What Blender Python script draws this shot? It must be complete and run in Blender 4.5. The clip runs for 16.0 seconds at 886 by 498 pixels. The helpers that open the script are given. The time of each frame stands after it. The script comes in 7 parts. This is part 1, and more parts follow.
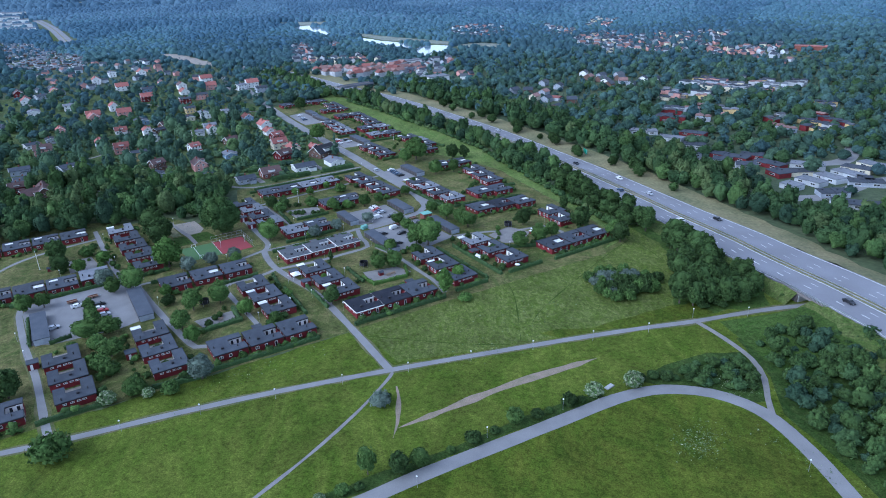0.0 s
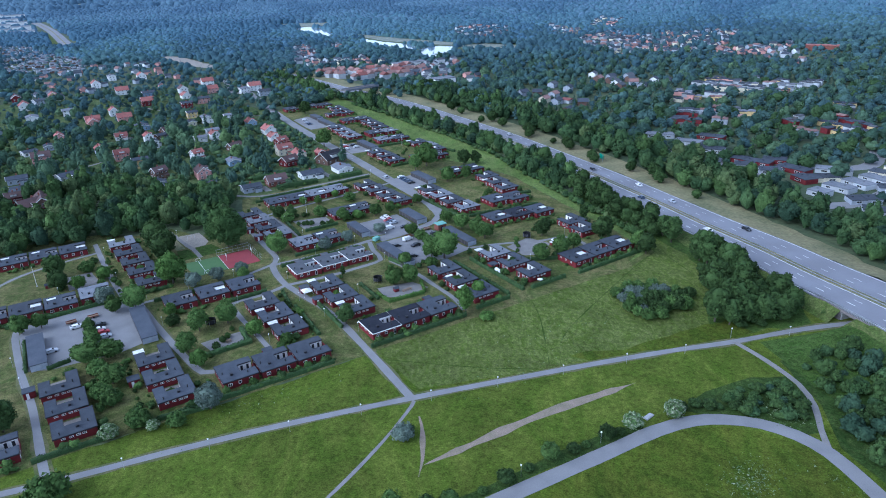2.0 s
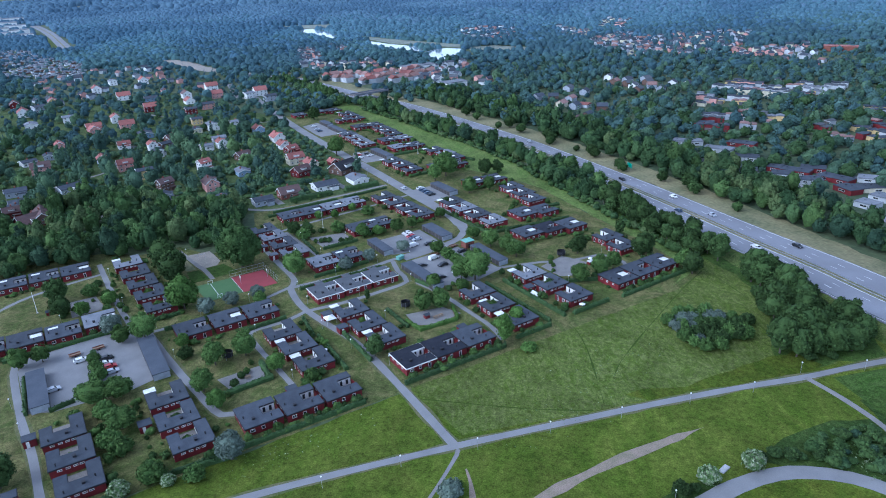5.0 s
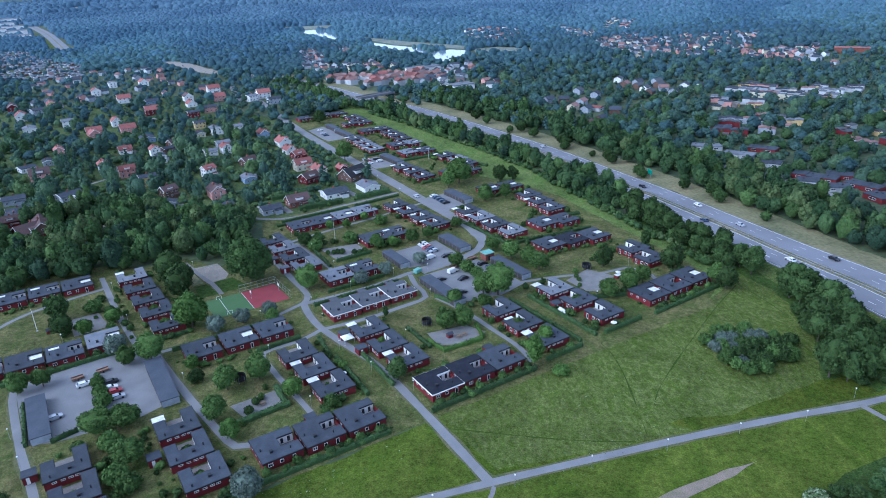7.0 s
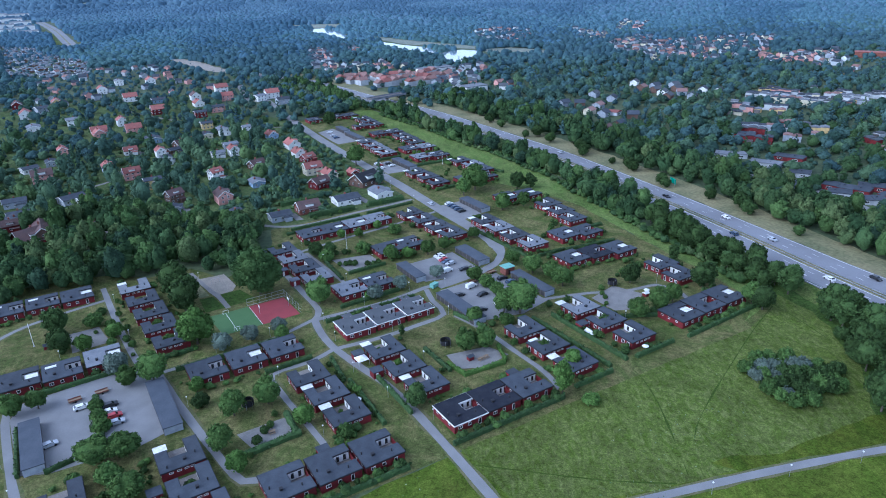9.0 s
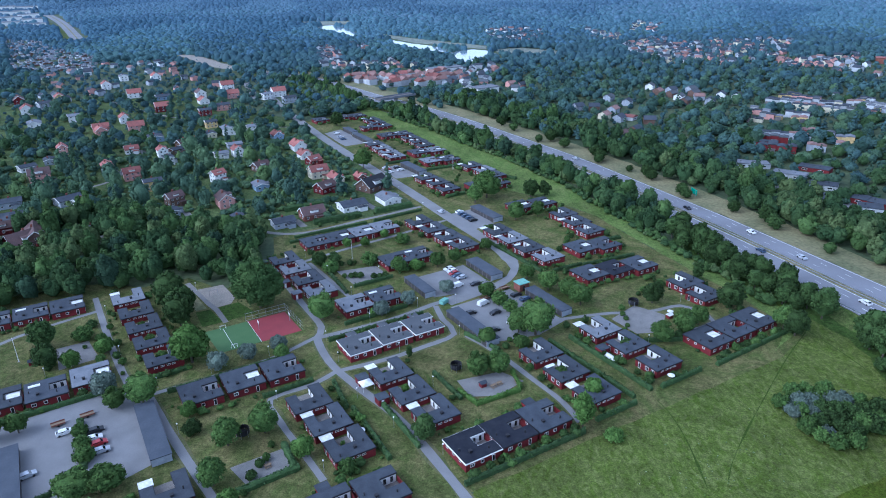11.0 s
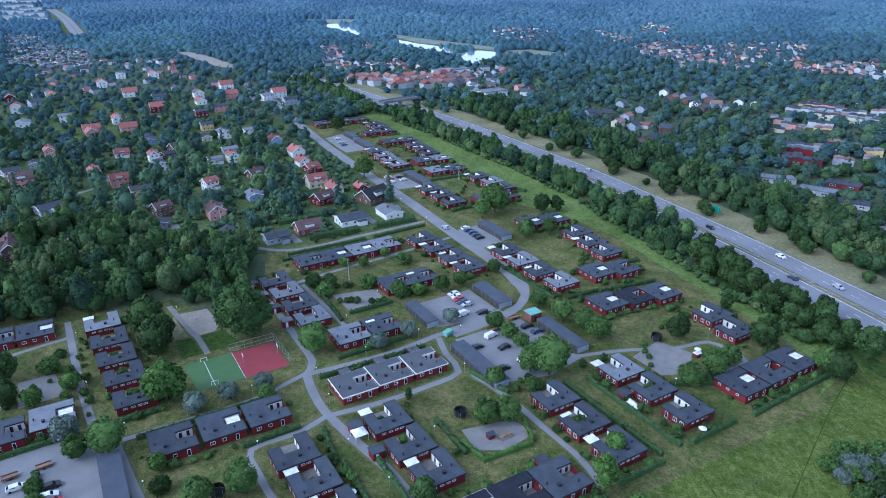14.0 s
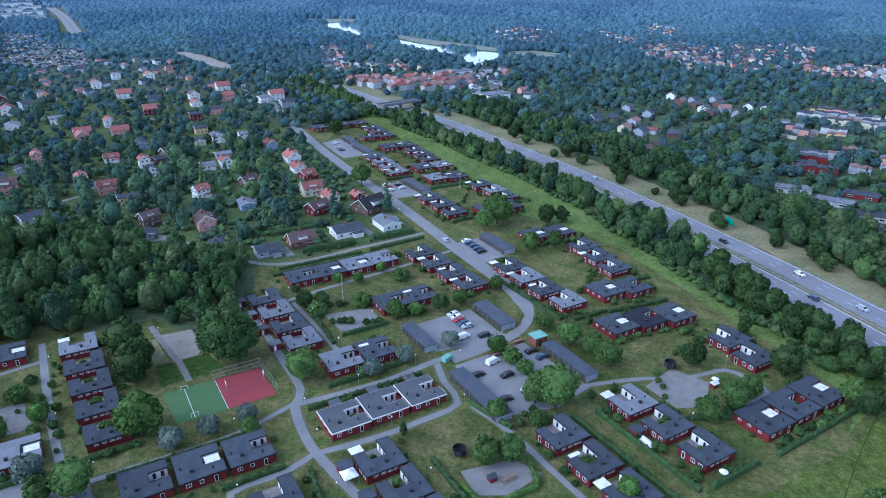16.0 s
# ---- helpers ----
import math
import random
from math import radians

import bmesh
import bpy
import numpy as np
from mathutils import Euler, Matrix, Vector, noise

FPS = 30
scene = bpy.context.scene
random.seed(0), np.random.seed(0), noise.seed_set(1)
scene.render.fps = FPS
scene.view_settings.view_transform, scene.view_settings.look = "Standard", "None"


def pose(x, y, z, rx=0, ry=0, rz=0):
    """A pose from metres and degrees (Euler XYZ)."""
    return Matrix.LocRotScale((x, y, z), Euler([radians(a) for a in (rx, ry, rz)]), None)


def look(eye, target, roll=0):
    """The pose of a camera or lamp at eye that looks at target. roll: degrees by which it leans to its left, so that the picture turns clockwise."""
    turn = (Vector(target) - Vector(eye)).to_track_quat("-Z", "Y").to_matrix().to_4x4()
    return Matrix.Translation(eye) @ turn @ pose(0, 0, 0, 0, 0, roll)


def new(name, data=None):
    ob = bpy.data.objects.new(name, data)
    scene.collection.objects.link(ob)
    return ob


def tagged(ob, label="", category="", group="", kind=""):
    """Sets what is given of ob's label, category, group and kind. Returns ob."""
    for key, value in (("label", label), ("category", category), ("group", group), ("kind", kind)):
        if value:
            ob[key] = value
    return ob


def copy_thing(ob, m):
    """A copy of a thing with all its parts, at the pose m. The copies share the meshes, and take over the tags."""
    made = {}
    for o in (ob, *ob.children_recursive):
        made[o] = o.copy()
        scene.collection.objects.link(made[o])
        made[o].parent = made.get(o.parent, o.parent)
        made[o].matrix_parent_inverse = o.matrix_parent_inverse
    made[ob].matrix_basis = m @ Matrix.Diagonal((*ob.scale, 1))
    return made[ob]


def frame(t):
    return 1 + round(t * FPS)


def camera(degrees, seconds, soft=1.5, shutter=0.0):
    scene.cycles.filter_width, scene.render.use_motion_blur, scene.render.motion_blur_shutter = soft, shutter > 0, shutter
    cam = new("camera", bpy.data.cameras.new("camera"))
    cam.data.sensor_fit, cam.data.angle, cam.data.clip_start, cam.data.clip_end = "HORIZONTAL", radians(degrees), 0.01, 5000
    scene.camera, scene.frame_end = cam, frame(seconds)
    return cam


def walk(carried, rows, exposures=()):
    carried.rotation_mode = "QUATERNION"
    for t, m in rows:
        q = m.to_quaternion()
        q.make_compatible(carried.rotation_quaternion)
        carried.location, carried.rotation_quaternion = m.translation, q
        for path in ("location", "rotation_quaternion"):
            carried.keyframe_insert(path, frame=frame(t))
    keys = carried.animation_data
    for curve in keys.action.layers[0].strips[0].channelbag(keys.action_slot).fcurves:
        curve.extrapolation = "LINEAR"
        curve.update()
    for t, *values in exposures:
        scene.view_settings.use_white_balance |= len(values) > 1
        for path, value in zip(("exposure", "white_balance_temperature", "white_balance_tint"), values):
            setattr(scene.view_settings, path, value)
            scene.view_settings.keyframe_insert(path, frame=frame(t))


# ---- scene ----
cam = camera(66.1, 16.0, soft=1.0)
PATH = [
    (0, (11.15, -0.309, 118.844), (11.209, 1.529, 118.06), -1.8),
    (0.5, (9.602, 3.575, 118.824), (9.662, 5.414, 118.039), -1.9),
    (1, (8.027, 7.496, 118.786), (8.086, 9.335, 118.002), -2.0),
    (1.5, (6.425, 11.403, 118.743), (6.484, 13.242, 117.959), -2.1),
    (2, (4.753, 15.282, 118.711), (4.811, 17.12, 117.927), -2.1),
    (2.5, (3.015, 19.061, 118.695), (3.074, 20.9, 117.91), -2.2),
    (3, (1.205, 22.824, 118.676), (1.264, 24.663, 117.892), -2.2),
    (3.5, (-0.655, 26.64, 118.658), (-0.597, 28.479, 117.875), -2.3),
    (4, (-2.59, 30.395, 118.63), (-2.532, 32.234, 117.847), -2.3),
    (6.5, (-12.815, 48.657, 118.324), (-12.753, 50.497, 117.543), -2.4),
    (7, (-14.743, 52.298, 118.277), (-14.678, 54.138, 117.496), -2.3),
    (7.5, (-16.339, 56.014, 118.245), (-16.273, 57.854, 117.464), -2.2),
    (8, (-17.646, 59.798, 118.238), (-17.584, 61.638, 117.456), -2.1),
    (8.5, (-18.653, 63.647, 118.219), (-18.595, 65.486, 117.437), -2.0),
    (9, (-19.343, 67.553, 118.193), (-19.292, 69.393, 117.41), -1.8),
    (11.5, (-21.106, 87.666, 117.688), (-21.073, 89.504, 116.901), -0.9),
    (12, (-21.23, 91.708, 117.629), (-21.199, 93.546, 116.842), -0.8),
    (12.5, (-21.21, 95.734, 117.558), (-21.181, 97.572, 116.769), -0.6),
    (13, (-21.113, 99.784, 117.502), (-21.086, 101.621, 116.713), -0.5),
    (13.5, (-20.997, 103.864, 117.461), (-20.971, 105.702, 116.671), -0.4),
    (14, (-20.811, 107.943, 117.412), (-20.786, 109.78, 116.622), -0.3),
    (14.5, (-20.607, 112.005, 117.367), (-20.584, 113.841, 116.575), -0.3),
    (15, (-20.357, 116.117, 117.342), (-20.335, 117.953, 116.551), -0.2),
    (15.5, (-20.055, 120.202, 117.339), (-20.034, 122.039, 116.548), -0.2),
    (16, (-19.716, 124.223, 117.339), (-19.696, 126.06, 116.547), -0.1),
]
EXPOSURES = [(0.0, 1.22, 5080, 11), (16.0, 1.22, 4950, 12)]
walk(cam, [(t, look(e, g, r)) for t, e, g, r in PATH], EXPOSURES)
import itertools

# world, daylight under an even overcast evening sky
world = bpy.data.worlds.new("sky")
scene.world = world
world.use_nodes = True
wn = world.node_tree
sky = wn.nodes.new("ShaderNodeTexSky")
sky.sky_type, sky.sun_disc = "NISHITA", False
sky.sun_elevation, sky.sun_rotation = radians(38), radians(250)
sky.air_density, sky.dust_density, sky.ozone_density = 1.0, 1.0, 5.0
veil = wn.nodes.new("ShaderNodeHueSaturation")
veil.inputs["Saturation"].default_value = 0.45
wn.links.new(sky.outputs[0], veil.inputs["Color"])
wn.links.new(veil.outputs[0], wn.nodes["Background"].inputs[0])
wn.nodes["Background"].inputs[1].default_value = 0.15
sun = bpy.data.lights.new("sun", "SUN")
sun.energy, sun.angle, sun.color = 1.0, radians(60), (1.0, 0.97, 0.93)
sun_ob = new("sun", sun)
sun_ob.matrix_world = look((0, 0, 300), (250 * math.sin(radians(70)), 80, 140))

# ---- plan: u runs along the terraces, v across them, from the meeting of the footpaths
TURN = 29.53
ORIGIN = (0.0, 183.6)
CU, SU = math.cos(radians(TURN)), math.sin(radians(TURN))


def xy(u, v):
    return ORIGIN[0] + u * CU - v * SU, ORIGIN[1] + u * SU + v * CU


def spot(u, v, z=0.0, turn=0.0):
    x, y = xy(u, v)
    return pose(x, y, z, 0, 0, TURN + turn)


# ---- materials
def material(name, colour, rough=0.8, other=None, scale=1.0, fine=12.0, metal=0.0, bump=0.0, per=0.0, spec=0.3, speck=0.35, lohi=(0.35, 0.7), deep=0.05):
    """A surface of two colours mixed by coarse and fine noise, with relief; per: how far each object or island differs."""
    m = bpy.data.materials.new(name)
    m.use_nodes = True
    nt = m.node_tree
    L = nt.links.new
    b = nt.nodes["Principled BSDF"]
    b.inputs["Roughness"].default_value = rough
    b.inputs["Metallic"].default_value = metal
    b.inputs["Specular IOR Level"].default_value = spec
    other = other or tuple(c * 0.72 for c in colour)
    co = nt.nodes.new("ShaderNodeTexCoord")
    n1, n2 = nt.nodes.new("ShaderNodeTexNoise"), nt.nodes.new("ShaderNodeTexNoise")
    n1.inputs["Scale"].default_value, n1.inputs["Detail"].default_value = scale, 4
    n2.inputs["Scale"].default_value, n2.inputs["Detail"].default_value = fine, 3
    for n in (n1, n2):
        L(co.outputs["Object"], n.inputs["Vector"])
    ramp = nt.nodes.new("ShaderNodeMapRange")
    ramp.inputs[1].default_value, ramp.inputs[2].default_value = lohi
    L(n1.outputs["Fac"], ramp.inputs[0])
    mix = nt.nodes.new("ShaderNodeMix")
    mix.data_type = "RGBA"
    mix.inputs[6].default_value, mix.inputs[7].default_value = (*colour, 1), (*other, 1)
    L(ramp.outputs[0], mix.inputs[0])
    hsv = nt.nodes.new("ShaderNodeHueSaturation")
    L(mix.outputs[2], hsv.inputs["Color"])
    fr = nt.nodes.new("ShaderNodeMapRange")
    fr.inputs[1].default_value, fr.inputs[2].default_value = 0.25, 0.75
    fr.inputs[3].default_value, fr.inputs[4].default_value = 1 - speck, 1 + speck
    L(n2.outputs["Fac"], fr.inputs[0])
    value = fr.outputs[0]
    if per:
        for source, socket in (("ShaderNodeObjectInfo", "Random"), ("ShaderNodeNewGeometry", "Random Per Island")):
            info = nt.nodes.new(source)
            pr = nt.nodes.new("ShaderNodeMapRange")
            pr.inputs[3].default_value, pr.inputs[4].default_value = 1 - per, 1 + per
            L(info.outputs[socket], pr.inputs[0])
            mul = nt.nodes.new("ShaderNodeMath")
            mul.operation = "MULTIPLY"
            L(value, mul.inputs[0])
            L(pr.outputs[0], mul.inputs[1])
            value = mul.outputs[0]
    L(value, hsv.inputs["Value"])
    L(hsv.outputs[0], b.inputs["Base Color"])
    if bump:
        bp = nt.nodes.new("ShaderNodeBump")
        bp.inputs["Strength"].default_value, bp.inputs["Distance"].default_value = bump, deep
        L(n2.outputs["Fac"], bp.inputs["Height"])
        L(bp.outputs[0], b.inputs["Normal"])
    return m


M = {}
M["ground"] = material("woodland_ground", (0.042, 0.064, 0.030), 0.95, (0.075, 0.095, 0.042), 0.02, 0.4, bump=0.3)
def grass(name, a, b, dry, big, mid, streak):
    """Grass whose colour changes over tens of metres, in tufts, and along wind-laid streaks."""
    m = material(name, a, 0.95, b, big, 2.4, bump=0.6, speck=0.42, lohi=(0.3, 0.7), spec=0.08)
    nt = m.node_tree
    L = nt.links.new
    hsv = [n for n in nt.nodes if n.type == "HUE_SAT"][0]
    first = hsv.inputs["Color"].links[0].from_socket
    co = [n for n in nt.nodes if n.type == "TEX_COORD"][0]
    mp = nt.nodes.new("ShaderNodeMapping")
    mp.inputs["Rotation"].default_value = (0, 0, radians(50))
    mp.inputs["Scale"].default_value = (1, streak, 1)
    L(co.outputs["Object"], mp.inputs["Vector"])
    n3 = nt.nodes.new("ShaderNodeTexNoise")
    n3.inputs["Scale"].default_value, n3.inputs["Detail"].default_value, n3.inputs["Roughness"].default_value, n3.inputs["Distortion"].default_value = mid, 9, 0.66, 2.2
    L(mp.outputs[0], n3.inputs["Vector"])
    mr = nt.nodes.new("ShaderNodeMapRange")
    mr.inputs[1].default_value, mr.inputs[2].default_value = 0.40, 0.78
    L(n3.outputs["Fac"], mr.inputs[0])
    mix = nt.nodes.new("ShaderNodeMix")
    mix.data_type = "RGBA"
    mix.inputs[7].default_value = (*dry, 1)
    L(mr.outputs[0], mix.inputs[0])
    L(first, mix.inputs[6])
    L(mix.outputs[2], hsv.inputs["Color"])
    tuft = nt.nodes.new("ShaderNodeTexNoise")
    tuft.inputs["Scale"].default_value, tuft.inputs["Detail"].default_value, tuft.inputs["Roughness"].default_value = 0.7, 9, 0.75
    turned = nt.nodes.new("ShaderNodeMapping")
    turned.inputs["Rotation"].default_value = (0.3, 0.2, radians(33))
    L(co.outputs["Object"], turned.inputs["Vector"])
    L(turned.outputs[0], tuft.inputs["Vector"])
    tr = nt.nodes.new("ShaderNodeMapRange")
    tr.inputs[1].default_value, tr.inputs[2].default_value, tr.inputs[3].default_value, tr.inputs[4].default_value = 0.3, 0.7, 0.46, 1.54
    L(tuft.outputs["Fac"], tr.inputs[0])
    mul = nt.nodes.new("ShaderNodeMath")
    mul.operation = "MULTIPLY"
    L(hsv.inputs["Value"].links[0].from_socket, mul.inputs[0])
    L(tr.outputs[0], mul.inputs[1])
    # lush darker patches of rank growth
    lush = nt.nodes.new("ShaderNodeTexNoise")
    lush.inputs["Scale"].default_value, lush.inputs["Detail"].default_value, lush.inputs["Roughness"].default_value, lush.inputs["Distortion"].default_value = 0.035, 8, 0.68, 1.0
    L(co.outputs["Object"], lush.inputs["Vector"])
    lr = nt.nodes.new("ShaderNodeMapRange")
    lr.inputs[1].default_value, lr.inputs[2].default_value, lr.inputs[3].default_value, lr.inputs[4].default_value = 0.44, 0.62, 1.08, 0.74
    L(lush.outputs["Fac"], lr.inputs[0])
    mul2 = nt.nodes.new("ShaderNodeMath")
    mul2.operation = "MULTIPLY"
    L(mul.outputs[0], mul2.inputs[0])
    L(lr.outputs[0], mul2.inputs[1])
    L(mul2.outputs[0], hsv.inputs["Value"])
    return m


M["meadow"] = grass("meadow_grass", (0.045, 0.074, 0.007), (0.065, 0.094, 0.011), (0.104, 0.121, 0.020), 0.022, 0.06, 0.45)
M["deep"] = grass("lush_meadow_grass", (0.038, 0.063, 0.006), (0.054, 0.079, 0.008), (0.090, 0.100, 0.014), 0.03, 0.07, 0.5)
M["hay"] = grass("hay_meadow_grass", (0.052, 0.081, 0.010), (0.072, 0.099, 0.017), (0.134, 0.149, 0.049), 0.03, 0.34, 0.45)
M["bank"] = grass("dry_bank_grass", (0.044, 0.080, 0.015), (0.070, 0.098, 0.024), (0.114, 0.120, 0.044), 0.08, 0.2, 0.7)
M["reeds"] = grass("pale_reeds", (0.150, 0.180, 0.150), (0.195, 0.215, 0.175), (0.240, 0.240, 0.195), 0.03, 0.1, 0.6)
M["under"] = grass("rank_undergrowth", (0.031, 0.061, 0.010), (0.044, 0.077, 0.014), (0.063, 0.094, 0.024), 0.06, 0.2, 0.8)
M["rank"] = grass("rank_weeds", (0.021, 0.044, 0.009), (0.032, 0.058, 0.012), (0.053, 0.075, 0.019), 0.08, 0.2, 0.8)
M["strip"] = grass("tall_grass", (0.077, 0.126, 0.027), (0.104, 0.149, 0.037), (0.148, 0.178, 0.058), 0.05, 0.12, 0.3)
M["lawn"] = grass("dry_lawn", (0.050, 0.077, 0.017), (0.084, 0.093, 0.029), (0.172, 0.142, 0.064), 0.05, 0.07, 0.8)
M["garden"] = grass("garden_lawn", (0.045, 0.080, 0.024), (0.070, 0.102, 0.034), (0.110, 0.120, 0.052), 0.05, 0.12, 0.8)
M["verge"] = material("dry_verge_grass", (0.215, 0.190, 0.098), 0.95, (0.115, 0.124, 0.058), 0.05, 0.7, bump=0.5)
M["edge"] = material("worn_path_edge", (0.125, 0.118, 0.060), 0.95, (0.070, 0.092, 0.030), 0.25, 2.0, spec=0.08)
M["edge_dark"] = material("trodden_grass", (0.034, 0.058, 0.010), 0.95, (0.048, 0.076, 0.014), 0.25, 2.0, spec=0.05)
M["asphalt"] = material("worn_asphalt", (0.203, 0.202, 0.202), 0.85, (0.162, 0.161, 0.163), 0.15, 6.0, bump=0.2, speck=0.12)
M["gravel"] = material("gravel", (0.205, 0.196, 0.184), 0.95, (0.155, 0.150, 0.143), 0.3, 5.0, bump=0.3, speck=0.2)
M["earth"] = material("bare_earth", (0.235, 0.182, 0.142), 0.95, (0.165, 0.145, 0.095), 0.3, 4.0, bump=0.3)
M["motorway"] = material("motorway_asphalt", (0.200, 0.204, 0.222), 0.85, (0.158, 0.158, 0.172), 0.05, 3.0, speck=0.1)
M["paint"] = material("road_paint", (0.75, 0.75, 0.73), 0.7, scale=2.0)
M["concrete"] = material("concrete", (0.36, 0.36, 0.35), 0.9, scale=0.5, fine=6.0, bump=0.2)
M["red"] = material("falu_red_boards", (0.150, 0.016, 0.018), 0.8, (0.105, 0.012, 0.015), 0.6, 9.0, bump=0.3, per=0.12, speck=0.15)
M["white"] = material("white_paint", (0.72, 0.72, 0.70), 0.55, (0.62, 0.62, 0.60), 0.8, 8.0, speck=0.08)
M["felt"] = material("dark_roofing_felt", (0.035, 0.042, 0.054), 0.9, (0.053, 0.061, 0.075), 0.35, 3.0, per=0.16, speck=0.12)
M["felt_light"] = material("grey_roofing_felt", (0.165, 0.175, 0.195), 0.9, (0.120, 0.130, 0.145), 0.4, 3.0, per=0.12, speck=0.12)
M["felt_grey"] = material("mid_grey_roofing_felt", (0.080, 0.086, 0.094), 0.9, (0.062, 0.068, 0.076), 0.35, 3.0, per=0.1, speck=0.12)
M["felt_navy"] = material("garage_roofing_felt", (0.052, 0.062, 0.080), 0.9, (0.070, 0.080, 0.098), 0.3, 3.0, speck=0.12)
M["felt_black"] = material("new_black_roofing_felt", (0.016, 0.018, 0.026), 0.75, (0.026, 0.028, 0.036), 0.4, 3.0, speck=0.1, spec=0.1)
M["trim_black"] = material("black_trim", (0.020, 0.020, 0.024), 0.6, scale=1.0)
M["glass"] = material("window_glass", (0.020, 0.025, 0.030), 0.12, scale=0.7, spec=0.7, speck=0.1)
M["metal"] = material("galvanised_metal", (0.42, 0.43, 0.45), 0.45, scale=0.8, metal=0.7, speck=0.1)
M["deck"] = material("patio_paving", (0.19, 0.175, 0.16), 0.9, scale=0.8, fine=5.0, speck=0.25)
M["leaf_dark"] = material("dark_leaves", (0.028, 0.051, 0.016), 0.9, (0.044, 0.074, 0.022), 0.5, 3.0, per=0.3, spec=0.08)
M["leaf_mid"] = material("green_leaves", (0.044, 0.083, 0.022), 0.9, (0.072, 0.118, 0.031), 0.5, 3.0, per=0.28, spec=0.08)
M["leaf_light"] = material("light_green_leaves", (0.057, 0.107, 0.024), 0.9, (0.078, 0.138, 0.033), 0.5, 3.0, per=0.22, spec=0.08)
M["leaf_silver"] = material("silvery_leaves", (0.082, 0.112, 0.088), 0.9, (0.120, 0.150, 0.120), 0.5, 3.0, per=0.2, spec=0.08)
M["leaf_flower"] = material("blossom_and_leaves", (0.060, 0.108, 0.030), 0.8, (0.340, 0.360, 0.250), 1.6, 4.0, per=0.25, lohi=(0.45, 0.75))
M["bark"] = material("bark", (0.085, 0.070, 0.055), 0.95, scale=2.0, fine=14.0, bump=0.5)
for key, name, a, b in (
        ("wood_dark", "dark_wood_leaves", (0.028, 0.054, 0.023), (0.050, 0.086, 0.033)), ("wood_mid", "wood_leaves", (0.039, 0.072, 0.024), (0.064, 0.107, 0.034)), 
        ("wood_olive", "olive_wood_leaves", (0.048, 0.073, 0.029), (0.077, 0.108, 0.042)), ("wood_pine", "dark_pine_needles", (0.023, 0.044, 0.027), (0.038, 0.068, 0.038)), ("wood_silver", "grey_willow_leaves", (0.062, 0.090, 0.066), (0.092, 0.126, 0.090)),
        # from here on, a light blue haze tint is mixed into the leaf colours
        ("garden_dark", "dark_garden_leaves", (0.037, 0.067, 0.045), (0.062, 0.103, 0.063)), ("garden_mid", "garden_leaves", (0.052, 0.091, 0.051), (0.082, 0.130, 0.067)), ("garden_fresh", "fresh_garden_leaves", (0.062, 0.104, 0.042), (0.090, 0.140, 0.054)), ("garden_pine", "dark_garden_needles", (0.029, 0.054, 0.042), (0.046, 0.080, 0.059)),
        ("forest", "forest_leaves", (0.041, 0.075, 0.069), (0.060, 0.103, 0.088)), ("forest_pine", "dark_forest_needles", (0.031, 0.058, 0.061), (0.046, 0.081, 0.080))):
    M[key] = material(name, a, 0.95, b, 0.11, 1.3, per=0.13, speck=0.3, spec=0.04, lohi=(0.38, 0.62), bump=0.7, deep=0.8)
# distance haze painted into the crowns: bluer and paler further out
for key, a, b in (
        ("hill_leaf_hazed", (0.048, 0.091, 0.097), (0.064, 0.116, 0.116)), ("hill_pine_hazed", (0.035, 0.067, 0.082), (0.050, 0.091, 0.104)), ("forest_far_hazed", (0.055, 0.105, 0.136), (0.070, 0.127, 0.157)),
        ("forest_far_hazed_pine", (0.042, 0.082, 0.116), (0.055, 0.102, 0.138)), ("forest_haze_blue", (0.072, 0.121, 0.166), (0.086, 0.140, 0.185)), ("forest_haze_blue_pine", (0.054, 0.096, 0.139), (0.067, 0.115, 0.160))):
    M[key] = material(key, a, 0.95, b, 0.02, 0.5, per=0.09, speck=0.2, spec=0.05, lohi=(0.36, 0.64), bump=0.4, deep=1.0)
M["hedge"] = material("hedge_leaves", (0.030, 0.062, 0.018), 0.85, (0.046, 0.088, 0.024), 0.8, 4.0, per=0.2, bump=0.5)
# pale base colour stands in for the sky mirrored in the lake
M["water"] = material("lake_water_sky_tinted", (0.22, 0.27, 0.31), 0.10, scale=0.02, spec=0.9, speck=0.05)
M["court_red"] = material("red_court_surface", (0.240, 0.042, 0.048), 0.85, (0.200, 0.038, 0.044), 0.2, 3.0, speck=0.08)
M["court_green"] = material("green_court_surface", (0.060, 0.124, 0.044), 0.85, (0.072, 0.136, 0.050), 0.2, 3.0, speck=0.08)
M["sand"] = material("sand", (0.27, 0.235, 0.20), 0.95, (0.21, 0.195, 0.16), 0.2, 4.0)
M["tile_red"] = material("red_roof_tiles", (0.270, 0.098, 0.080), 0.85, (0.205, 0.082, 0.070), 0.5, 5.0, per=0.25)
M["tile_town"] = material("faded_roof_tiles", (0.240, 0.138, 0.118), 0.85, (0.180, 0.110, 0.098), 0.2, 3.0, per=0.2)
M["shed"] = material("weathered_board_wall", (0.150, 0.135, 0.128), 0.9, (0.115, 0.105, 0.100), 0.5, 6.0, bump=0.3)
M["shed_door"] = material("dark_garage_door", (0.050, 0.046, 0.046), 0.7, scale=0.8)
M["tile_brown"] = material("brown_roof_tiles", (0.100, 0.060, 0.055), 0.85, (0.075, 0.052, 0.050), 0.5, 5.0, per=0.2)
M["brick"] = material("dark_brick", (0.20, 0.075, 0.055), 0.9, scale=0.8, fine=10.0, per=0.1)
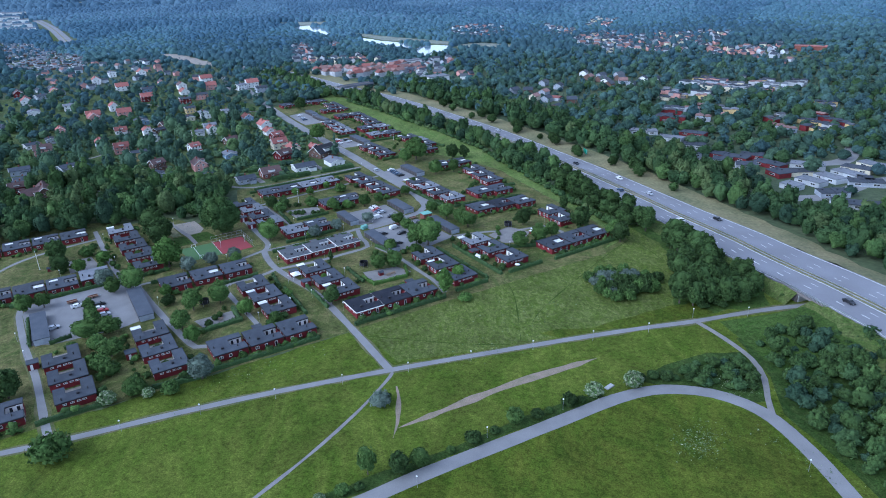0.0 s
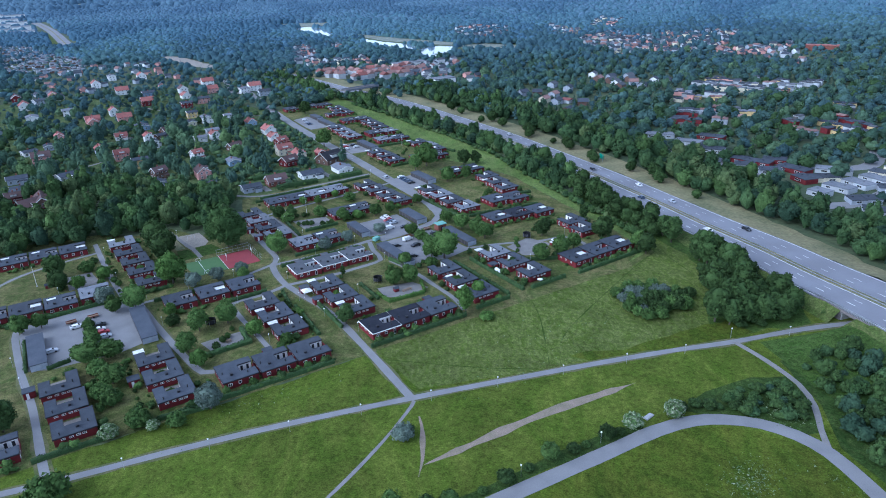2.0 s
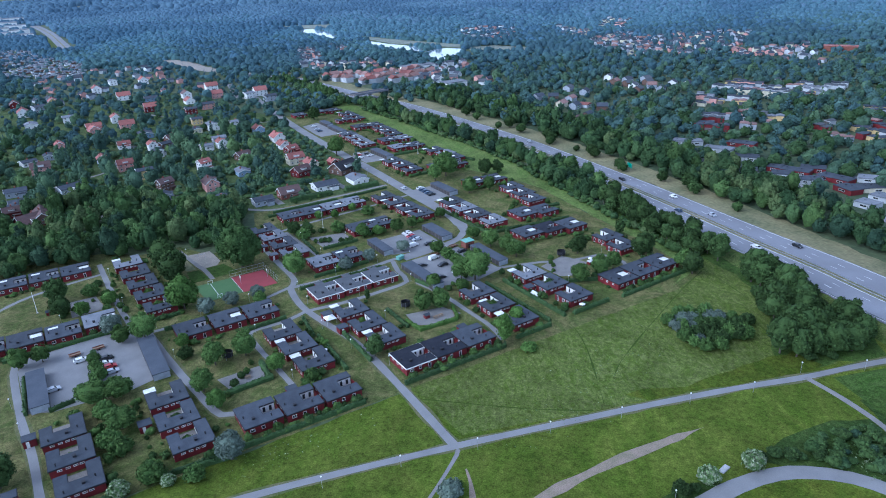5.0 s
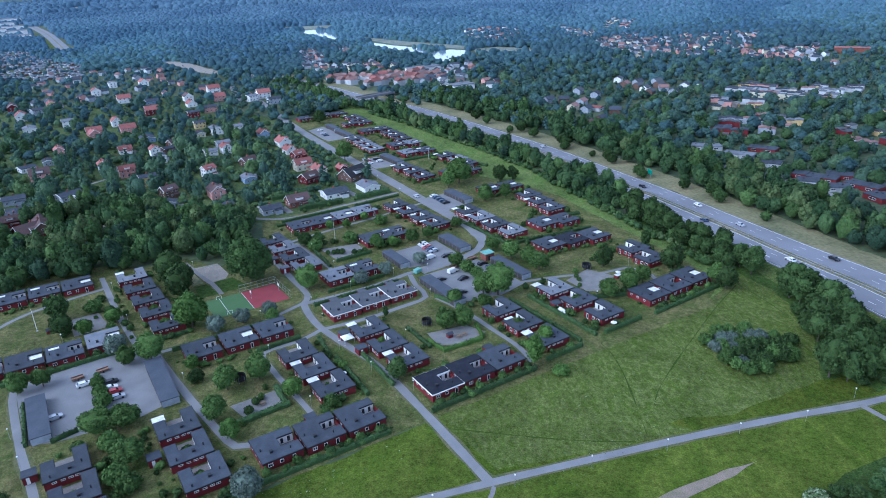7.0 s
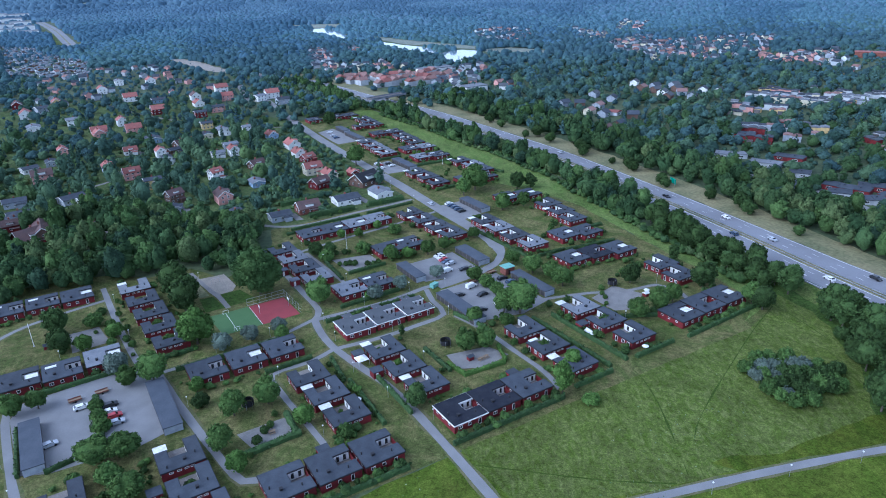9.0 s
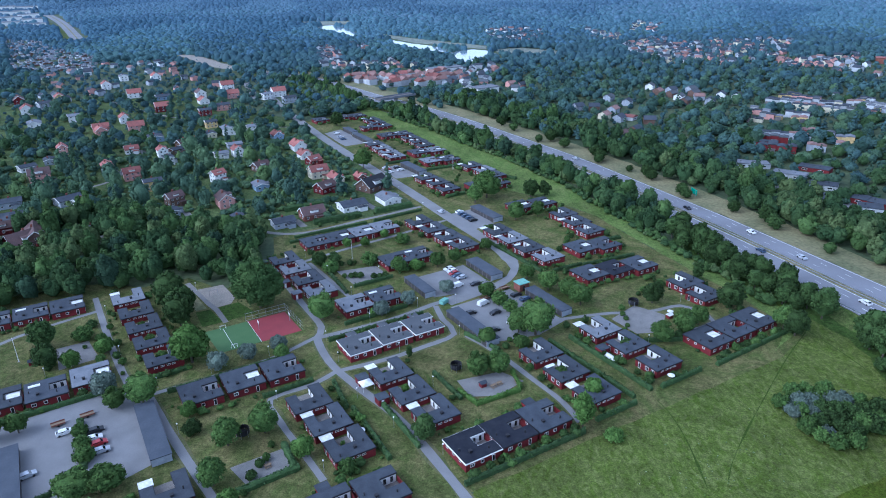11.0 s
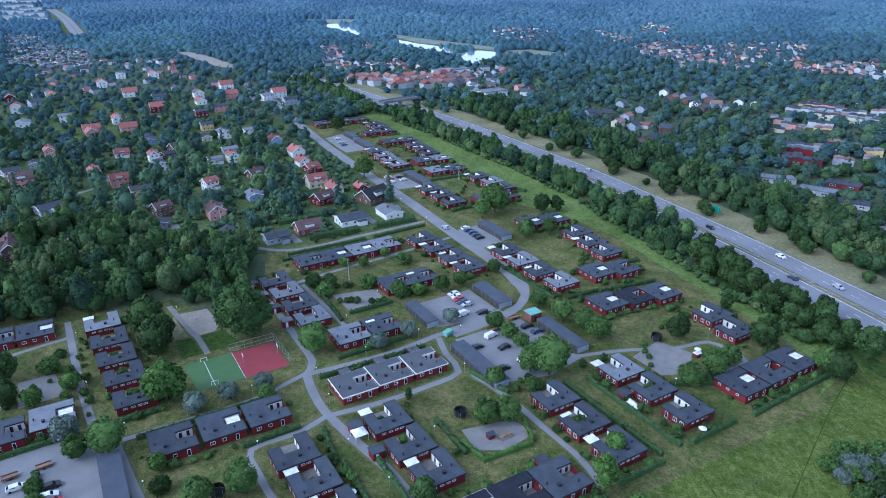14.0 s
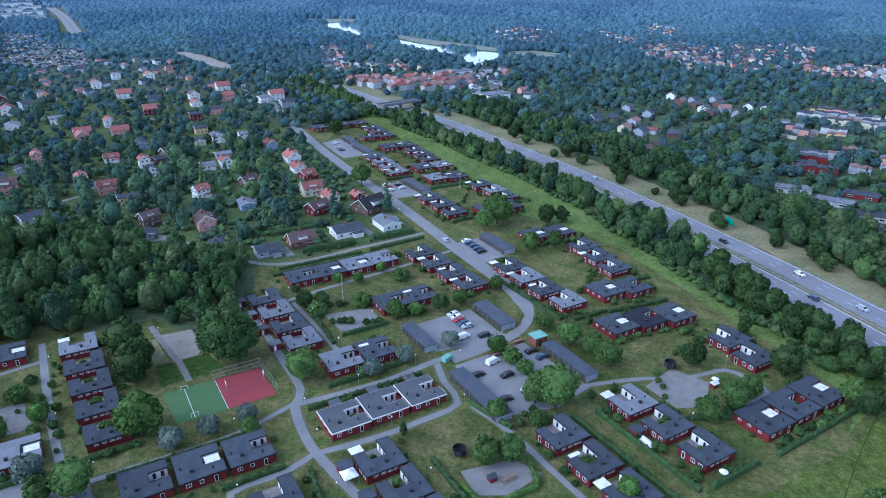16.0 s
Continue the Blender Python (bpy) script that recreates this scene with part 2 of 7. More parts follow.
M["copper"] = material("green_copper_roof", (0.18, 0.38, 0.32), 0.7, scale=0.6)
# white wall paint with the greying of distance haze put into its colour
M["far_pale"] = material("hazed_white_paint", (0.44, 0.46, 0.47), 0.85, (0.34, 0.36, 0.38), 0.3, 3.0, per=0.25, speck=0.1)
for key, colour in (("yellow", (0.60, 0.44, 0.20)), ("pink", (0.55, 0.29, 0.25)), ("grey", (0.33, 0.36, 0.40)), ("cream", (0.62, 0.57, 0.42)), ("blue", (0.26, 0.36, 0.48)), ("brown", (0.14, 0.085, 0.065))):
    M[key] = material(key + "_render", colour, 0.85, scale=0.5, fine=6.0, speck=0.1)
M["tyre"] = material("tyre_rubber", (0.018, 0.018, 0.019), 0.85, scale=3.0)
for key, colour in (("car_white", (0.75, 0.75, 0.74)), ("car_silver", (0.40, 0.42, 0.45)), ("car_black", (0.014, 0.015, 0.018)), ("car_red", (0.35, 0.025, 0.030)), ("car_blue", (0.045, 0.075, 0.13))):
    M[key] = material(key, colour, 0.28, scale=1.0, spec=0.6, speck=0.05)
M["lamp"] = material("opal_lamp_globe", (0.80, 0.80, 0.78), 0.4, scale=2.0, speck=0.05)
M["canvas"] = material("white_canvas", (0.74, 0.74, 0.72), 0.8, scale=1.0, speck=0.06)
M["wood"] = material("weathered_timber", (0.24, 0.17, 0.11), 0.85, scale=1.5, fine=10.0, speck=0.2)
M["sign_green"] = material("green_sign", (0.02, 0.30, 0.20), 0.5, scale=2.0)


# ---- builders
def part(name, bm, mat, parent, label="", kind=""):
    me = bpy.data.meshes.new(name)
    if isinstance(bm, tuple):
        me.from_pydata(bm[0], [], bm[1])
        me.polygons.foreach_set("use_smooth", [True] * len(me.polygons))
    else:
        bm.to_mesh(me)
        bm.free()
    me.materials.append(M[mat])
    ob = new(name, me)
    ob.parent = parent
    return tagged(ob, label, kind=kind)


def thing(name, label, category, group="", m=None, kind=""):
    ob = new(name)
    ob.empty_display_size = 0.2
    if m is not None:
        ob.matrix_basis = m
    return tagged(ob, label, category, group, kind)


def single(name, bm, mat, m, label, category, group="", kind=""):
    ob = part(name, bm, mat, None)
    if m is not None:
        ob.matrix_basis = m
    return tagged(ob, label, category, group, kind)


def box(bm, x0, y0, z0, x1, y1, z1):
    vs = [bm.verts.new(p) for p in ((x0, y0, z0), (x1, y0, z0), (x1, y1, z0), (x0, y1, z0), (x0, y0, z1), (x1, y0, z1), (x1, y1, z1), (x0, y1, z1))]
    for q in ((3, 2, 1, 0), (4, 5, 6, 7), (0, 1, 5, 4), (1, 2, 6, 5), (2, 3, 7, 6), (3, 0, 4, 7)):
        bm.faces.new([vs[i] for i in q])
    return bm


def boxed(*sizes):
    bm = bmesh.new()
    for s in sizes:
        box(bm, *s)
    return bm


def prism(bm, points, z0, z1):
    """A solid from a counter-clockwise outline."""
    lo, hi = [bm.verts.new((x, y, z0)) for x, y in points], [bm.verts.new((x, y, z1)) for x, y in points]
    bm.faces.new(lo[::-1])
    bm.faces.new(hi)
    for i in range(len(lo)):
        j = (i + 1) % len(lo)
        bm.faces.new((lo[i], lo[j], hi[j], hi[i]))
    return bm


def outline_in(points, d):
    """The outline moved inwards by d (right-angled corners, counter-clockwise)."""
    out, n = [], len(points)
    for i in range(n):
        p, q, r = Vector(points[i - 1]), Vector(points[i]), Vector(points[(i + 1) % n])
        a, b = (q - p).normalized(), (r - q).normalized()
        na, nb = Vector((-a.y, a.x)), Vector((-b.y, b.x))
        s = na + nb if abs(na.dot(nb)) < 0.5 else na
        out.append(tuple(q + s * d))
    return out


def smooth_line(points, step=4.0):
    """A Catmull-Rom line through the points, in even steps."""
    P = [Vector(p) for p in points]
    P = [2 * P[0] - P[1]] + P + [2 * P[-1] - P[-2]]
    out = []
    for i in range(1, len(P) - 2):
        n = max(2, int((P[i + 1] - P[i]).length / step))
        for k in range(n):
            t = k / n
            out.append(0.5 * (2 * P[i] + (P[i + 1] - P[i - 1]) * t + (2 * P[i - 1] - 5 * P[i] + 4 * P[i + 1] - P[i + 2]) * t * t + (3 * P[i] - P[i - 1] - 3 * P[i + 1] + P[i + 2]) * t ** 3))
    return out + [P[-2]]


def strip(line, a, b, za, zb, wobble=0.0, thick=0.12, ends=None):
    """A ribbon along the line, from a to b metres to its right, with a turned-down edge."""
    bm = bmesh.new()
    rows = []
    for i, p in enumerate(line):
        d = (line[min(i + 1, len(line) - 1)] - line[max(i - 1, 0)]).normalized()
        r = Vector((d.y, -d.x))
        w = wobble * (noise.noise(Vector((p.x * 0.15, p.y * 0.15, 0.3))) if wobble else 0)
        z_a, z_b = (za(i), zb(i)) if callable(za) else (za, zb)
        pa, pb = p + r * ((a(i) if callable(a) else a) - w), p + r * ((b(i) if callable(b) else b) + w)
        rows.append([bm.verts.new(c) for c in ((pa.x, pa.y, z_a - thick), (pa.x, pa.y, z_a), (pb.x, pb.y, z_b), (pb.x, pb.y, z_b - thick))])
    for s, t in zip(rows, rows[1:]):
        for k in range(3):
            bm.faces.new((s[k], s[k + 1], t[k + 1], t[k]))
    bmesh.ops.recalc_face_normals(bm, faces=bm.faces[:])
    if bm.faces and sum(f.normal.z for f in bm.faces) < 0:
        bmesh.ops.reverse_faces(bm, faces=bm.faces[:])
    return bm


WAYS, YARDS = [], []


def way(name, points, width, mat, z, label, category, wobble=0.15, step=4.0, taper=0):
    width *= 0.78 if category == "footpath" else 1.0
    line = smooth_line([xy(u, v) for u, v in points], step)
    WAYS.append(([(p.x, p.y) for p in line], width))
    if mat == "asphalt" and category == "footpath":
        single("path_edge", strip(line, -width / 2 - 0.7, width / 2 + 0.7, z - 0.022, z - 0.022, 0.9, thick=0.06), "edge", None, "dry worn grass edge of a footpath", "grass", kind="structure")
    half = lambda i: width / 2 * (min(1.0, (i + 0.15) / taper, (len(line) - 0.85 - i) / taper) if taper else 1.0)
    return single(name, strip(line, lambda i: -half(i), half, z, z, wobble), mat, None, label, category, kind="structure")


def sheet(name, points, z, mat, label, category, ragged=0.0):
    """A level piece of ground with a given outline, its edge a little uneven."""
    pts = []
    if mat in ("asphalt", "gravel", "sand"):
        YARDS.append(points)
    for i, p in enumerate(points):
        a, b = Vector(xy(*p)), Vector(xy(*points[(i + 1) % len(points)]))
        n = max(1, int((b - a).length / 5)) if ragged else 1
        d = (b - a).normalized()
        for k in range(n):
            q = a.lerp(b, k / n)
            w = ragged * noise.noise(Vector((q.x * 0.12, q.y * 0.12, 1.7))) if k else 0
            pts.append((q.x - d.y * w, q.y + d.x * w))
    bm = bmesh.new()
    if sum(pts[i - 1][0] * pts[i][1] - pts[i][0] * pts[i - 1][1] for i in range(len(pts))) < 0:
        pts.reverse()
    bm.faces.new([bm.verts.new((x, y, z)) for x, y in pts])
    bm.normal_update()
    bmesh.ops.triangulate(bm, faces=bm.faces[:])
    return single(name, bm, mat, None, label, category, kind="structure")


# ---- ground
bm = bmesh.new()
ring = [bm.verts.new((4800 * math.cos(a * math.tau / 48), 900 + 4800 * math.sin(a * math.tau / 48), 0)) for a in range(48)]
bm.faces.new(ring)
bm.normal_update()
single("ground", bm, "ground", None, "dark woodland floor and rough grass reaching the horizon", "ground", kind="structure")
sheet("meadow", [(-420, -330), (150, -330), (150, 0), (152, 60), (118, 30), (60, 31), (-10, 29), (-76, 30), (-420, 60)], 0.02, "meadow", "wide green meadow of uncut grass crossed by footpaths", "meadow", 1.5)
sheet("south_meadow", [(-75, -47), (-54, -48), (-16, -49.4), (28, -51.4), (45.9, -52.6), (56, -56.4), (63, -60.6), (68.4, -67), (71.6, -74), (72, -82), (69, -92), (65, -101), (48, -136), (40, -330), (-420, -330), (-420, -40)], 0.024, "deep", "lush dark green meadow below the cycle road", "meadow", 1.0)
sheet("hay_meadow", [(3, 2.5), (28, -6.3), (56, -15.3), (81.5, -24), (100, -30.5), (116, -35), (131, -30), (147, 10), (150, 50), (136, 33.5), (118, 29.5), (60, 30.5), (2.6, 30.5)], 0.026, "hay", "pale tall hay meadow in front of the gardens", "meadow", 1.2)
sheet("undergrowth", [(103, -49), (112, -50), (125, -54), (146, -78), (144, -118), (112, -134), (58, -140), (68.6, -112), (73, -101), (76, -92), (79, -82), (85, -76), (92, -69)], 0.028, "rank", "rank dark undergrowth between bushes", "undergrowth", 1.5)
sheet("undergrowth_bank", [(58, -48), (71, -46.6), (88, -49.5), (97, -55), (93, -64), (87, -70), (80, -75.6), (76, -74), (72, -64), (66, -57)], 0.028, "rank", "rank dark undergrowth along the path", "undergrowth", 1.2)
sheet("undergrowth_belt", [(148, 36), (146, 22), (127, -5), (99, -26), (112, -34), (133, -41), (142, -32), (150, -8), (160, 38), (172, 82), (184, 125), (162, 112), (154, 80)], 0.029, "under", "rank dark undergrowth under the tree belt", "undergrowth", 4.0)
sheet("grass_strip", [(118, 30), (136, 34), (150, 53), (154, 80), (160, 110), (168, 150), (178, 195), (182, 246), (183, 299), (184, 365), (181, 419), (183, 466), (166, 451), (154, 366), (156, 323), (152, 270), (143, 217), (153, 187), (157, 154), (152, 127), (146, 89), (142, 60), (136, 38)], 0.035, "strip", "bright strip of tall grass between gardens and tree belt", "grass", 1.0)
sheet("lawn", [(-180, 30), (-76, 30.5), (-10, 29.5), (60, 28.5), (118, 27), (137, 31), (144, 60), (146, 89), (152, 127), (157, 154), (153, 187), (143, 217), (152, 270), (156, 323), (154, 366), (166, 451), (108, 440), (98, 290), (90, 215), (14, 215), (4, 184), (-20, 172), (-29, 191), (-47, 192), (-59, 204), (-76, 210), (-180, 215)], 0.03, "lawn", "short dry lawn round the terraces", "lawn", 0.8)

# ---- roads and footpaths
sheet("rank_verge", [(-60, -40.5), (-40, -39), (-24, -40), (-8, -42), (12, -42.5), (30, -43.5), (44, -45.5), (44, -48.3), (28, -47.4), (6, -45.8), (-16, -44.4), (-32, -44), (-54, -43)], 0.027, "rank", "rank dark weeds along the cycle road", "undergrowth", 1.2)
sheet("lush_hollow", [(52, -9.5), (64, -14), (82, -18), (98, -20.6), (114, -23), (112, -33), (100, -31.8), (82, -25.8), (62, -19.2)], 0.031, "deep", "lush dark grass beside the footpath", "grass", 3.5)

way("footpath_front", [(-150, 36), (-125, 28.5), (-106.9, 23.8), (-89.5, 19.9), (-64.8, 15.5), (-36.5, 9.3), (-1.1, -0.2), (27.6, -8.8), (56.3, -17.7), (81.5, -26.2), (101, -33.6), (117.3, -38.6), (130, -43), (142, -48), (190, -68)], 3.0, "asphalt", 0.07, "grey asphalt footpath along the meadow", "footpath")
way("footpath_north", [(-1.1, 0), (0.3, 34), (0.6, 63), (-2.6, 83), (-4.6, 98), (-4.0, 110), (-2.5, 118)], 3.4, "asphalt", 0.075, "asphalt footpath between the terraces", "footpath")
way("footpath_court", [(-2.5, 118), (1.5, 124), (2.0, 140), (2.2, 162), (1.0, 178), (-6, 186)], 3.0, "asphalt", 0.08, "asphalt footpath beside the ball court", "footpath")
way("footpath_spur", [(101.5, -34), (100, -46), (96.3, -59.5), (89.9, -68.4), (81.9, -75), (74.5, -82)], 2.3, "gravel", 0.072, "narrow gravel path between bushes", "footpath")
way("cycle_road", [(-300, -20), (-180, -33), (-75, -43), (-54, -45.5), (-31.8, -46.5), (-16.3, -46.8), (5.9, -48.3), (28.4, -49.8), (45.9, -50.9), (57.2, -53.6), (64.4, -57.8), (70.9, -64.6), (74.4, -73.1), (74.6, -81.8), (71.4, -92), (68, -100.2), (63.2, -109.7), (50, -136)], 4.6, "asphalt", 0.078, "wide curving asphalt cycle road", "road")
way("footpath_diagonal", [(-1.6, -1.5), (-2.8, -3.4), (-17.2, -12.9), (-35.1, -22.5), (-54.6, -31), (-78, -40), (-84, -41.6)], 1.3, "gravel", 0.062, "narrow trodden gravel path through grass", "footpath", 0.2)
way("dirt_track", [(-13, -27), (0, -27.4), (16, -27.6), (30, -28.4), (44, -30.2), (58, -32.0)], 2.6, "earth", 0.05, "bare reddish earth track fading into grass", "track", 0.8, 2.0, 5)
way("trodden_path", [(-3.6, -9), (-5.6, -14), (-8.4, -19), (-12, -25), (-16, -30)], 1.0, "earth", 0.052, "trodden earth path", "track", 0.5, 1.5, 4)
for pts in ([(-2.5, 27.7), (18.4, 7.4), (28.2, -1.4), (39.2, -9.7)], [(138.4, 32.5), (120, 26.4), (101.9, 19.5), (74.2, 8.4), (60.2, 1.8), (52, -4)], [(139.9, 33.1), (136.1, 18.9), (132.2, 7.4)], [(67.3, 31.8), (65.5, 25.3), (60.1, 14.8), (50.2, -0.1), (44, -9)], [(-98, 8), (-104, -2), (-112, -14)]):
    way("trodden_line", pts, 0.32, "edge_dark", 0.045, "dark trodden line through the meadow", "track", 0.3)
way("footpath_garden", [(-3.4, 118), (10.8, 116.4), (28.6, 115.8), (43.6, 117.6), (49, 117)], 3.0, "asphalt", 0.076, "asphalt footpath in front of low hedges", "footpath")
way("footpath_trio", [(-4.5, 95.2), (12, 93.2), (25, 93.4), (38, 95.0), (40, 106), (43, 116)], 2.6, "asphalt", 0.074, "asphalt footpath beside the white-edged terrace", "footpath")
way("footpath_west", [(-95, 20), (-95.6, 30), (-96.4, 60), (-98.3, 82), (-99.2, 111), (-98, 118)], 2.9, "asphalt", 0.073, "asphalt lane past the garages", "footpath")
way("footpath_mid", [(-4.5, 95.5), (-14, 92.5), (-27, 92), (-28, 80), (-27.2, 66), (-26.5, 52)], 2.4, "asphalt", 0.077, "asphalt footpath to the terrace doors", "footpath")
way("footpath_lane", [(-60, 121), (-57.6, 118), (-55.2, 92), (-52.4, 69), (-49, 50), (-42, 48.8)], 3.0, "asphalt", 0.071, "asphalt lane beside the long garage", "footpath")
way("footpath_court_south", [(-2.5, 118.5), (-20, 113.5), (-38, 113.2), (-60, 113.5)], 2.2, "asphalt", 0.081, "asphalt footpath south of the ball court", "footpath")
way("footpath_far_west", [(-61, 118), (-62.5, 140), (-63.2, 165), (-63.5, 192)], 2.8, "asphalt", 0.069, "asphalt footpath along a staggered terrace", "footpath")
way("footpath_bow", [(-63, 180), (-80, 177), (-95, 172), (-108, 160), (-118, 140)], 2.2, "asphalt", 0.066, "curving asphalt footpath across a lawn", "footpath")
way("footpath_east", [(41, 92), (43.5, 76), (43.8, 60), (44, 46), (42, 36)], 2.4, "asphalt", 0.068, "asphalt footpath along red terrace fronts", "footpath")
way("footpath_far_east", [(58, 91.5), (70, 85.3), (81, 81.6), (93, 77.3), (103, 71.5), (112, 69.5), (118, 68), (120, 61.7), (118.4, 53.5), (108, 53.6)], 2.2, "asphalt", 0.067, "asphalt footpath round a green", "footpath")
way("footpath_north_green", [(2, 178), (18, 181), (40, 184), (64, 186), (92, 190)], 2.2, "asphalt", 0.064, "asphalt footpath along the green", "footpath")
way("footpath_green_side", [(17.5, 178), (18.5, 160), (19, 142), (20, 138)], 2.0, "asphalt", 0.063, "narrow asphalt footpath between lawn and terrace", "footpath")
way("street", [(130, 620), (122, 540), (113, 466), (105.4, 385), (102, 329), (100.4, 290), (99.2, 252), (97.6, 222), (95.5, 189), (94.5, 163), (93.5, 147), (90, 134), (82, 124), (72, 119), (58, 117), (48, 116.4)], 6.4, "asphalt", 0.085, "grey residential street curving between terraces", "street", 0.05)
for name, pts in (
    ("car_park_west", [(-98, 112), (-95.5, 119.5), (-70, 121.5), (-58, 118), (-57.5, 82), (-68, 79), (-90, 80.5), (-97, 84)]),
    ("car_park_mid", [(47, 112), (74, 112.5), (75.5, 82), (62, 79), (47, 83)]),
    ("car_park_north", [(46, 141), (71, 141), (71, 122), (60, 119), (46, 122)]),
    ("car_park_far", [(98, 196), (112, 196), (109, 173), (97.5, 172)]),
    ("car_park_top", [(104, 286), (117, 290), (117.5, 262), (103.5, 264)]),
    ("car_park_end", [(108.8, 360), (111, 393), (125.6, 398), (125.6, 377), (124, 372), (124, 350), (109, 350)]),
    ("play_yard", [(90, 74), (104, 77), (108, 66), (98, 58), (90, 62)]),
):
    sheet(name, pts, 0.09, "asphalt" if "car" in name else "gravel", "grey asphalt parking yard" if "car" in name else "asphalt play yard", "car park" if "car" in name else "yard")
sheet("bend_lawn", [(79, 147), (88.4, 146), (87.6, 134), (85.4, 127.4), (80, 122.6), (72, 119.8), (71.6, 121.4), (78.2, 124)], 0.096, "lawn", "dry lawn inside the street bend", "lawn", 0.3)
sheet("gravel_yard", [(24, 71), (38, 68), (41, 60), (30, 58), (23, 62)], 0.06, "gravel", "gravel play area with picnic tables", "play area", 0.4)
sheet("gravel_square", [(-79, 158), (-69, 158), (-67, 144), (-79, 143)], 0.06, "gravel", "grey gravel square on the lawn", "play area", 0.4)
sheet("gravel_patch", [(24, 164), (40, 160), (40, 148), (25, 148)], 0.06, "gravel", "gravel play area among bushes", "play area", 0.4)
sheet("sand_pit", [(-30, 178), (-19, 177), (-18, 163), (-20.5, 159), (-27.6, 158.6)], 0.06, "sand", "pale sandy playground", "playground", 0.5)
sheet("gravel_terrace", [(-45, 69), (-31, 69), (-30, 61), (-43, 60)], 0.06, "gravel", "small gravel yard with a stone table", "yard", 0.4)
sheet("dry_corner", [(-36, 176), (-30.4, 176.4), (-29.2, 160), (-33, 160)], 0.045, "verge", "dry worn grass beside the playground", "grass", 0.5)
sheet("court_lawn", [(-33.4, 159), (-28.4, 158.4), (-26.8, 146.4), (-33.8, 146.4)], 0.048, "under", "dark green lawn beside the ball court", "lawn", 0.3)
sheet("court_lawn_east", [(-25.2, 158.6), (-17.8, 158.6), (-14.6, 146.6), (-24.9, 146.4)], 0.048, "under", "dark green lawn behind the ball court", "lawn", 0.3)
way("footpath_playground", [(-30.6, 186), (-29.6, 178), (-27.6, 163), (-26.4, 157), (-25.9, 145.4)], 2.4, "gravel", 0.082, "gravel footpath from the playground to the court", "footpath")
court = thing("ball_court", "ball court with a red and a green half", "sports court", kind="structure", m=spot(0, 0))
part("red_half", prism(bmesh.new(), [(-18.9, 125.5), (-5.2, 125.4), (-5.7, 141.8), (-19.4, 142)], 0.0, 0.10), "court_red", court, "red sports surface")
part("green_half", prism(bmesh.new(), [(-33, 125.8), (-19.0, 125.5), (-19.5, 142), (-34.2, 142.4)], 0.0, 0.10), "court_green", court, "green sports surface")
part("line", boxed((-28.1, 126.2, 0.1, -27.95, 141.6, 0.112), (-19.25, 125.6, 0.1, -19.12, 141.9, 0.113)), "paint", court, "white painted line")

# ---- motorway on a low bank, with an underpass for the footpath
HWY = smooth_line([xy(*p) for p in ((98, -330), (122, -190), (141, -115), (154.8, -62), (162.5, -24), (170, 6), (176.5, 36), (182, 60), (187.4, 86), (193, 116), (198.2, 160), (203, 202), (206.4, 240), (207.8, 280), (208.8, 320), (209.4, 360), (208, 410), (203, 460), (198, 510), (195, 570), (190, 620), (170, 720))], 6.0)


def along(i):
    p = HWY[i]
    return -(p.x - ORIGIN[0]) * SU + (p.y - ORIGIN[1]) * CU


def rise(i, down=0.0):
    v = along(i)
    return 0.5 + 2.1 * max(0.0, min(1.0, (110 - v) / 110)) + 1.5 * max(0.0, min(1.0, (40 - v) / 90)) - down


def wide(i, more):
    """The outer edge of a carriageway, which gains a slip lane towards the underpass."""
    return 13.4 + more * max(0.0, min(1.0, (70 - along(i)) / 110))


motorway = thing("motorway", "grey dual carriageway with grass median and guard rails", "motorway", kind="structure")
part("carriageway", strip(HWY, lambda i: -wide(i, 1.7), -1.5, rise, rise, thick=0.45), "motorway", motorway, "worn grey asphalt")
part("carriageway", strip(HWY, 1.5, lambda i: wide(i, 3.2), rise, rise, thick=0.45), "motorway", motorway, "worn grey asphalt")
part("median", strip(HWY, -1.5, 1.5, lambda i: rise(i, -0.03), lambda i: rise(i, -0.03), thick=0.4), "verge", motorway, "dry grass median")
gate = Vector(xy(156, -51.5))
near = [i for i, p in enumerate(HWY) if (p - gate).length < 7.5]
for piece, lo, hi in (("south", 0, near[0] + 1), ("north", near[-1], len(HWY))):
    part("bank", strip(HWY[lo:hi], -29 if piece == "south" else -21, lambda i, lo=lo: -wide(i + lo, 1.7), lambda i: 0.0, lambda i, lo=lo: rise(i + lo, 0.04), 2.0, thick=0.0), "bank", motorway, "grassy bank")
under = thing("underpass", "concrete footpath underpass with a grey steel railing", "underpass", m=spot(141.6, -48.4, 0, 75.5))
part("beam", boxed((-8, -0.35, 3.1, 13, 0.12, 4.1)), "shed", under, "concrete edge beam")
for x in (-3.4, 3.1):
    part("tunnel_wall", boxed((x, -27, 0, x + 0.3, -0.36, 3.4)), "concrete", under, "concrete side wall")
for x, s in ((-8, 1), (7.7, 1)):
    bm = bmesh.new()
    a, b = ([bm.verts.new(p) for p in ((x + k, 0.13, 0), (x + k, 3.2, 0), (x + k, 3.2, 0.1), (x + k, 0.13, 2.4))] for k in (0, 0.3))
    bm.faces.new(a)
    bm.faces.new(b[::-1])
    for i in range(4):
        bm.faces.new((a[i], b[i], b[(i + 1) % 4], a[(i + 1) % 4]))
    bmesh.ops.recalc_face_normals(bm, faces=bm.faces[:])
    part("wing_wall", bm, "shed", under, "sloping concrete wing wall")
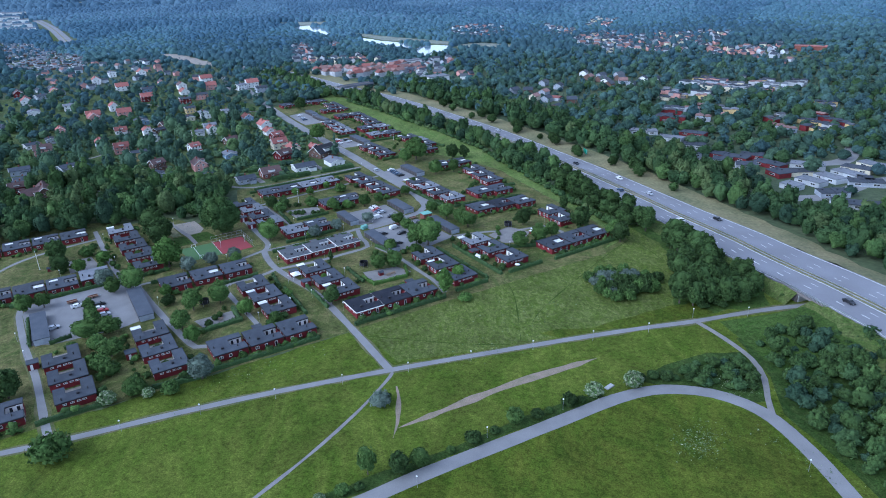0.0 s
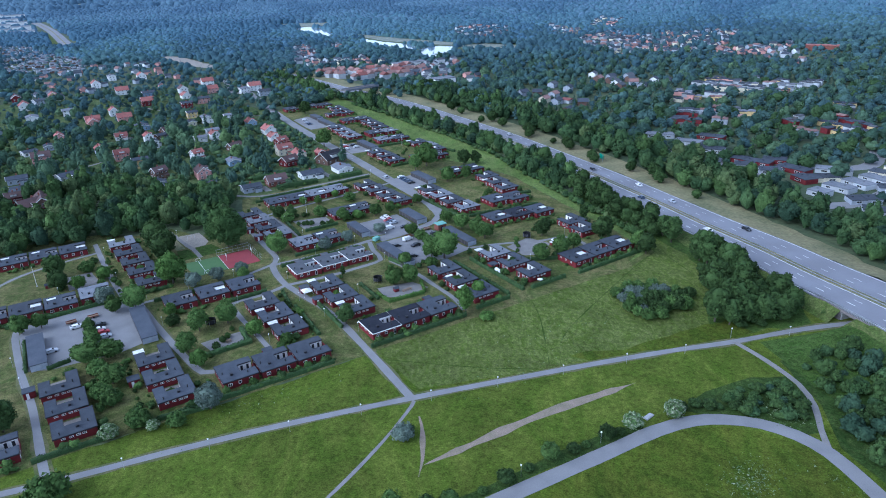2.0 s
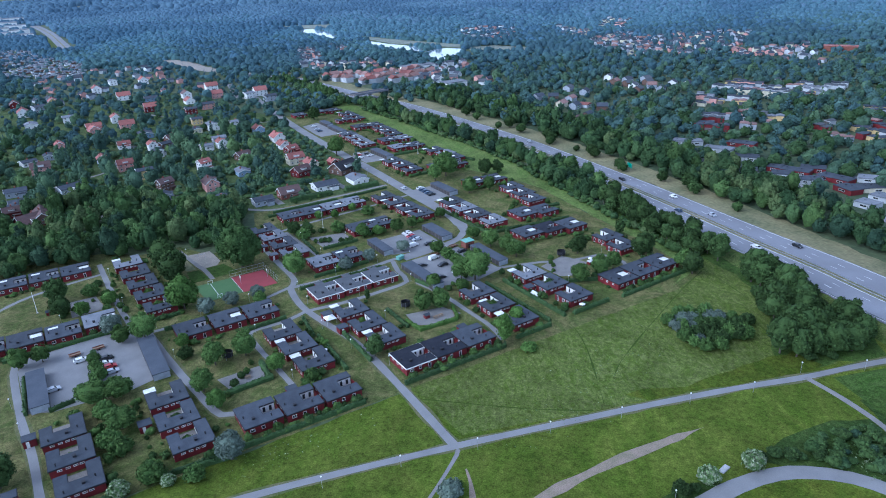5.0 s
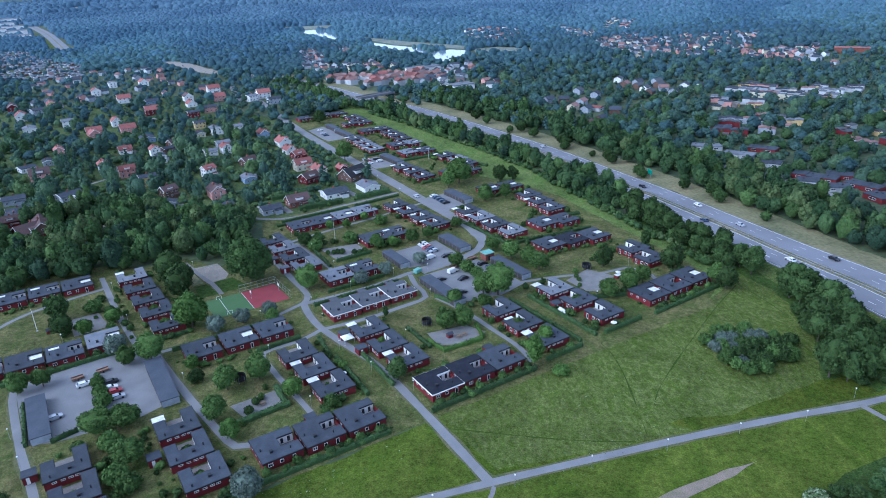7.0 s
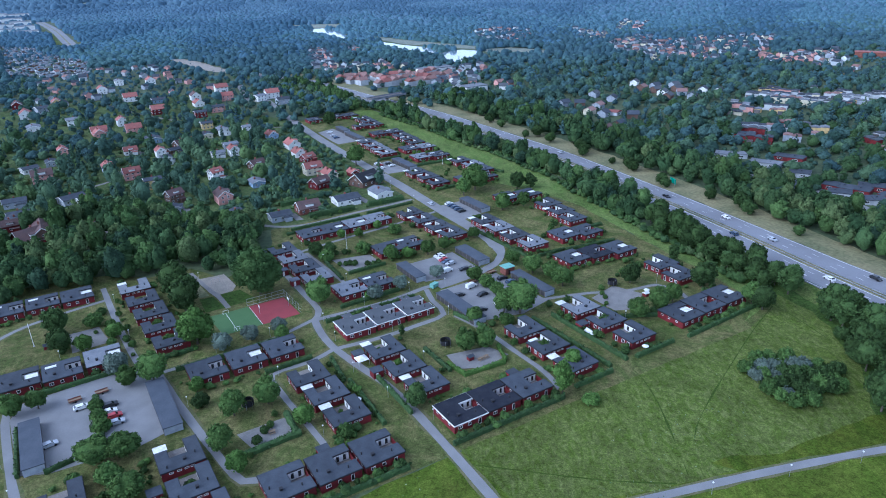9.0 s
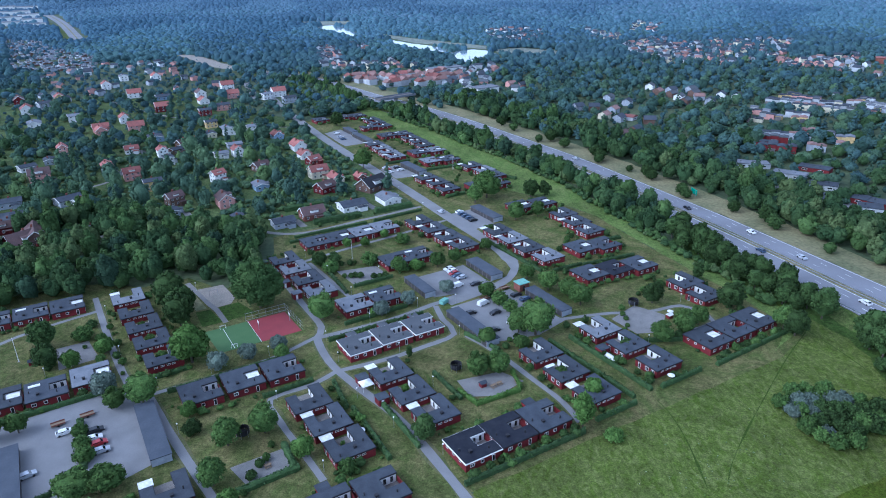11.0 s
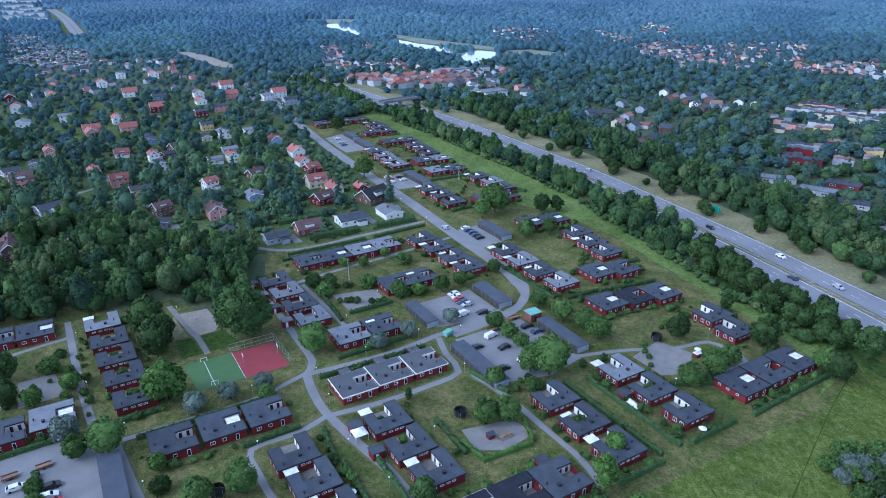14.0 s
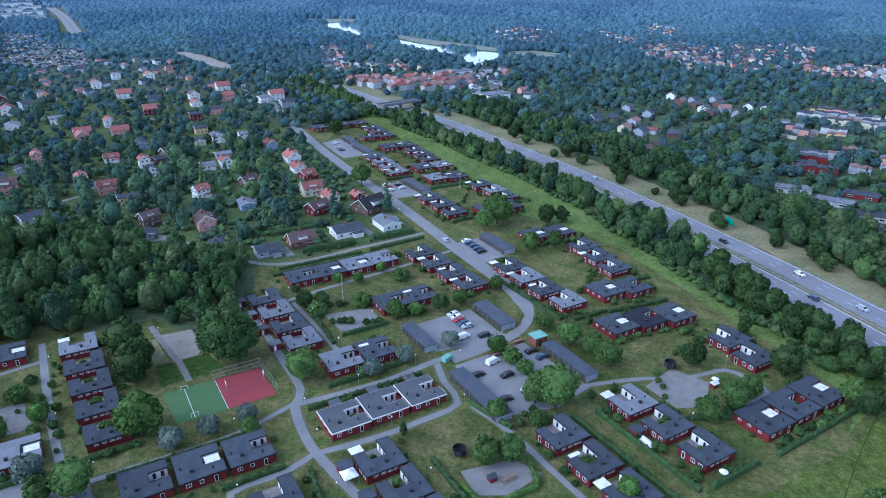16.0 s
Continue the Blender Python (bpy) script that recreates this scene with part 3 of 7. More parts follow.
for x in (-8, 3.4):
    part("abutment", boxed((x, -0.3, 0, x + 4.6, 0.1, 3.1)), "shed", under, "concrete abutment")
part("handrail", boxed((-9, -0.16, 5.1, 14.4, -0.08, 5.18)), "metal", under, "steel handrail")
for i in range(40):
    x = -9 + i * 0.6
    part("baluster", boxed((x - 0.14, -0.15, 4.1, x + 0.14, -0.09, 5.1)), "metal", under, "flat steel bar")
# a grassy mound rises between the footpath and the carriageway south of the underpass
bm = bmesh.new()
rows = []
for i in range(20):
    s_ = i / 19
    row = []
    for k in range(14):
        t_ = (k / 13) ** 1.4 * 34
        fade = max(0.0, min(1.0, t_ / 2.6))
        fall = max(0.0, min(1.0, (t_ - 8) / 26)) * (1 - 0.75 * s_)
        u, v = 108 + 38.5 * s_ - 0.34 * t_, -38.6 - 13.6 * s_ - 0.94 * t_
        z = 0.03 + (0.25 + 3.3 * s_ ** 1.2) * fade * fade * (3 - 2 * fade) * (1 - fall) * min(1.0, 12 * s_) + 0.12 * noise.noise(Vector((u * 0.3, v * 0.3, 0.5))) * fade
        row.append(bm.verts.new((*xy(u, v), max(0.02, z) if k < 13 else -0.05)))
    rows.append(row)
for a, b in zip(rows, rows[1:]):
    for k in range(13):
        bm.faces.new((a[k], a[k + 1], b[k + 1], b[k]))
bmesh.ops.recalc_face_normals(bm, faces=bm.faces[:])
for f in bm.faces:
    f.smooth = True
    if f.normal.z < 0:
        f.normal_flip()
single("grassy_mound", bm, "under", None, "grassy mound rising beside the underpass", "grass mound", kind="structure")
part("bank", strip(HWY, lambda i: wide(i, 3.2), 33, lambda i: rise(i, 0.04), lambda i: 0.06, 2.5, thick=0.0), "verge", motorway, "dry grass verge")
for off, more in ((-12.7, -1.7), (-2.0, 0), (2.0, 0), (12.7, 3.2)):
    part("edge_line", strip(HWY, lambda i: off + more * (wide(i, 1.0) - 13.4) - 0.12, lambda i: off + more * (wide(i, 1.0) - 13.4) + 0.12, lambda i: rise(i, -0.012), lambda i: rise(i, -0.012), thick=0.005), "paint", motorway, "white edge line")
bm = bmesh.new()
for off, wd in ((-5.7, 0.08), (-9.3, 0.14), (5.7, 0.08), (9.4, 0.08)):
    for i in range(0, len(HWY) - 1, 2):
        p, q = HWY[i], HWY[i + 1]
        d = (q - p).normalized()
        r = Vector((d.y, -d.x))
        a, b = p + r * off, p + r * off + d * 3.2
        z = rise(i) + 0.014
        bm.faces.new([bm.verts.new((*(c + r * s), z)) for c, s in ((a, wd), (b, wd), (b, -wd), (a, -wd))])
part("lane_dashes", bm, "paint", motorway, "white lane dashes", kind="stuff")
for off, more in ((-0.9, 0), (0.9, 0), (-13.1, -1.7)):
    part("guard_rail", strip(HWY, lambda i: off + more * (wide(i, 1.0) - 13.4) - 0.06, lambda i: off + more * (wide(i, 1.0) - 13.4) + 0.06, lambda i: rise(i) + 0.75, lambda i: rise(i) + 0.75, thick=0.35), "metal", motorway, "galvanised steel rail")


# ---- terraced houses
def window_at(parent, x, y, turn, w, h, z, detail=True):
    """A white-cased window in a wall whose face looks along -y before the turn."""
    bm = boxed((-w / 2, -0.05, z, w / 2, 0.04, z + 0.10), (-w / 2, -0.05, z + h - 0.10, w / 2, 0.04, z + h), (-w / 2, -0.05, z + 0.1, -w / 2 + 0.1, 0.04, z + h - 0.1), (w / 2 - 0.1, -0.05, z + 0.1, w / 2, 0.04, z + h - 0.1))
    if w > 1.0:
        box(bm, -0.04, -0.045, z + 0.1, 0.04, 0.035, z + h - 0.1)
    ob = part("window", bm, "white", parent, "white-framed window")
    ob.matrix_basis = pose(x, y, 0, 0, 0, turn)
    part("pane", boxed((-w / 2 + 0.1, -0.02, z + 0.1, w / 2 - 0.1, 0.02, z + h - 0.1)), "glass", ob)


def terrace_house(kind, roof, fascia, label, extras=(), plain=False):
    """One dwelling: kind "row" has its court open to the side, kind "column" to the back."""
    h = thing("terrace_house", label, "terraced house", "terraced houses")
    w, d, H = 11.4, 11.6, 2.45
    if kind == "row":
        pts = [(0, 0), (w, 0), (w, 4.5), (6.7, 4.5), (6.7, 8.1), (w, 8.1), (w, d), (0, d)]
        court = [(6.7, 4.5), (w, 8.1)]
    else:
        pts = [(0, 0), (w, 0), (w, d), (7.7, d), (7.7, 5.4), (3.4, 5.4), (3.4, 9.2), (0, 9.2)]
        court = [(3.4, 5.4), (7.7, d)]
    part("wall", prism(bmesh.new(), outline_in(pts, 0.28), 0, H), "red", h, "dark red wooden boarding")
    bm = prism(bmesh.new(), pts, H, H + 0.16)
    part("fascia", prism(bm, outline_in(pts, 0.05), H + 0.161, H + 0.3), fascia, h, "board edge of the flat roof")
    rf = prism(bmesh.new(), outline_in(pts, 0.16), H + 0.30, H + 0.36)
    part("roof", rf, roof, h, "flat felt-covered roof")
    # white court walls, 2 cm proud of the boarding
    (cx0, cy0), (cx1, cy1) = court
    if kind == "row":
        part("court_wall", boxed((cx0 - 0.25, cy1 + 0.22, 0, w - 0.3, cy1 + 0.26, H)), "white", h, "white court wall")
        part("court_wall", boxed((cx0 - 0.27, cy0 - 0.25, 0, cx0 - 0.23, cy1 + 0.2, H)), "white", h, "white court wall")
        part("patio", boxed((cx0 - 0.2, cy0 - 0.25, 0, w - 0.05, cy1 + 0.2, 0.08)), "deck", h, "paved court")
        for x in ((8.0, 9.9) if not plain else ()):
            window_at(h, x, cy1 + 0.215, 0, 1.0, 1.9, 0.25)
        part("court_fence", boxed((w - 0.06, cy0 - 0.2, 0, w, cy1 + 0.2, 1.9)), "red", h, "red board fence")
    else:
        part("court_wall", boxed((cx1 + 0.22, cy0 - 0.2, 0, cx1 + 0.26, d - 0.3, H)), "white", h, "white court wall")
        part("patio", boxed((cx0 - 0.25, cy0 - 0.2, 0, cx1 + 0.2, d, 0.08)), "deck", h, "paved court")
        for y in ((7.0, 9.4) if not plain else ()):
            window_at(h, cx1 + 0.215, y, -90, 1.0, 1.9, 0.25)
    if kind == "row":
        for x, ww, hh, z in ((2.2, 1.3, 1.0, 1.0), (5.2, 1.0, 1.0, 1.0), (8.6, 0.9, 1.95, 0.1)):
            window_at(h, x, 0.27, 0, ww, hh, z)
        for y in ((3.0, 6.2, 9.2) if not plain else (4.0,)):
            window_at(h, 0.27, y, -90, 0.9, 0.7, 1.4)
    else:
        for x in ((2.6, 4.6, 6.4, 7.9) if not plain else (3.6, 6.8)):
            window_at(h, x, 0.27, 0, 1.1, 0.55, 1.6)
        for y, ww, hh, z in ((1.9, 1.3, 1.3, 0.85), (4.2, 1.3, 1.3, 0.85), (7.2, 0.95, 2.0, 0.1)):
            window_at(h, 0.27, y, -90, ww, hh, z)
    door = part("door", boxed((-0.5, -0.05, 0.05, 0.5, 0.02, 2.1)), "white", h, "white entrance door")
    door.matrix_basis = pose(*((w - 0.27, 2.2, 0, 0, 0, 90) if kind == "row" else (w - 0.27, 8.0, 0, 0, 0, 90)))
    T = H + 0.355
    cx, cy = ((3.2, 3.0) if kind == "row" else (6.2, 2.4))
    bm = boxed((cx, cy, T, cx + 0.75, cy + 0.75, T + 0.55), (cx - 0.08, cy - 0.08, T + 0.55, cx + 0.83, cy + 0.83, T + 0.65))
    part("chimney", bm, "trim_black", h, "low black roof hood")
    for x, y in (((1.3, 5.2), (8.4, 2.2)) if kind == "row" else ((9.4, 4.0), (2.0, 1.5))):
        bm = bmesh.new()
        bmesh.ops.create_cone(bm, cap_ends=True, segments=10, radius1=0.16, radius2=0.16, depth=0.7, matrix=Matrix.Translation((x, y, T + 0.35)))
        bmesh.ops.create_cone(bm, cap_ends=True, segments=10, radius1=0.26, radius2=0.1, depth=0.16, matrix=Matrix.Translation((x, y, T + 0.78)))
        part("vent", bm, "trim_black", h, "round roof vent")
    if "store" in extras:
        s = (-4.2, 6.0, 0, -0.9, 9.0, 2.3) if kind == "column" else (4.6, 11.9, 0, 7.6, 14.4, 2.3)
        part("store", boxed(s), "red", h, "small red board store")
        part("store_roof", boxed((s[0] - 0.2, s[1] - 0.2, 2.3, s[3] + 0.2, s[4] + 0.2, 2.48)), roof, h, "flat store roof")
        sd = part("store_door", boxed((s[0] + 0.8, s[1] - 0.05, 0.05, s[0] + 1.6, s[1] - 0.004, 2.0)), "white", h, "white store door")
    if "awning" in extras:
        if kind == "row":
            box_a = (7.2, 5.0, 2.2, 10.8, 7.9, 2.28)
        else:
            box_a = (0.2, 9.5, 2.3, 3.6, 12.3, 2.38)
        part("awning", boxed(box_a), "canvas", h, "white sun awning")
    if "skylight" in extras:
        part("skylight", boxed((1.2, 8.2, T, 4.4, 9.4, T + 0.18)), "canvas", h, "pale roof light")
    return h


PROTO, HOUSES = {}, []


def dwelling(u, v, kind, style="dark", extra=""):
    """Place one dwelling of a style, building that style the first time it is asked for."""
    roof, fascia, words = {
        "dark": ("felt", "trim_black", "dark grey flat roof with black edge"),
        "light": ("felt_light", "trim_black", "pale grey flat roof with black edge"),
        "black": ("felt_black", "trim_black", "new black flat roof with black edge"),
        "edged": ("felt_black", "white", "new black flat roof with white edge"),
        "white": ("felt_grey", "white", "grey flat roof with white edge"),
    }[style]
    key = (kind, style, extra, v > 215)
    if key not in PROTO:
        more = {"a": ", awning", "s": ", small store", "k": ", roof light", "": ""}
        text = "red terraced house, " + words + more.get(extra[:1], "")
        PROTO[key] = terrace_house(kind, roof, fascia, text, {"a": ("awning",), "s": ("store",), "k": ("skylight",), "as": ("awning", "store"), "": ()}[extra], v > 215)
        PROTO[key].matrix_basis = spot(u, v)
        return PROTO[key]
    return copy_thing(PROTO[key], spot(u, v))


ROWS = (
    # meadow edge
    (-46.3, 35.2, "row", "dark", ""), (-34.4, 34.6, "row", "dark", "s"), (-22.5, 34.2, "row", "dark", ""),
    (4.4, 35.6, "row", "edged", ""), (16.0, 35.6, "row", "black", ""), (27.6, 35.4, "row", "dark", "s"),
    # staggered terraces either side of the north footpath
    (-24.4, 77.4, "column", "dark", ""), (-23.4, 65.6, "column", "dark", "a"), (-22.6, 53.4, "column", "dark", "a"),
    (1.9, 77.8, "column", "dark", "as"), (2.5, 65.6, "column", "dark", "s"), (3.4, 53.6, "column", "dark", "a"),
    (0.7, 97.0, "row", "white", "s"), (12.5, 97.4, "row", "white", "s"), (24.4, 97.3, "row", "white", "s"),
    (-25.3, 97.2, "row", "dark", ""), (-37.4, 97.6, "row", "dark", "a"), (-49.8, 97.6, "row", "dark", ""),
    (-66.2, 60.4, "column", "dark", "a"), (-66.0, 48.0, "column", "dark", "s"), (-65.0, 36.0, "column", "dark", ""),
    (-94.0, 59.8, "column", "dark", "s"), (-93.2, 47.6, "column", "dark", ""), (-92.4, 35.2, "column", "dark", ""),
    (-111.4, 34.2, "row", "dark", "k"), (-123.0, 34.2, "row", "dark", ""),
    # west
    (-100.2, 124.6, "row", "dark", "a"), (-88.4, 123.4, "row", "dark", "k"), (-76.2, 125.0, "row", "light", "a"),
    (-112.0, 125.4, "row", "dark", ""),
    (-58.8, 175.4, "column", "light", "a"), (-58.0, 162.4, "column", "dark", ""), (-57.3, 149.9, "column", "dark", ""), (-56.6, 137.4, "column", "dark", ""), (-55.4, 124.4, "column", "dark", ""),
    (-78.8, 180.6, "row", "dark", "a"), (-90.6, 181.2, "row", "dark", "k"), (-102.6, 181.4, "row", "dark", "k"), (-114.6, 181.6, "row", "dark", ""),
)
ROWS += (
    # centre
    (2.8, 177.8, "column", "dark", "s"), (3.4, 166.3, "column", "light", "s"), (4.2, 154.4, "column", "dark", "s"), (4.7, 142.7, "column", "light", "s"),
    (11.2, 124.2, "row", "light", ""), (23.2, 124.6, "row", "dark", "k"),
    (20.8, 188.2, "row", "dark", ""), (32.1, 187.9, "row", "dark", "a"), (43.8, 187.9, "row", "light", "a"), (55.2, 188.4, "row", "light", ""),
    (41.6, 151.4, "row", "dark", ""), (52.8, 151.4, "row", "dark", "k"),
    # east of the footpath green
    (47.4, 62.6, "column", "dark", ""), (47.2, 50.2, "column", "dark", "k"), (47.6, 37.4, "column", "dark", "a"),
    (73.4, 63.6, "column", "light", "a"), (74.2, 51.6, "column", "dark", "s"), (75.0, 39.4, "column", "dark", ""),
    (98.8, 39.2, "row", "dark", "a"), (110.6, 39.4, "row", "dark", ""), (122.3, 39.6, "row", "dark", "a"),
    (125.6, 73.0, "column", "dark", ""), (123.4, 61.8, "column", "dark", ""),
    (100.4, 97.6, "row", "dark", "a"), (111.8, 95.8, "row", "black", ""), (123.0, 93.4, "row", "dark", "a"),
    (115.4, 119.4, "row", "dark", "a"), (126.0, 116.6, "row", "dark", ""),
    # along the street
    (96.6, 155.4, "column", "dark", "a"), (96.4, 144.0, "column", "light", "a"), (96.2, 132.2, "column", "dark", "k"), (97.2, 120.4, "column", "light", ""),
    (136.0, 156.4, "column", "dark", ""), (134.2, 144.6, "column", "dark", "a"), (132.2, 133.4, "column", "dark", ""),
    (126.0, 176.6, "row", "dark", "a"), (138.0, 174.4, "row", "dark", "a"),
    (72.0, 186.0, "column", "dark", ""), (73.0, 174.0, "column", "dark", "a"), (73.8, 162.0, "column", "dark", "k"), (74.4, 150.6, "column", "dark", "a"),
)
ROWS += (
    # north end
    (110.0, 245.6, "column", "dark", "a"), (110.6, 233.6, "column", "dark", "k"), (109.8, 221.4, "column", "dark", ""),
    (126.8, 216.4, "row", "dark", ""), (138.4, 214.6, "row", "dark", ""),
    (144.6, 251.2, "column", "dark", "a"), (146.0, 239.4, "column", "light", ""), (145.0, 227.6, "column", "dark", ""),
    (129.8, 273.8, "row", "light", ""), (141.4, 271.2, "row", "dark", "k"),
    (133.6, 296.2, "row", "dark", "a"), (145.2, 294.4, "row", "light", "a"),
    (119.0, 331.8, "column", "dark", "a"), (118.2, 320.0, "column", "light", ""), (117.2, 308.2, "column", "light", ""), (116.4, 296.4, "column", "light", "a"),
    (147.4, 333.4, "column", "dark", ""), (147.0, 321.6, "column", "dark", "k"), (145.4, 309.8, "column", "dark", ""),
    (137.2, 348.6, "row", "dark", ""), (148.8, 346.6, "row", "dark", "k"),
    (150.2, 402.8, "column", "dark", "a"), (149.2, 390.8, "column", "dark", ""), (148.2, 377.6, "column", "dark", ""), (137.2, 380.4, "column", "dark", ""),
    (117.0, 424.2, "row", "dark", ""), (135.6, 424.6, "row", "dark", "k"), (147.4, 421.8, "row", "dark", ""),
)
for u, v, kind, style, extra in ROWS:
    dwelling(u, v, kind, style, extra)
    HOUSES.append((u, v, kind))


def garage(u, v, w, d, doors_east, label):
    g = thing("garage_block", label, "garage", "garage blocks", spot(u, v))
    part("wall", boxed((0.1, 0.1, 0, w - 0.1, d - 0.1, 2.25)), "shed", g, "weathered boarded walls")
    part("roof", boxed((-0.1, -0.1, 2.25, w + 0.1, d + 0.1, 2.5)), "felt_navy", g, "long flat dark roof")
    n = int(d / 2.7)
    step = (d - 0.8) / n
    x = w - 0.1 if doors_east else 0.1
    for i in range(n):
        y = 0.4 + step * i
        part("garage_door", boxed((x - 0.03, y + 0.15, 0.05, x + 0.03, y + step - 0.15, 2.05)), "shed_door", g, "dark garage door")
        part("post", boxed((x - 0.08, y - 0.09, 0, x + 0.08, y + 0.09, 2.25)), "shed", g, "weathered board post")
    part("end_panel", boxed((0.1, 0.04, 0.1, w - 0.1, 0.096, 2.2)), "grey", g, "pale end panel")
    return g


garage(-95.6, 82.3, 5.2, 23.0, True, "long grey garage block beside the west car park")
garage(-61.8, 79.6, 5.2, 26.8, False, "long grey garage block with a row of white doors")
garage(72.0, 122.0, 5.6, 18.4, False, "grey garage block by the street bend")
garage(76.3, 84.4, 4.6, 21.6, False, "grey garage block beside the brick transformer house")
garage(42.6, 123.0, 4.6, 16.8, False, "grey garage block near the footpath")
garage(42.2, 81.6, 5.2, 25.6, False, "long grey garage block facing the car park")
garage(117.6, 262.0, 5.2, 24.0, False, "grey garage block at the north car park")
garage(124.2, 347.4, 4.6, 25.0, False, "long grey garage block at the far car park")
garage(125.8, 377.0, 4.8, 17.0, False, "short grey garage block at the far car park")
garage(109.6, 174.2, 5.4, 20.5, False, "grey garage block near the grass strip")
kiosk = thing("transformer_house", "small dark brick transformer house with green copper roof", "outbuilding", m=spot(75.6, 108.2))
part("wall", boxed((0, 0, 0, 4.4, 3.8, 3.0)), "brick", kiosk, "dark brick walls")
part("roof", boxed((-0.25, -0.25, 3.0, 4.65, 4.05, 3.25)), "copper", kiosk, "green copper roof")
part("door", boxed((1.4, -0.05, 0.05, 2.4, -0.004, 2.1)), "trim_black", kiosk, "black steel door")

# ---- trees
def ring(r, z, shift):
    return [(r * math.cos((a + shift) * math.tau / 7), r * math.sin((a + shift) * math.tau / 7), z) for a in range(7)]


DOME = [(0, 0, 1)] + ring(0.66, 0.70, 0) + ring(1.0, 0.08, 0.5) + ring(0.7, -0.65, 0)
DOME_F = [(0, 1 + i, 1 + (i + 1) % 7) for i in range(7)] + [(1 + i, 8 + i, 1 + (i + 1) % 7) for i in range(7)] + [(8 + i, 8 + (i + 1) % 7, 1 + (i + 1) % 7) for i in range(7)]
DOME_F += [(8 + i, 15 + (i + 1) % 7, 8 + (i + 1) % 7) for i in range(7)] + [(8 + i, 15 + i, 15 + (i + 1) % 7) for i in range(7)]


def clumps(rng, centres, radii, squash=0.8, tops=False):
    """Uneven low domes at the centres, as one list of points and faces; tops: without their undersides."""
    base = np.array(DOME[:15] if tops else DOME)
    if tops:
        base[8:, 2] = -0.5
    n, k = len(centres), len(base)
    jit = 1 + rng.uniform(-0.24, 0.24, (n, k, 1))
    turn = rng.uniform(0, math.tau, n)
    c, s = np.cos(turn)[:, None], np.sin(turn)[:, None]
    x, y = base[None, :, 0] * c - base[None, :, 1] * s, base[None, :, 0] * s + base[None, :, 1] * c
    shape = np.stack([x, y, np.broadcast_to(base[None, :, 2], x.shape) * squash], 2) * jit
    v = np.asarray(centres)[:, None, :] + shape * np.asarray(radii)[:, None, None]
    faces = [tuple(i + k * j for i in f) for j in range(n) for f in (DOME_F[:21] if tops else DOME_F)]
    return v.reshape(-1, 3).tolist(), faces


def mounds(rng, centres, radii):
    """The tops of far trees: small uneven domes, as one list of points and faces."""
    a = np.arange(5) * math.tau / 5
    base = np.concatenate([[(0, 0, 0.95)], np.stack([0.66 * np.cos(a), 0.66 * np.sin(a), np.full(5, 0.55)], 1), np.stack([np.cos(a + 0.6), np.sin(a + 0.6), np.full(5, -0.5)], 1)])
    n = len(centres)
    turn = rng.uniform(0, math.tau, n)
    c, s = np.cos(turn)[:, None], np.sin(turn)[:, None]
    shape = np.stack([base[None, :, 0] * c - base[None, :, 1] * s, base[None, :, 0] * s + base[None, :, 1] * c, np.broadcast_to(base[None, :, 2], (n, 11))], 2) * (1 + rng.uniform(-0.22, 0.22, (n, 11, 1)))
    v = np.asarray(centres)[:, None, :] + shape * np.asarray(radii)[:, None, None]
    one = [(0, 1 + i, 1 + (i + 1) % 5) for i in range(5)] + [(1 + i, 6 + i, 1 + (i + 1) % 5) for i in range(5)] + [(6 + i, 6 + (i + 1) % 5, 1 + (i + 1) % 5) for i in range(5)]
    return v.reshape(-1, 3).tolist(), [tuple(k + 11 * j for k in f) for j in range(n) for f in one]


def crown(rng, r, h, z0, lobes, cards, size, shape="round", tops=False):
    """A crown of leafy lobes: uneven masses inside, many small sprays of leaves outside."""
    C, R = [], []
    for i in range(lobes):
        t = (i + 0.5) / lobes
        a = i * 2.4 + rng.uniform(-0.4, 0.4)
        if shape == "cone":
            f = (1 - t) * 0.9 + 0.05
        elif shape == "tall":
            f = 0.95 * math.sin(math.pi * (0.12 + 0.83 * t)) ** 0.8
        else:
            f = math.sin(math.pi * (0.14 + 0.80 * t)) ** 0.7
        q = rng.uniform(0.35, 0.72) * f
        C.append((r * q * math.cos(a), r * q * math.sin(a), z0 + h * (0.10 + 0.80 * t)))
        R.append(max(0.25 * r * rng.uniform(0.8, 1.3), (0.46 if shape == "round" else 0.72) * r * f * rng.uniform(0.75, 1.15)))
    C, R = np.array(C), np.array(R)
    verts, faces = clumps(rng, C, R * 0.74, 0.85 if shape == "round" else 1.0, tops)
    pick = rng.choice(lobes, cards, p=R ** 2 / (R ** 2).sum())
    d = rng.normal(size=(cards, 3))
    d[:, 2] += 0.45
    d /= np.linalg.norm(d, axis=1)[:, None]
    p = C[pick] + d * R[pick][:, None] * rng.uniform(0.78, 1.10, cards)[:, None]
    n = d + rng.normal(scale=0.5, size=(cards, 3))
    n /= np.linalg.norm(n, axis=1)[:, None]
    a = np.cross(n, rng.normal(size=(cards, 3)))
    a /= np.linalg.norm(a, axis=1)[:, None]
    b = np.cross(n, a)
    s = size * rng.uniform(0.6, 1.35, cards)[:, None]
    k = len(verts)
    tufts = np.stack([p - a * s * 1.1 - b * s * 0.8, p + a * s * 1.2 - b * s * 0.5, p + b * s * 1.3], 1).reshape(-1, 3)
    verts += tufts.tolist()
    faces += [(k + 3 * i, k + 3 * i + 1, k + 3 * i + 2) for i in range(cards)]
    return verts, faces


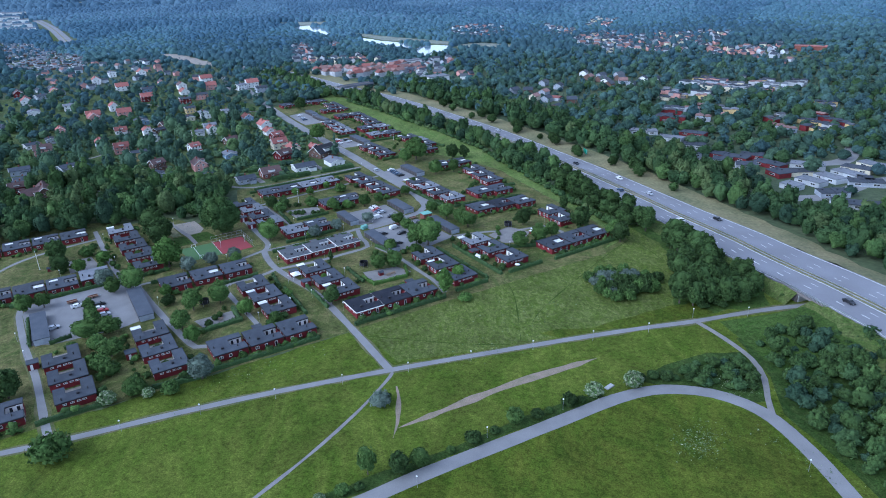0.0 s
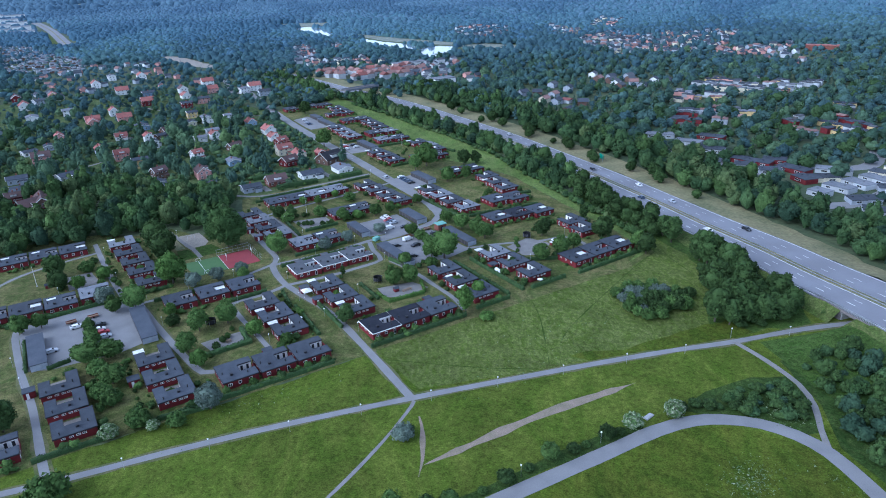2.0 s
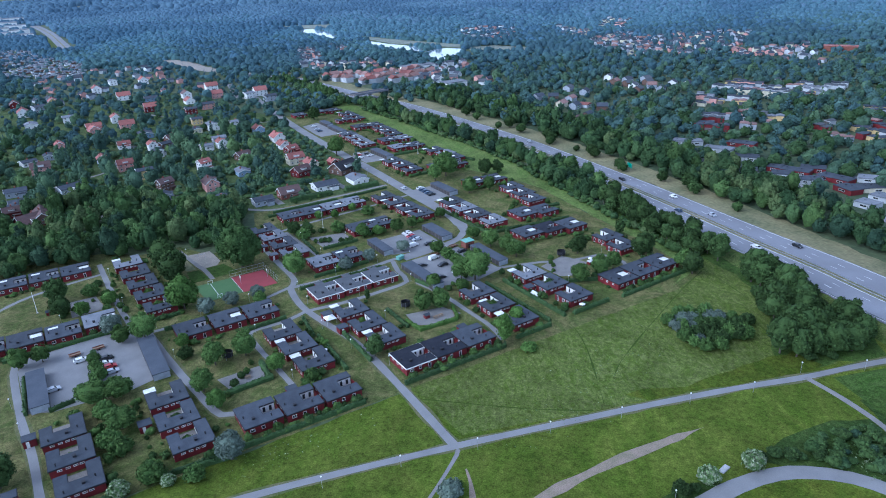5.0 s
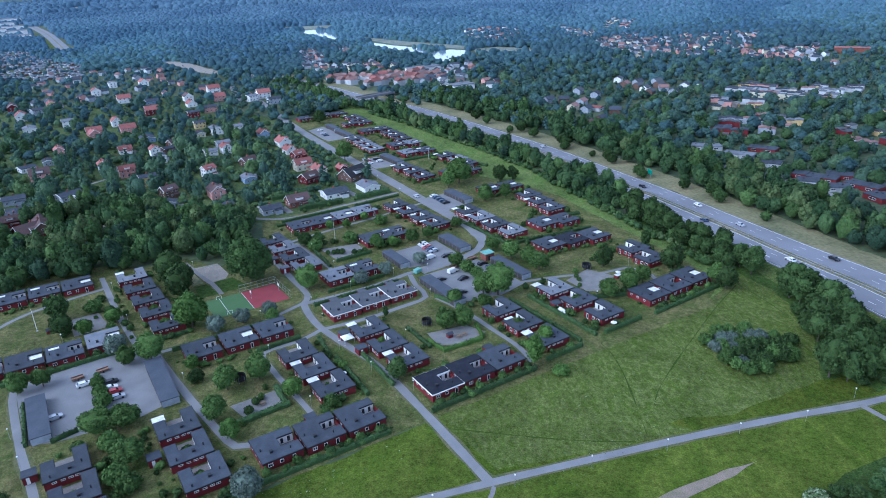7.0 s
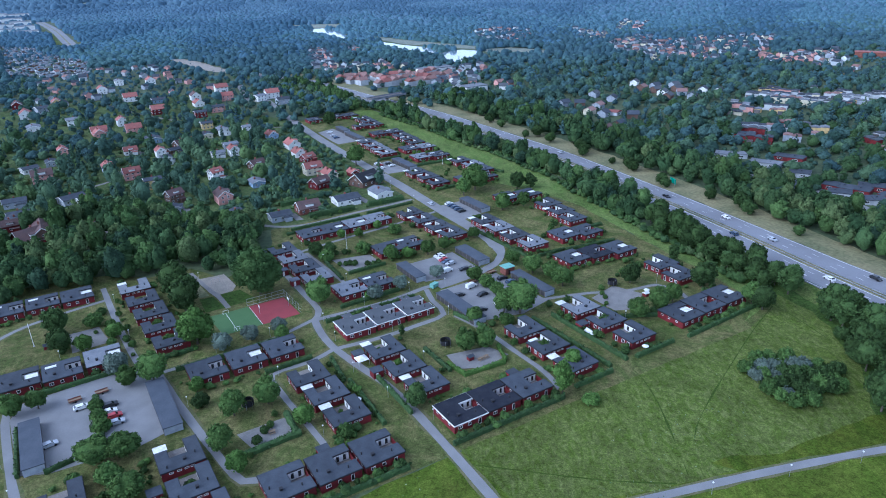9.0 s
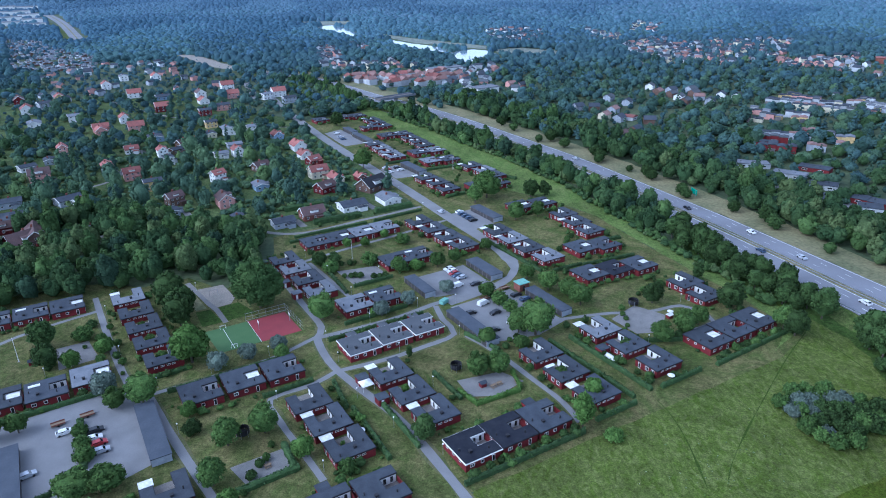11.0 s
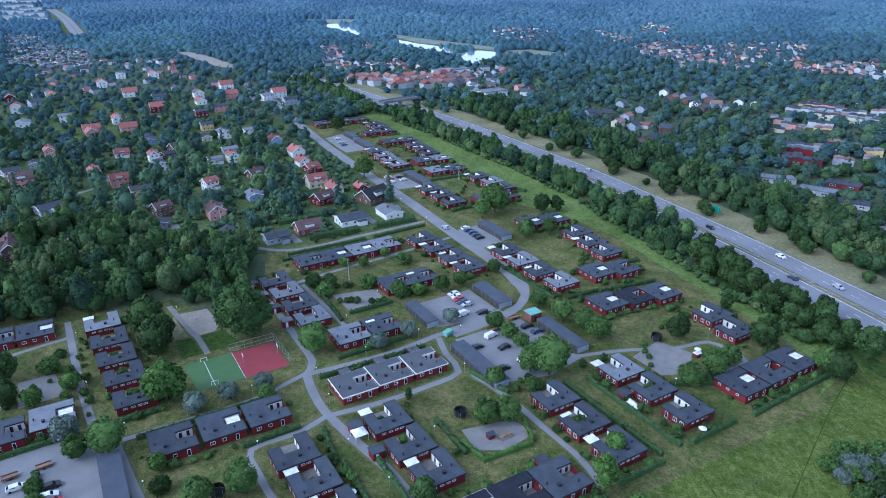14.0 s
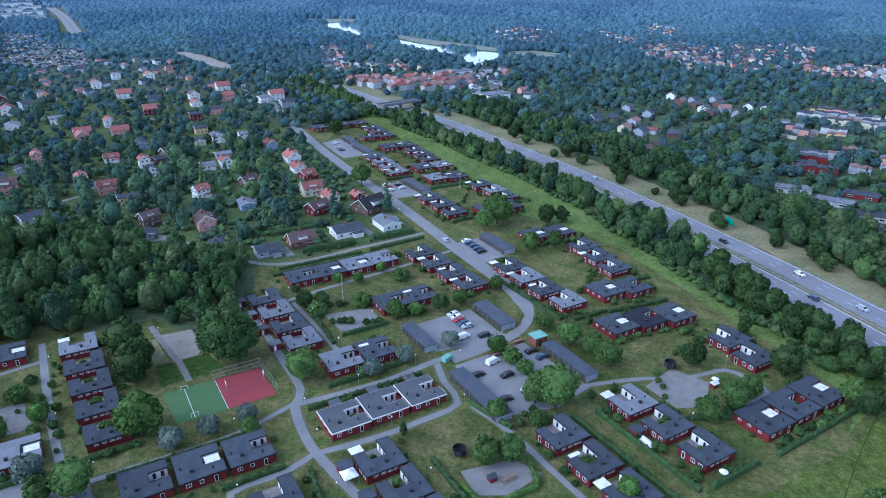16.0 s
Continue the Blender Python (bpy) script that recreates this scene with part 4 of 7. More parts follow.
def trunk(rng, r, h, limbs=4):
    bm = bmesh.new()
    bmesh.ops.create_cone(bm, cap_ends=True, segments=7, radius1=r, radius2=r * 0.55, depth=h, matrix=Matrix.Translation((0, 0, h / 2 - 0.1)))
    for i in range(limbs):
        a = i * math.tau / limbs + rng.uniform(-0.4, 0.4)
        m = Matrix.Translation((0, 0, h * 0.85)) @ Matrix.Rotation(a, 4, "Z") @ Matrix.Rotation(radians(42), 4, "Y") @ Matrix.Translation((0, 0, h * 0.35))
        bmesh.ops.create_cone(bm, cap_ends=False, segments=5, radius1=r * 0.5, radius2=r * 0.15, depth=h * 0.75, matrix=m)
    return bm


TREES = {}


def tree_proto(key, name, label, leaf, r, h, z0, lobes, cards, size, shape, seed):
    """The first tree of a kind, for a crown radius of r; kept below the copies' list until placed."""
    rng = np.random.default_rng(seed)
    t = thing(name, label, "tree" if "tree" in name else "bush", "trees" if "tree" in name else "bushes")
    if z0 > 0.6:
        part("trunk", trunk(rng, 0.045 * r + 0.08, z0 + h * 0.3), "bark", t, "grey-brown trunk with limbs")
    leaves = canopy(rng, r, h * 1.12, 2 * lobes, int(cards * 1.5), size * 0.95, 0.6 if z0 > 0.6 else 0.2, (0.15, 0.31), z0 * 0.55) if shape == "round" else crown(rng, r, h, z0, lobes, cards, size, shape)
    part("crown" if z0 > 0.6 else "foliage", leaves, leaf, t)
    TREES[key] = [t, r, False]


def canopy(rng, r, h, lobes, cards, size, low=0.15, fine=(0.20, 0.40), z0=0.0):
    """A closed crown as it is seen from above: one broad mass, smaller leafy lobes all over it, loose sprays between."""
    d = rng.normal(size=(lobes, 3))
    d[:, 2] = np.abs(d[:, 2]) * 0.9 - low * rng.uniform(0.4, 1.6, lobes)
    d /= np.linalg.norm(d, axis=1)[:, None]
    C = np.concatenate([[(0, 0, h * 0.42)], np.array((0, 0, h * 0.45)) + d * np.array((r * 0.62, r * 0.62, h * 0.40))])
    R = np.concatenate([[r * 0.76], r * rng.uniform(*fine, lobes)])
    C[:, 2] += z0
    verts, faces = clumps(rng, C[:1], R[:1], h * 0.40 / R[0])
    more, caps = clumps(rng, C[1:], R[1:] * 0.84, 0.95, True)
    faces += [tuple(i + len(verts) for i in f) for f in caps]
    verts += more
    e = rng.normal(size=(cards, 3))
    e[:, 2] = np.abs(e[:, 2]) - (0.1 if low < 0.2 else 0.45)
    e /= np.linalg.norm(e, axis=1)[:, None]
    pick = rng.choice(lobes + 1, cards, p=R ** 1.6 / (R ** 1.6).sum())
    p = C[pick] + e * R[pick][:, None] * rng.uniform(0.72, 1.22, cards)[:, None]
    n = e + rng.normal(scale=0.6, size=(cards, 3))
    n /= np.linalg.norm(n, axis=1)[:, None]
    a = np.cross(n, rng.normal(size=(cards, 3)))
    a /= np.linalg.norm(a, axis=1)[:, None]
    b = np.cross(n, a)
    s = size * rng.uniform(0.6, 1.3, cards)[:, None]
    k = len(verts)
    verts += np.stack([p - a * s * 1.1 - b * s * 0.8, p + a * s * 1.2 - b * s * 0.5, p + b * s * 1.3], 1).reshape(-1, 3).tolist()
    faces += [(k + 3 * i, k + 3 * i + 1, k + 3 * i + 2) for i in range(cards)]
    return verts, faces


SPRAYS = {}
for i in range(5):
    rng = np.random.default_rng(90 + i)
    if i == 3:
        SPRAYS["garden", i] = crown(rng, 2.5, 11.5, 0.2, 16, 220, 0.28, "cone", True)
        SPRAYS["far", i] = crown(rng, 2.5, 11.0, 0.2, 9, 30, 0.4, "cone", True)
        SPRAYS["hill", i] = crown(rng, 2.6, 10.0, 0.2, 5, 8, 0.5, "cone", True)
        SPRAYS["near", i] = canopy(rng, 3.6, 9.2, 20, 340, 0.27, 0.2, (0.16, 0.33))
    else:
        SPRAYS["near", i] = SPRAYS["garden", i] = canopy(rng, 3.6, 8.4 if i < 4 else 10.5, 20, 340, 0.27, 0.2, (0.16, 0.33))
        SPRAYS["far", i] = canopy(rng, 3.6, 7.6 if i < 4 else 9.5, 12, 50, 0.36, 0.15, (0.18, 0.36))
        SPRAYS["hill", i] = canopy(rng, 3.6, 7.6 if i < 4 else 9.5, 4, 8, 0.5)
    SPRAYS["shrub", i] = canopy(rng, 3.6, 6.0, 5, 40, 0.42)
    SPRAYS["thick", i] = canopy(rng, 3.6, 5.6, 16, 190, 0.36, 0.2, (0.18, 0.36))


def wood(name, places, kind, mats, label):
    """A close stand of trees, too many to count, as one mesh; each tree takes one of the leaf colours."""
    V, F, which, k = [], [], [], 0
    arrays = {i: (np.array(SPRAYS[kind, i][0]), SPRAYS[kind, i][1]) for i in range(5)}
    for u, v, width, high in places:
        P, faces = arrays[dice.randrange(5)]
        x, y = xy(u, v)
        a, s = dice.uniform(0, math.tau), width / 7.2
        c, sn = math.cos(a) * s, math.sin(a) * s
        V.append(np.stack([x + P[:, 0] * c - P[:, 1] * sn, y + P[:, 0] * sn + P[:, 1] * c, P[:, 2] * s * high], 1))
        F += [tuple(i + k for i in f) for f in faces]
        which += [dice.randrange(len(mats))] * len(faces)
        k += len(P)
    ob = single(name, (np.concatenate(V).tolist(), F), mats[0], None, label, "trees", kind="stuff")
    for m in mats[1:]:
        ob.data.materials.append(M[m])
    ob.data.polygons.foreach_set("material_index", which)
    return ob


for i in range(3):
    tree_proto("r%d" % i, "tree", "round broadleaf tree in full green leaf", "leaf_mid", 4.0, 7.2, 1.6, 19, 1400, 0.27, "round", 10 + i)
    tree_proto("d%d" % i, "tree", "dense dark green broadleaf tree", "leaf_dark", 4.0, 7.6, 1.3, 19, 1300, 0.28, "round", 20 + i)
    tree_proto("w%d" % i, "tree", "dark woodland tree in a close stand", "leaf_dark", 3.6, 8.2, 1.8, 13, 900, 0.36, "round", 30 + i)
    tree_proto("v%d" % i, "tree", "green woodland tree in a close stand", "leaf_mid", 3.6, 7.8, 1.8, 13, 900, 0.36, "round", 40 + i)
for i in range(2):
    tree_proto("l%d" % i, "tree", "young tree with fresh light green leaves", "leaf_light", 3.0, 5.4, 1.0, 14, 1700, 0.22, "round", 50 + i)
    tree_proto("s%d" % i, "tree", "rounded tree with silvery grey-green leaves", "leaf_silver", 3.0, 5.2, 1.0, 15, 2000, 0.20, "round", 60 + i)
    tree_proto("b%d" % i, "bush", "broad low bush with green leaves", "leaf_mid", 3.0, 3.4, 0.0, 13, 460, 0.27, "round", 70 + i)
    tree_proto("k%d" % i, "bush", "low bush with dark green leaves", "leaf_dark", 3.0, 3.6, 0.0, 12, 460, 0.27, "round", 75 + i)
for i in range(2):
    tree_proto("x%d" % i, "bush", "small garden shrub with green leaves", ("leaf_mid", "leaf_dark")[i], 1.3, 1.9, 0.0, 7, 190, 0.17, "round", 95 + i)
tree_proto("c0", "tree", "slim dark columnar cypress tree", "leaf_dark", 1.2, 5.2, 0.2, 16, 900, 0.16, "tall", 80)
tree_proto("p0", "tree", "tall narrow poplar tree", "leaf_light", 2.6, 9.5, 1.2, 18, 1500, 0.24, "tall", 82)
tree_proto("f0", "bush", "bush covered all over in white blossom", "leaf_flower", 2.5, 3.2, 0.0, 12, 800, 0.26, "round", 84)
tree_proto("y0", "bush", "broad low bush with fresh bright leaves", "leaf_light", 3.0, 2.2, 0.0, 13, 600, 0.25, "round", 87)
tree_proto("g0", "bush", "low spreading grey-green willow bush", "leaf_silver", 3.0, 3.4, 0.0, 12, 460, 0.27, "round", 86)
tree_proto("B0", "tree", "very large spreading broadleaf tree", "wood_mid", 8.5, 15.0, 3.0, 34, 6500, 0.34, "round", 88)
dice = random.Random(5)


def plant(u, v, width, kind, high=0.92):
    """A tree of a kind at a place, with its crown as wide as given."""
    keys = [k for k in TREES if k[0] == kind]
    entry = TREES[dice.choice(keys)]
    s = width / 2 / entry[1]
    m = spot(u, v, 0, dice.uniform(0, 360)) @ Matrix.Diagonal((s, s, s * high * dice.uniform(0.92, 1.1), 1))
    if entry[2]:
        t = copy_thing(entry[0], Matrix())
        t.matrix_basis = m
    else:
        entry[0].matrix_basis, entry[2] = m, True


for u, v, width, kind in (
    (44, 84, 6.5, "r"), (31, 70, 8.2, "r"), (37, 68, 8.3, "r"), (52, 76, 6.4, "b"), (61, 80, 13.5, "r"), (57, 84, 9, "r"), (85, 116, 7.5, "r"), (86, 104, 9.1, "r"),
    (88, 88, 10.1, "r"), (89, 96, 8.4, "r"), (52, 123, 6.6, "s"), (63, 112, 7.4, "r"), (64, 105, 7.2, "b"), (64, 98, 6.5, "b"), (64, 91, 6.5, "b"), (35, 122, 6.5, "s"), (23, 120, 6.7, "s"),
    (4, 129, 10.6, "r"), (-12, 150, 21.0, "B"), (-42, 125, 14.0, "l"), (-36, 116, 7.4, "s"), (-26, 117, 6.9, "s"), (-16, 117, 6.6, "s"), (-17, 111, 5.7, "r"),
    (-59, 110, 10.5, "r"), (-66, 112, 7.4, "r"), (-68, 120, 8.4, "s"), (18, 90, 2.2, "c"), (93, 54, 8.5, "r"), (104, 54, 8.9, "r"), (112, 55, 7.3, "r"), (111, 75, 8.5, "d")):
    plant(u, v, width, kind)
for u, v, width, kind in (
    (131, 57, 11.0, "d"), (133, 33, 9.5, "d"), (134, 38, 8.5, "r"), (140, 79, 4.2, "c"), (61, 145, 7.7, "r"), (70, 146, 6.3, "r"), (88, 149, 6.4, "r"), (45, 181, 4.9, "l"),
    (38, 185, 4.9, "l"), (61, 176, 8.1, "b"), (57, 186, 4.6, "l"), (20, 172, 7.3, "d"), (26, 170, 6.3, "d"), (45, 149, 7.2, "r"), (52, 147, 5.7, "l"), (22, 165, 8.2, "b"),
    (39, 164, 8.4, "b"), (148, 195, 9.5, "d"), (155, 192, 8.2, "d"), (128, 207, 16.2, "r"), (118, 203, 10, "r"), (121, 172, 9.2, "r"), (133, 170, 7.9, "r"),
    (96, 293, 12.7, "r"), (129, 412, 11.5, "d"), (-33, 78, 8.7, "r"), (-43, 78, 8.7, "r"), (-27.5, 63, 6.7, "l"), (-50, 65, 8.2, "r"), (-49, 54, 6.3, "l"), (-50, 88, 6.3, "k")):
    plant(u, v, width, kind)
for u, v, width, kind in (
    (-49, 96, 5.2, "l"), (-97, 114, 7.4, "r"), (-90.5, 114, 6.8, "r"), (-76, 49, 8, "b"), (-20, 52, 5.7, "b"), (2, 52, 7.5, "d"),
    (41, 34, 6.0, "p"), (45, 26, 6.4, "y"), (-40, 152, 12.0, "d"), (-38, 158, 12.0, "d"), (-40, 168, 13.0, "d"), (-82, 161, 10.0, "d"), (-70, 160, 8.1, "b"), (-65, 146, 6.6, "l"),
    (-82, 146, 8.8, "d"), (-75, 142, 6.5, "l"), (-52, 29, 8.5, "s"), (-104, 52, 10.2, "d"), (-71, 33, 8.4, "b")) + ((-76, 98, 5.5, "b"), (-76, 104, 5.5, "b"), (-76, 92, 6.5, "b"), (-95, 14, 12.4, "b"), (-21, -43, 6.0, "d"),
    (-15.5, -43.6, 5.8, "r"), (15, -43.5, 5.8, "r"), (42, -46, 6.0, "f"), (55, -49, 6.6, "f"), (-12, -15, 7.1, "g"), (33, -45.5, 5.6, "k"), (1, -43.5, 5.6, "k"), (-62, 27, 6.5, "b"), (-79, 32, 6, "f"), (-68, 29, 4.5, "f")):
    plant(u, v, width, kind)


for u, v, width, kind, high in ((-79, 79, 11.0, "r", 0.62), (-72.5, 77.5, 10.5, "r", 0.62), (-77, 69, 8.0, "b", 0.9), (-74, 60, 10.5, "r", 0.6), (-78, 54, 8.0, "b", 0.9)):
    plant(u, v, width, kind, high)


def inside(p, poly):
    x, y = p
    c = False
    for i in range(len(poly)):
        (x0, y0), (x1, y1) = poly[i - 1], poly[i]
        if (y0 > y) != (y1 > y) and x < (x1 - x0) * (y - y0) / (y1 - y0) + x0:
            c = not c
    return c


def aside(du, dv, reach=()):
    """How far a place is from a house and the open garden to its south."""
    t = max(0.0, min(reach[0] if reach else 0.0, -0.49 * du - 0.87 * dv))
    return math.hypot(du + 0.49 * t, dv + 0.87 * t)


def grove(poly, gap, kinds, lo, hi, high=1.0, avoid=(), joined=None):
    """Fill an outline with trees about gap apart; joined: the list that takes them when they are past counting."""
    us, vs = [p[0] for p in poly], [p[1] for p in poly]
    v = min(vs)
    while v < max(vs):
        u = min(us)
        while u < max(us):
            p = (u + dice.uniform(-0.42, 0.42) * gap, v + dice.uniform(-0.42, 0.42) * gap)
            if inside(p, poly) and all(aside(p[0] - a, p[1] - b, reach) > r for a, b, r, *reach in avoid):
                if joined is None:
                    plant(*p, dice.uniform(lo, hi), dice.choice(kinds), high)
                else:
                    joined[dice.randrange(len(joined))].append((*p, dice.uniform(lo, hi), high * dice.uniform(0.7, 1.25)))
            u += gap
        v += gap


dark, mid, dark2, mid2, thicket, thicket_green, low_dark, low_mid, low_fresh, fringe, fringe_green, silver = ([] for i in range(12))
STANDS = (dark, dark, mid)
grove([(-118, 200), (-76, 198), (-62, 197), (-47, 190), (-29, 193), (-19, 176), (-9, 164), (1, 186), (11, 221), (6, 228), (-12, 257), (-44, 290), (-76, 290), (-118, 290)], 6.6, "w", 6.5, 11.0, 1.0, ((-18, 258, 9), (-57, 225, 7), (-84, 268, 10, 16), (-93, 292, 7, 10), (-57, 270, 6, 12), (-89, 310, 7, 8), (-91, 251, 6)), (dark, mid))
grove([(150, 53), (156, 96), (160, 110), (182, 130), (178, 120), (169, 82), (163, 58), (158, 38), (148, 36)], 5.6, "wwwd", 6.0, 9.5, 0.9)
grove([(160, 112), (164, 129), (168, 154), (178, 195), (182, 246), (183, 299), (184, 365), (181, 419), (184, 440), (191, 440), (193, 400), (193, 340), (192, 280), (190, 228), (186, 172), (180, 130)], 5.6, "w", 6.5, 11.5, 0.95, (), STANDS)
grove([(178, 300), (181, 365), (181, 419), (186, 452), (192, 452), (194, 400), (194, 300)], 9.0, "w", 8.0, 11.0, 0.85, (), STANDS)
grove([(152, 52), (150, 24), (128, -2), (102, -25), (114, -33), (131, -39), (139, -30), (146, -14), (152, 8), (158, 38)], 6.0, "wwwd", 6.5, 10.0, 1.0)
grove([(108, -29), (118, -33), (131, -38), (138, -31), (128, -28), (112, -25)], 4.2, "kb", 3.4, 5.5, 0.8)
grove([(91, 11), (90, -4), (106, -11), (118, -4), (111, 11), (100, 14)], 4.0, "kkgb", 4.4, 6.8, 1.0)
for u, v, s in ((90.8, -6.8, 6.0), (94.6, -9.4, 6.0), (106.1, -9.1, 6.5)):
    plant(u, v, s, "b", 1.05)
for u, v, s in ((135.8, 6.0, 6.0), (126.6, -4.0, 7.5), (119.7, -17.9, 5.0)):
    plant(u, v, s, "d", 0.8)
grove([(109, -52), (125, -58), (142, -78), (138, -114), (110, -128), (70, -132), (71, -113), (76, -102), (79, -93), (83, -83), (91, -74), (99, -63)], 4.0, "k", 2.6, 7.6, 1.0, (), (thicket, thicket, thicket_green))
grove([(62, -50), (81, -52), (94, -56), (90, -65), (83, -71), (77, -66), (69, -58)], 3.0, "k", 2.4, 5.6, 0.75, (), (thicket, thicket_green))
grove([(188, -60), (200, -22), (208, 20), (214, 64), (221, 110), (229, 160), (237, 230), (240, 290), (240, 333), (238, 400), (246, 450), (268, 450), (282, 333), (275, 220), (262, 150), (256, 100), (248, 60), (240, 30), (232, 10), (224, -30), (205, -70)], 7.4, "w", 6.5, 11.5, 0.95, (), STANDS)
grove([(150, 484), (181, 482), (179, 520), (176, 580), (168, 620), (150, 610)], 7.6, "w", 7.0, 10.0, 0.66, (), (mid, mid, silver))
grove([(168, 484), (183, 480), (182, 520), (179, 570), (174, 620), (164, 620)], 6.0, "w", 8.0, 11.0, 1.0, (), (dark, mid))
grove([(206, -70), (224, -28), (237, 2), (250, -15), (300, -60), (260, -110), (190, -110)], 7.5, "w", 7.0, 11.0, 0.9, (), STANDS)
for u, v, s in ((213, 148, 7), (216, 153, 8), (222, 180, 8), (225, 186, 9), (224, 199, 5), (221, 222, 7), (226, 226, 9), (231, 236, 9), (228, 262, 9), (232, 281, 10), (224, 284, 6), (229, 320, 8), (231, 338, 9), (206, 66, 6), (212, 96, 9), (217, 104, 10), (216, 121, 7)):
    plant(u, v, s, "d", 0.8)
for u, v, s in ((145, -37, 5.5), (146, -28, 6.5), (141.5, -40.5, 4.0), (130, -48.8, 2.6), (138, -51.8, 2.2)):
    plant(u, v, s, "k", 0.9)
plant(-28, -39, 5.6, "r", 1.5)
for u, v, s, kind in ((8, -43.6, 3.6, "k"), (22, -44.6, 4.4, "k"), (26, -45, 3.0, "b"), (37, -46.2, 3.2, "k"), (-36, -41.4, 4.6, "b"), (-32, -42.4, 3.2, "k"), (-42, -41, 3.8, "f"), (-6, -43.4, 3.0, "b"), (58.5, -48.4, 4.4, "k"), (63, -49.4, 4.6, "k"), (-9.5, -13.6, 4.2, "k")):
    plant(u, v, s, kind, 0.8)
for u, v, s, kind in ((-66.9, 167.8, 4.5, "k"), (-65.2, 156.4, 4.2, "b"), (-66, 148, 4.0, "k"), (-66.8, 141.4, 4.0, "b"), (-81, 152, 3.6, "b"), (-72, 162, 4.6, "k")):
    plant(u, v, s, kind, 0.9)

# ---- villas among gardens, north-west of the street
def villa(u, v, turn, w, d, h, wall, roof, label, chimney=True, pitch=0.75, lights=3):
    g = thing("house", label, "house", "detached houses", spot(u, v, 0, turn))
    part("wall", boxed((-w / 2, -d / 2, 0, w / 2, d / 2, h)), wall, g)
    rise_ = d / 2 * pitch
    bm = bmesh.new()
    e, o = 0.5, 0.45
    prof = [(-d / 2 - o, h - o * pitch), (0, h + rise_), (d / 2 + o, h - o * pitch), (d / 2 + o, h - o * pitch + 0.2), (0, h + rise_ + 0.22), (-d / 2 - o, h - o * pitch + 0.2)]
    a, b = [bm.verts.new((-w / 2 - e, y, z)) for y, z in prof], [bm.verts.new((w / 2 + e, y, z)) for y, z in prof]
    bm.faces.new(a)
    bm.faces.new(b[::-1])
    for i in range(6):
        bm.faces.new((a[i], b[i], b[(i + 1) % 6], a[(i + 1) % 6]))
    bmesh.ops.recalc_face_normals(bm, faces=bm.faces[:])
    part("roof", bm, roof, g, "gabled roof")
    for x in (-w / 2 + 0.02, w / 2 - 0.22):
        bm = bmesh.new()
        a, b = ([bm.verts.new(p) for p in ((x + s, -d / 2, h), (x + s, d / 2, h), (x + s, 0, h + rise_))] for s in (0, 0.2))
        bm.faces.new(a[::-1])
        bm.faces.new(b)
        for i in range(3):
            bm.faces.new((a[i], a[(i + 1) % 3], b[(i + 1) % 3], b[i]))
        part("gable", bm, wall, g)
    if chimney:
        part("chimney", boxed((-0.4, 0.4, h + rise_ * 0.5, 0.4, 1.2, h + rise_ + 1.0)), "brick", g, "brick chimney")
    for i in range(lights):
        x = -w / 2 + w * (i + 0.5) / lights
        for z in ((1.0, 3.5) if h > 4 else (1.0,)):
            window_at(g, x, -d / 2, 0, 1.2, 1.3, z)
    for y in (-d / 5, d / 5):
        for z in ((1.0, 3.4) if h > 4 else (1.0,)):
            window_at(g, -w / 2, y, -90, 1.1, 1.3, z)
    bm = bmesh.new()
    o2 = o + 0.02
    trim = [(-d / 2 - o2, h - o2 * pitch - 0.1), (0, h + rise_ - 0.12), (d / 2 + o2, h - o2 * pitch - 0.1), (d / 2 + o2, h - o2 * pitch + 0.24), (0, h + rise_ + 0.26), (-d / 2 - o2, h - o2 * pitch + 0.24)]
    a, b = [bm.verts.new((-w / 2 - e - 0.1, y, z)) for y, z in trim], [bm.verts.new((-w / 2 - e - 0.01, y, z)) for y, z in trim]
    bm.faces.new(a)
    bm.faces.new(b[::-1])
    for i in range(6):
        bm.faces.new((a[i], b[i], b[(i + 1) % 6], a[(i + 1) % 6]))
    bmesh.ops.recalc_face_normals(bm, faces=bm.faces[:])
    part("bargeboard", bm, "white", g, "white gable boards")
    if pitch > 0.5 and v < 420:
        window_at(g, -w / 2, 0, -90, 1.0, 1.0, h + 0.35)
        dw = w * 0.18
        part("dormer", boxed((-dw, -d / 2 + 0.5, h - 0.2, dw, -d * 0.14, h + rise_ * 0.62)), "white", g, "boarded dormer")
        part("dormer_roof", boxed((-dw - 0.25, -d / 2 + 0.2, h + rise_ * 0.62, dw + 0.25, -d * 0.05, h + rise_ * 0.62 + 0.18)), roof, g, "dormer roof")
    if v > 420:
        return g
    part("porch", boxed((w * 0.08, -d / 2 - 2.2, 0, w * 0.42, -d / 2 - 0.004, 2.3)), wall, g, "low front extension")
    part("porch_roof", boxed((w * 0.05, -d / 2 - 2.5, 2.3, w * 0.45, -d / 2 - 0.004, 2.5)), roof, g, "extension roof")
    return g


